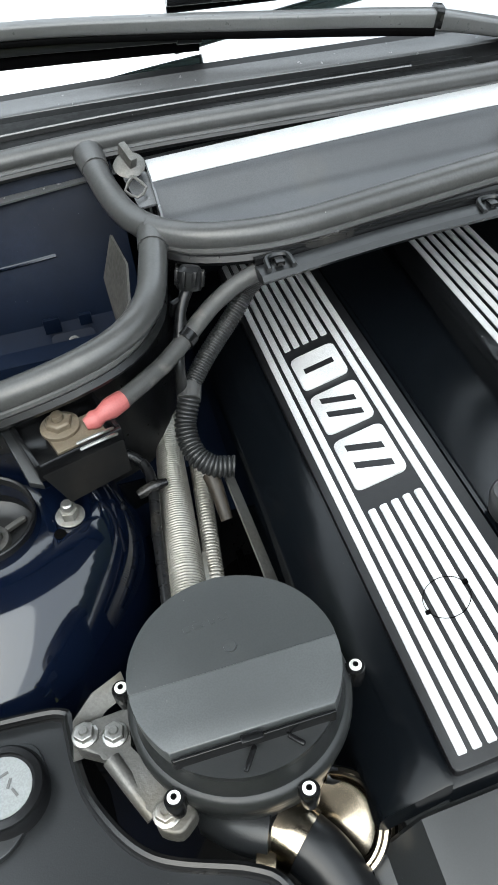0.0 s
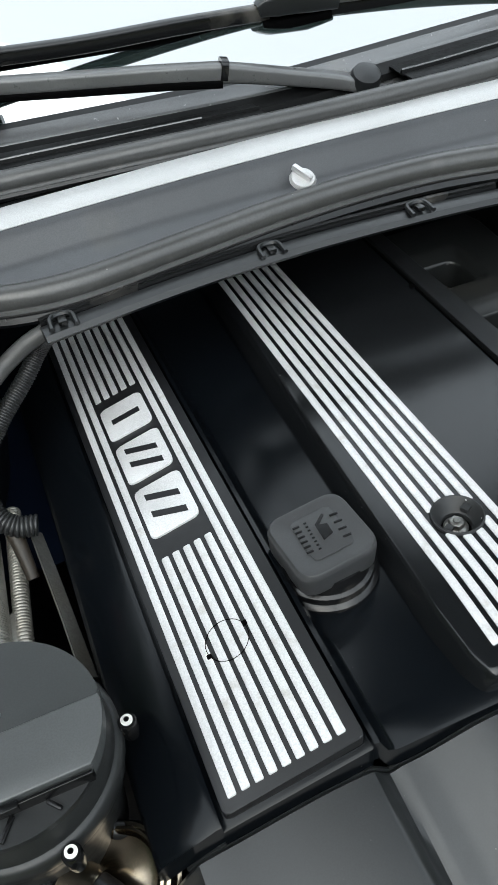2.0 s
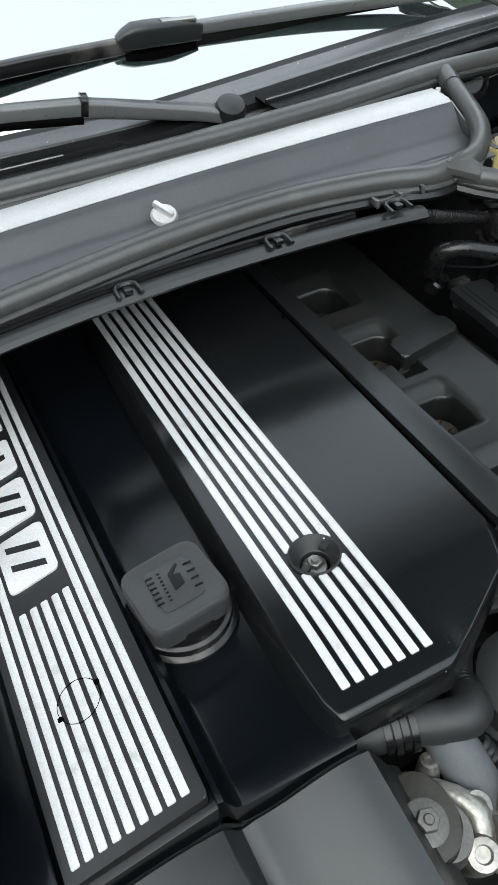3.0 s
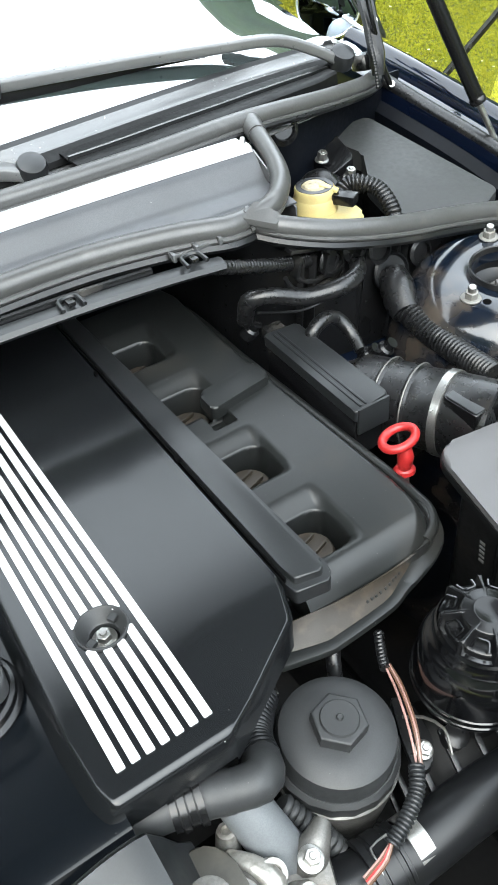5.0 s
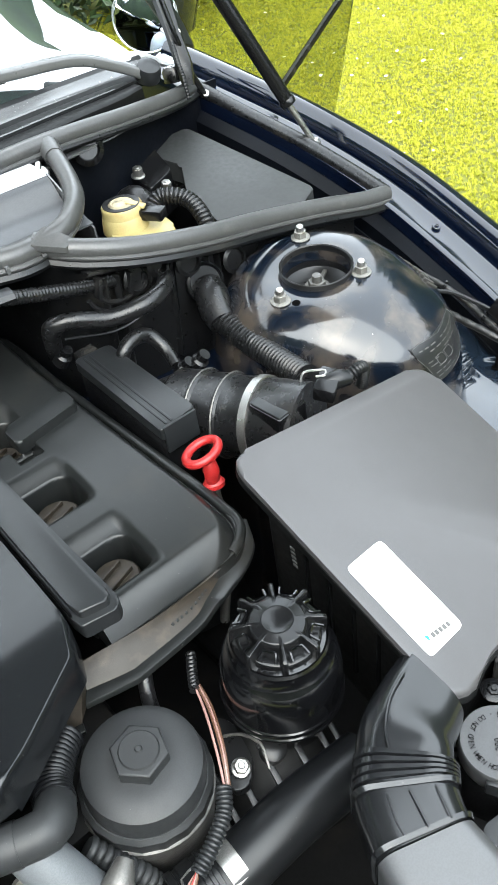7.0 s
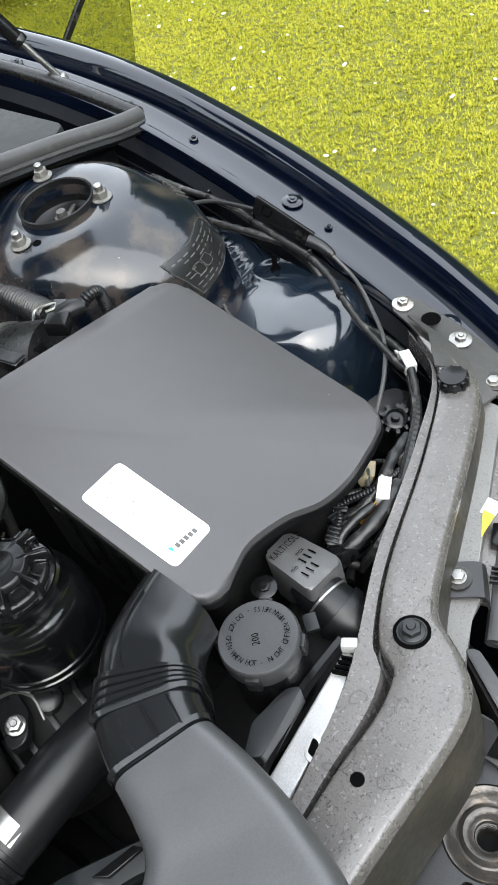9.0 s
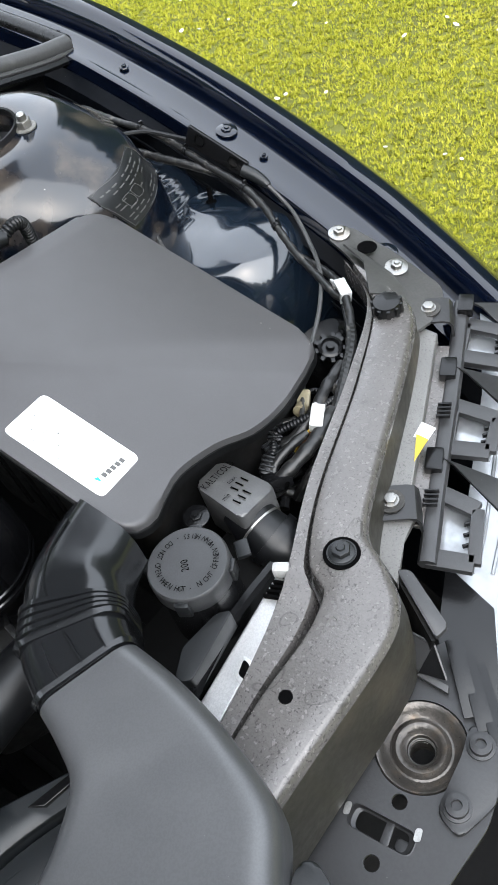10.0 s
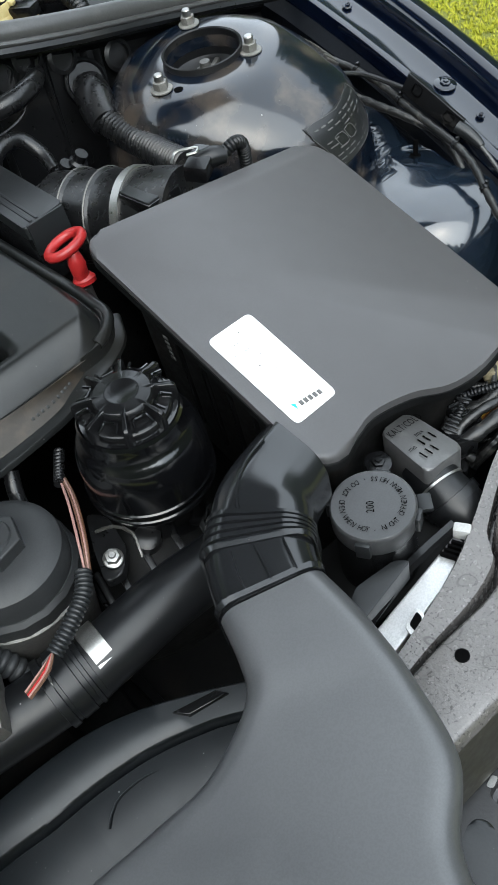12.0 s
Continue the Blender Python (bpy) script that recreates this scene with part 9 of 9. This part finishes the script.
# the dusty edge of the left well and its blower housing
TORN = mat("dusty_torn_trim", (0.06, 0.056, 0.05), 0.6, var=0.5, scale=60, bump=0.6, bscale=200, stain=(0.02, 0.019, 0.018), stain_amount=0.5, stain_scale=35)
lw = thing("well_trim", "dusty torn black trim at the edge of the empty well", "trim", (0.11, 0.72, 1.0))
part("trim", loft([[(0.112, 0.78, 1.10), (0.118, 0.73, 1.10), (0.112, 0.68, 1.098), (0.095, 0.645, 1.094)], [(0.098, 0.78, 1.06), (0.104, 0.73, 1.06), (0.10, 0.69, 1.055), (0.085, 0.655, 1.05)], [(0.10, 0.77, 1.0), (0.105, 0.73, 1.0), (0.10, 0.69, 1.0), (0.08, 0.66, 1.0)]], thick=0.002), TORN, lw)
part("clip", join(box((0.02, 0.012, 0.006), pose(0.05, 0.655, 1.07, 20, 0, 15), 0.001), lathe([(0.004, 0), (0.004, 0.006)], pose(0.05, 0.652, 1.072), 12)), PLASTIC, lw)
wp = thing("well_panel", "dark navy pressed panel inside the empty well", "body panel", (0.0, 0.8, 1.0))
part("panel", loft([[(x, 0.885, 1.115) for x in np.linspace(-0.15, 0.13, 10)], [(x, 0.872, 1.09 - 0.004 * math.sin(x * 40)) for x in np.linspace(-0.15, 0.13, 10)], [(x, 0.86, 1.075) for x in np.linspace(-0.15, 0.13, 10)], [(x, 0.83, 0.99) for x in np.linspace(-0.15, 0.13, 10)], [(x, 0.77, 0.955) for x in np.linspace(-0.15, 0.13, 10)], [(x, 0.64, 0.945) for x in np.linspace(-0.15, 0.13, 10)]], thick=0.002), NAVY_MATT, wp)
# A thin added ridge draws the highlight along the panel's crease.
tagged(part("crease_highlight", tube([(-0.15, 0.845, 1.047), (0.0, 0.848, 1.049), (0.06, 0.85, 1.051)], 0.0022, 8), NAVY), "thin navy ridge standing for the lit crease in the empty well", "pipe")

part("clip_plate", box((0.026, 0.02, 0.003), pose(0.06, 0.69, 1.0, 60, 0, 10), 0.001), PLASTIC, wp, "small black clip")
part("crossmember", loft([[(x, 0.79 + d, 0.975 + z) for x in np.linspace(-0.15, 0.12, 8)] for d, z in ((-0.012, 0), (-0.01, 0.012), (0.01, 0.014), (0.014, 0))], thick=0.0015), NAVY_MATT, wp)
wb = part("bracket", join(slab(rounded([(0.036, 0.812, 0.990), (0.078, 0.812, 0.990), (0.078, 0.800, 0.972), (0.036, 0.800, 0.972)], 0.004), 0.003, 0.0008), box((0.016, 0.004, 0.016), (0.04, 0.816, 0.998), 0.001), box((0.012, 0.004, 0.012), (0.072, 0.816, 0.998), 0.001)), NAVY_MATT, wp, "small welded bracket")
part("bracket_hole", lathe([(0.0045, 0), (0.006, 0.0008), (0.0045, 0.0012), (0.0, 0.0004)], along((0, 0, 0), (0, -0.83, 0.55), (0.057, 0.8045, 0.9825)), 18), PLASTIC, wb)
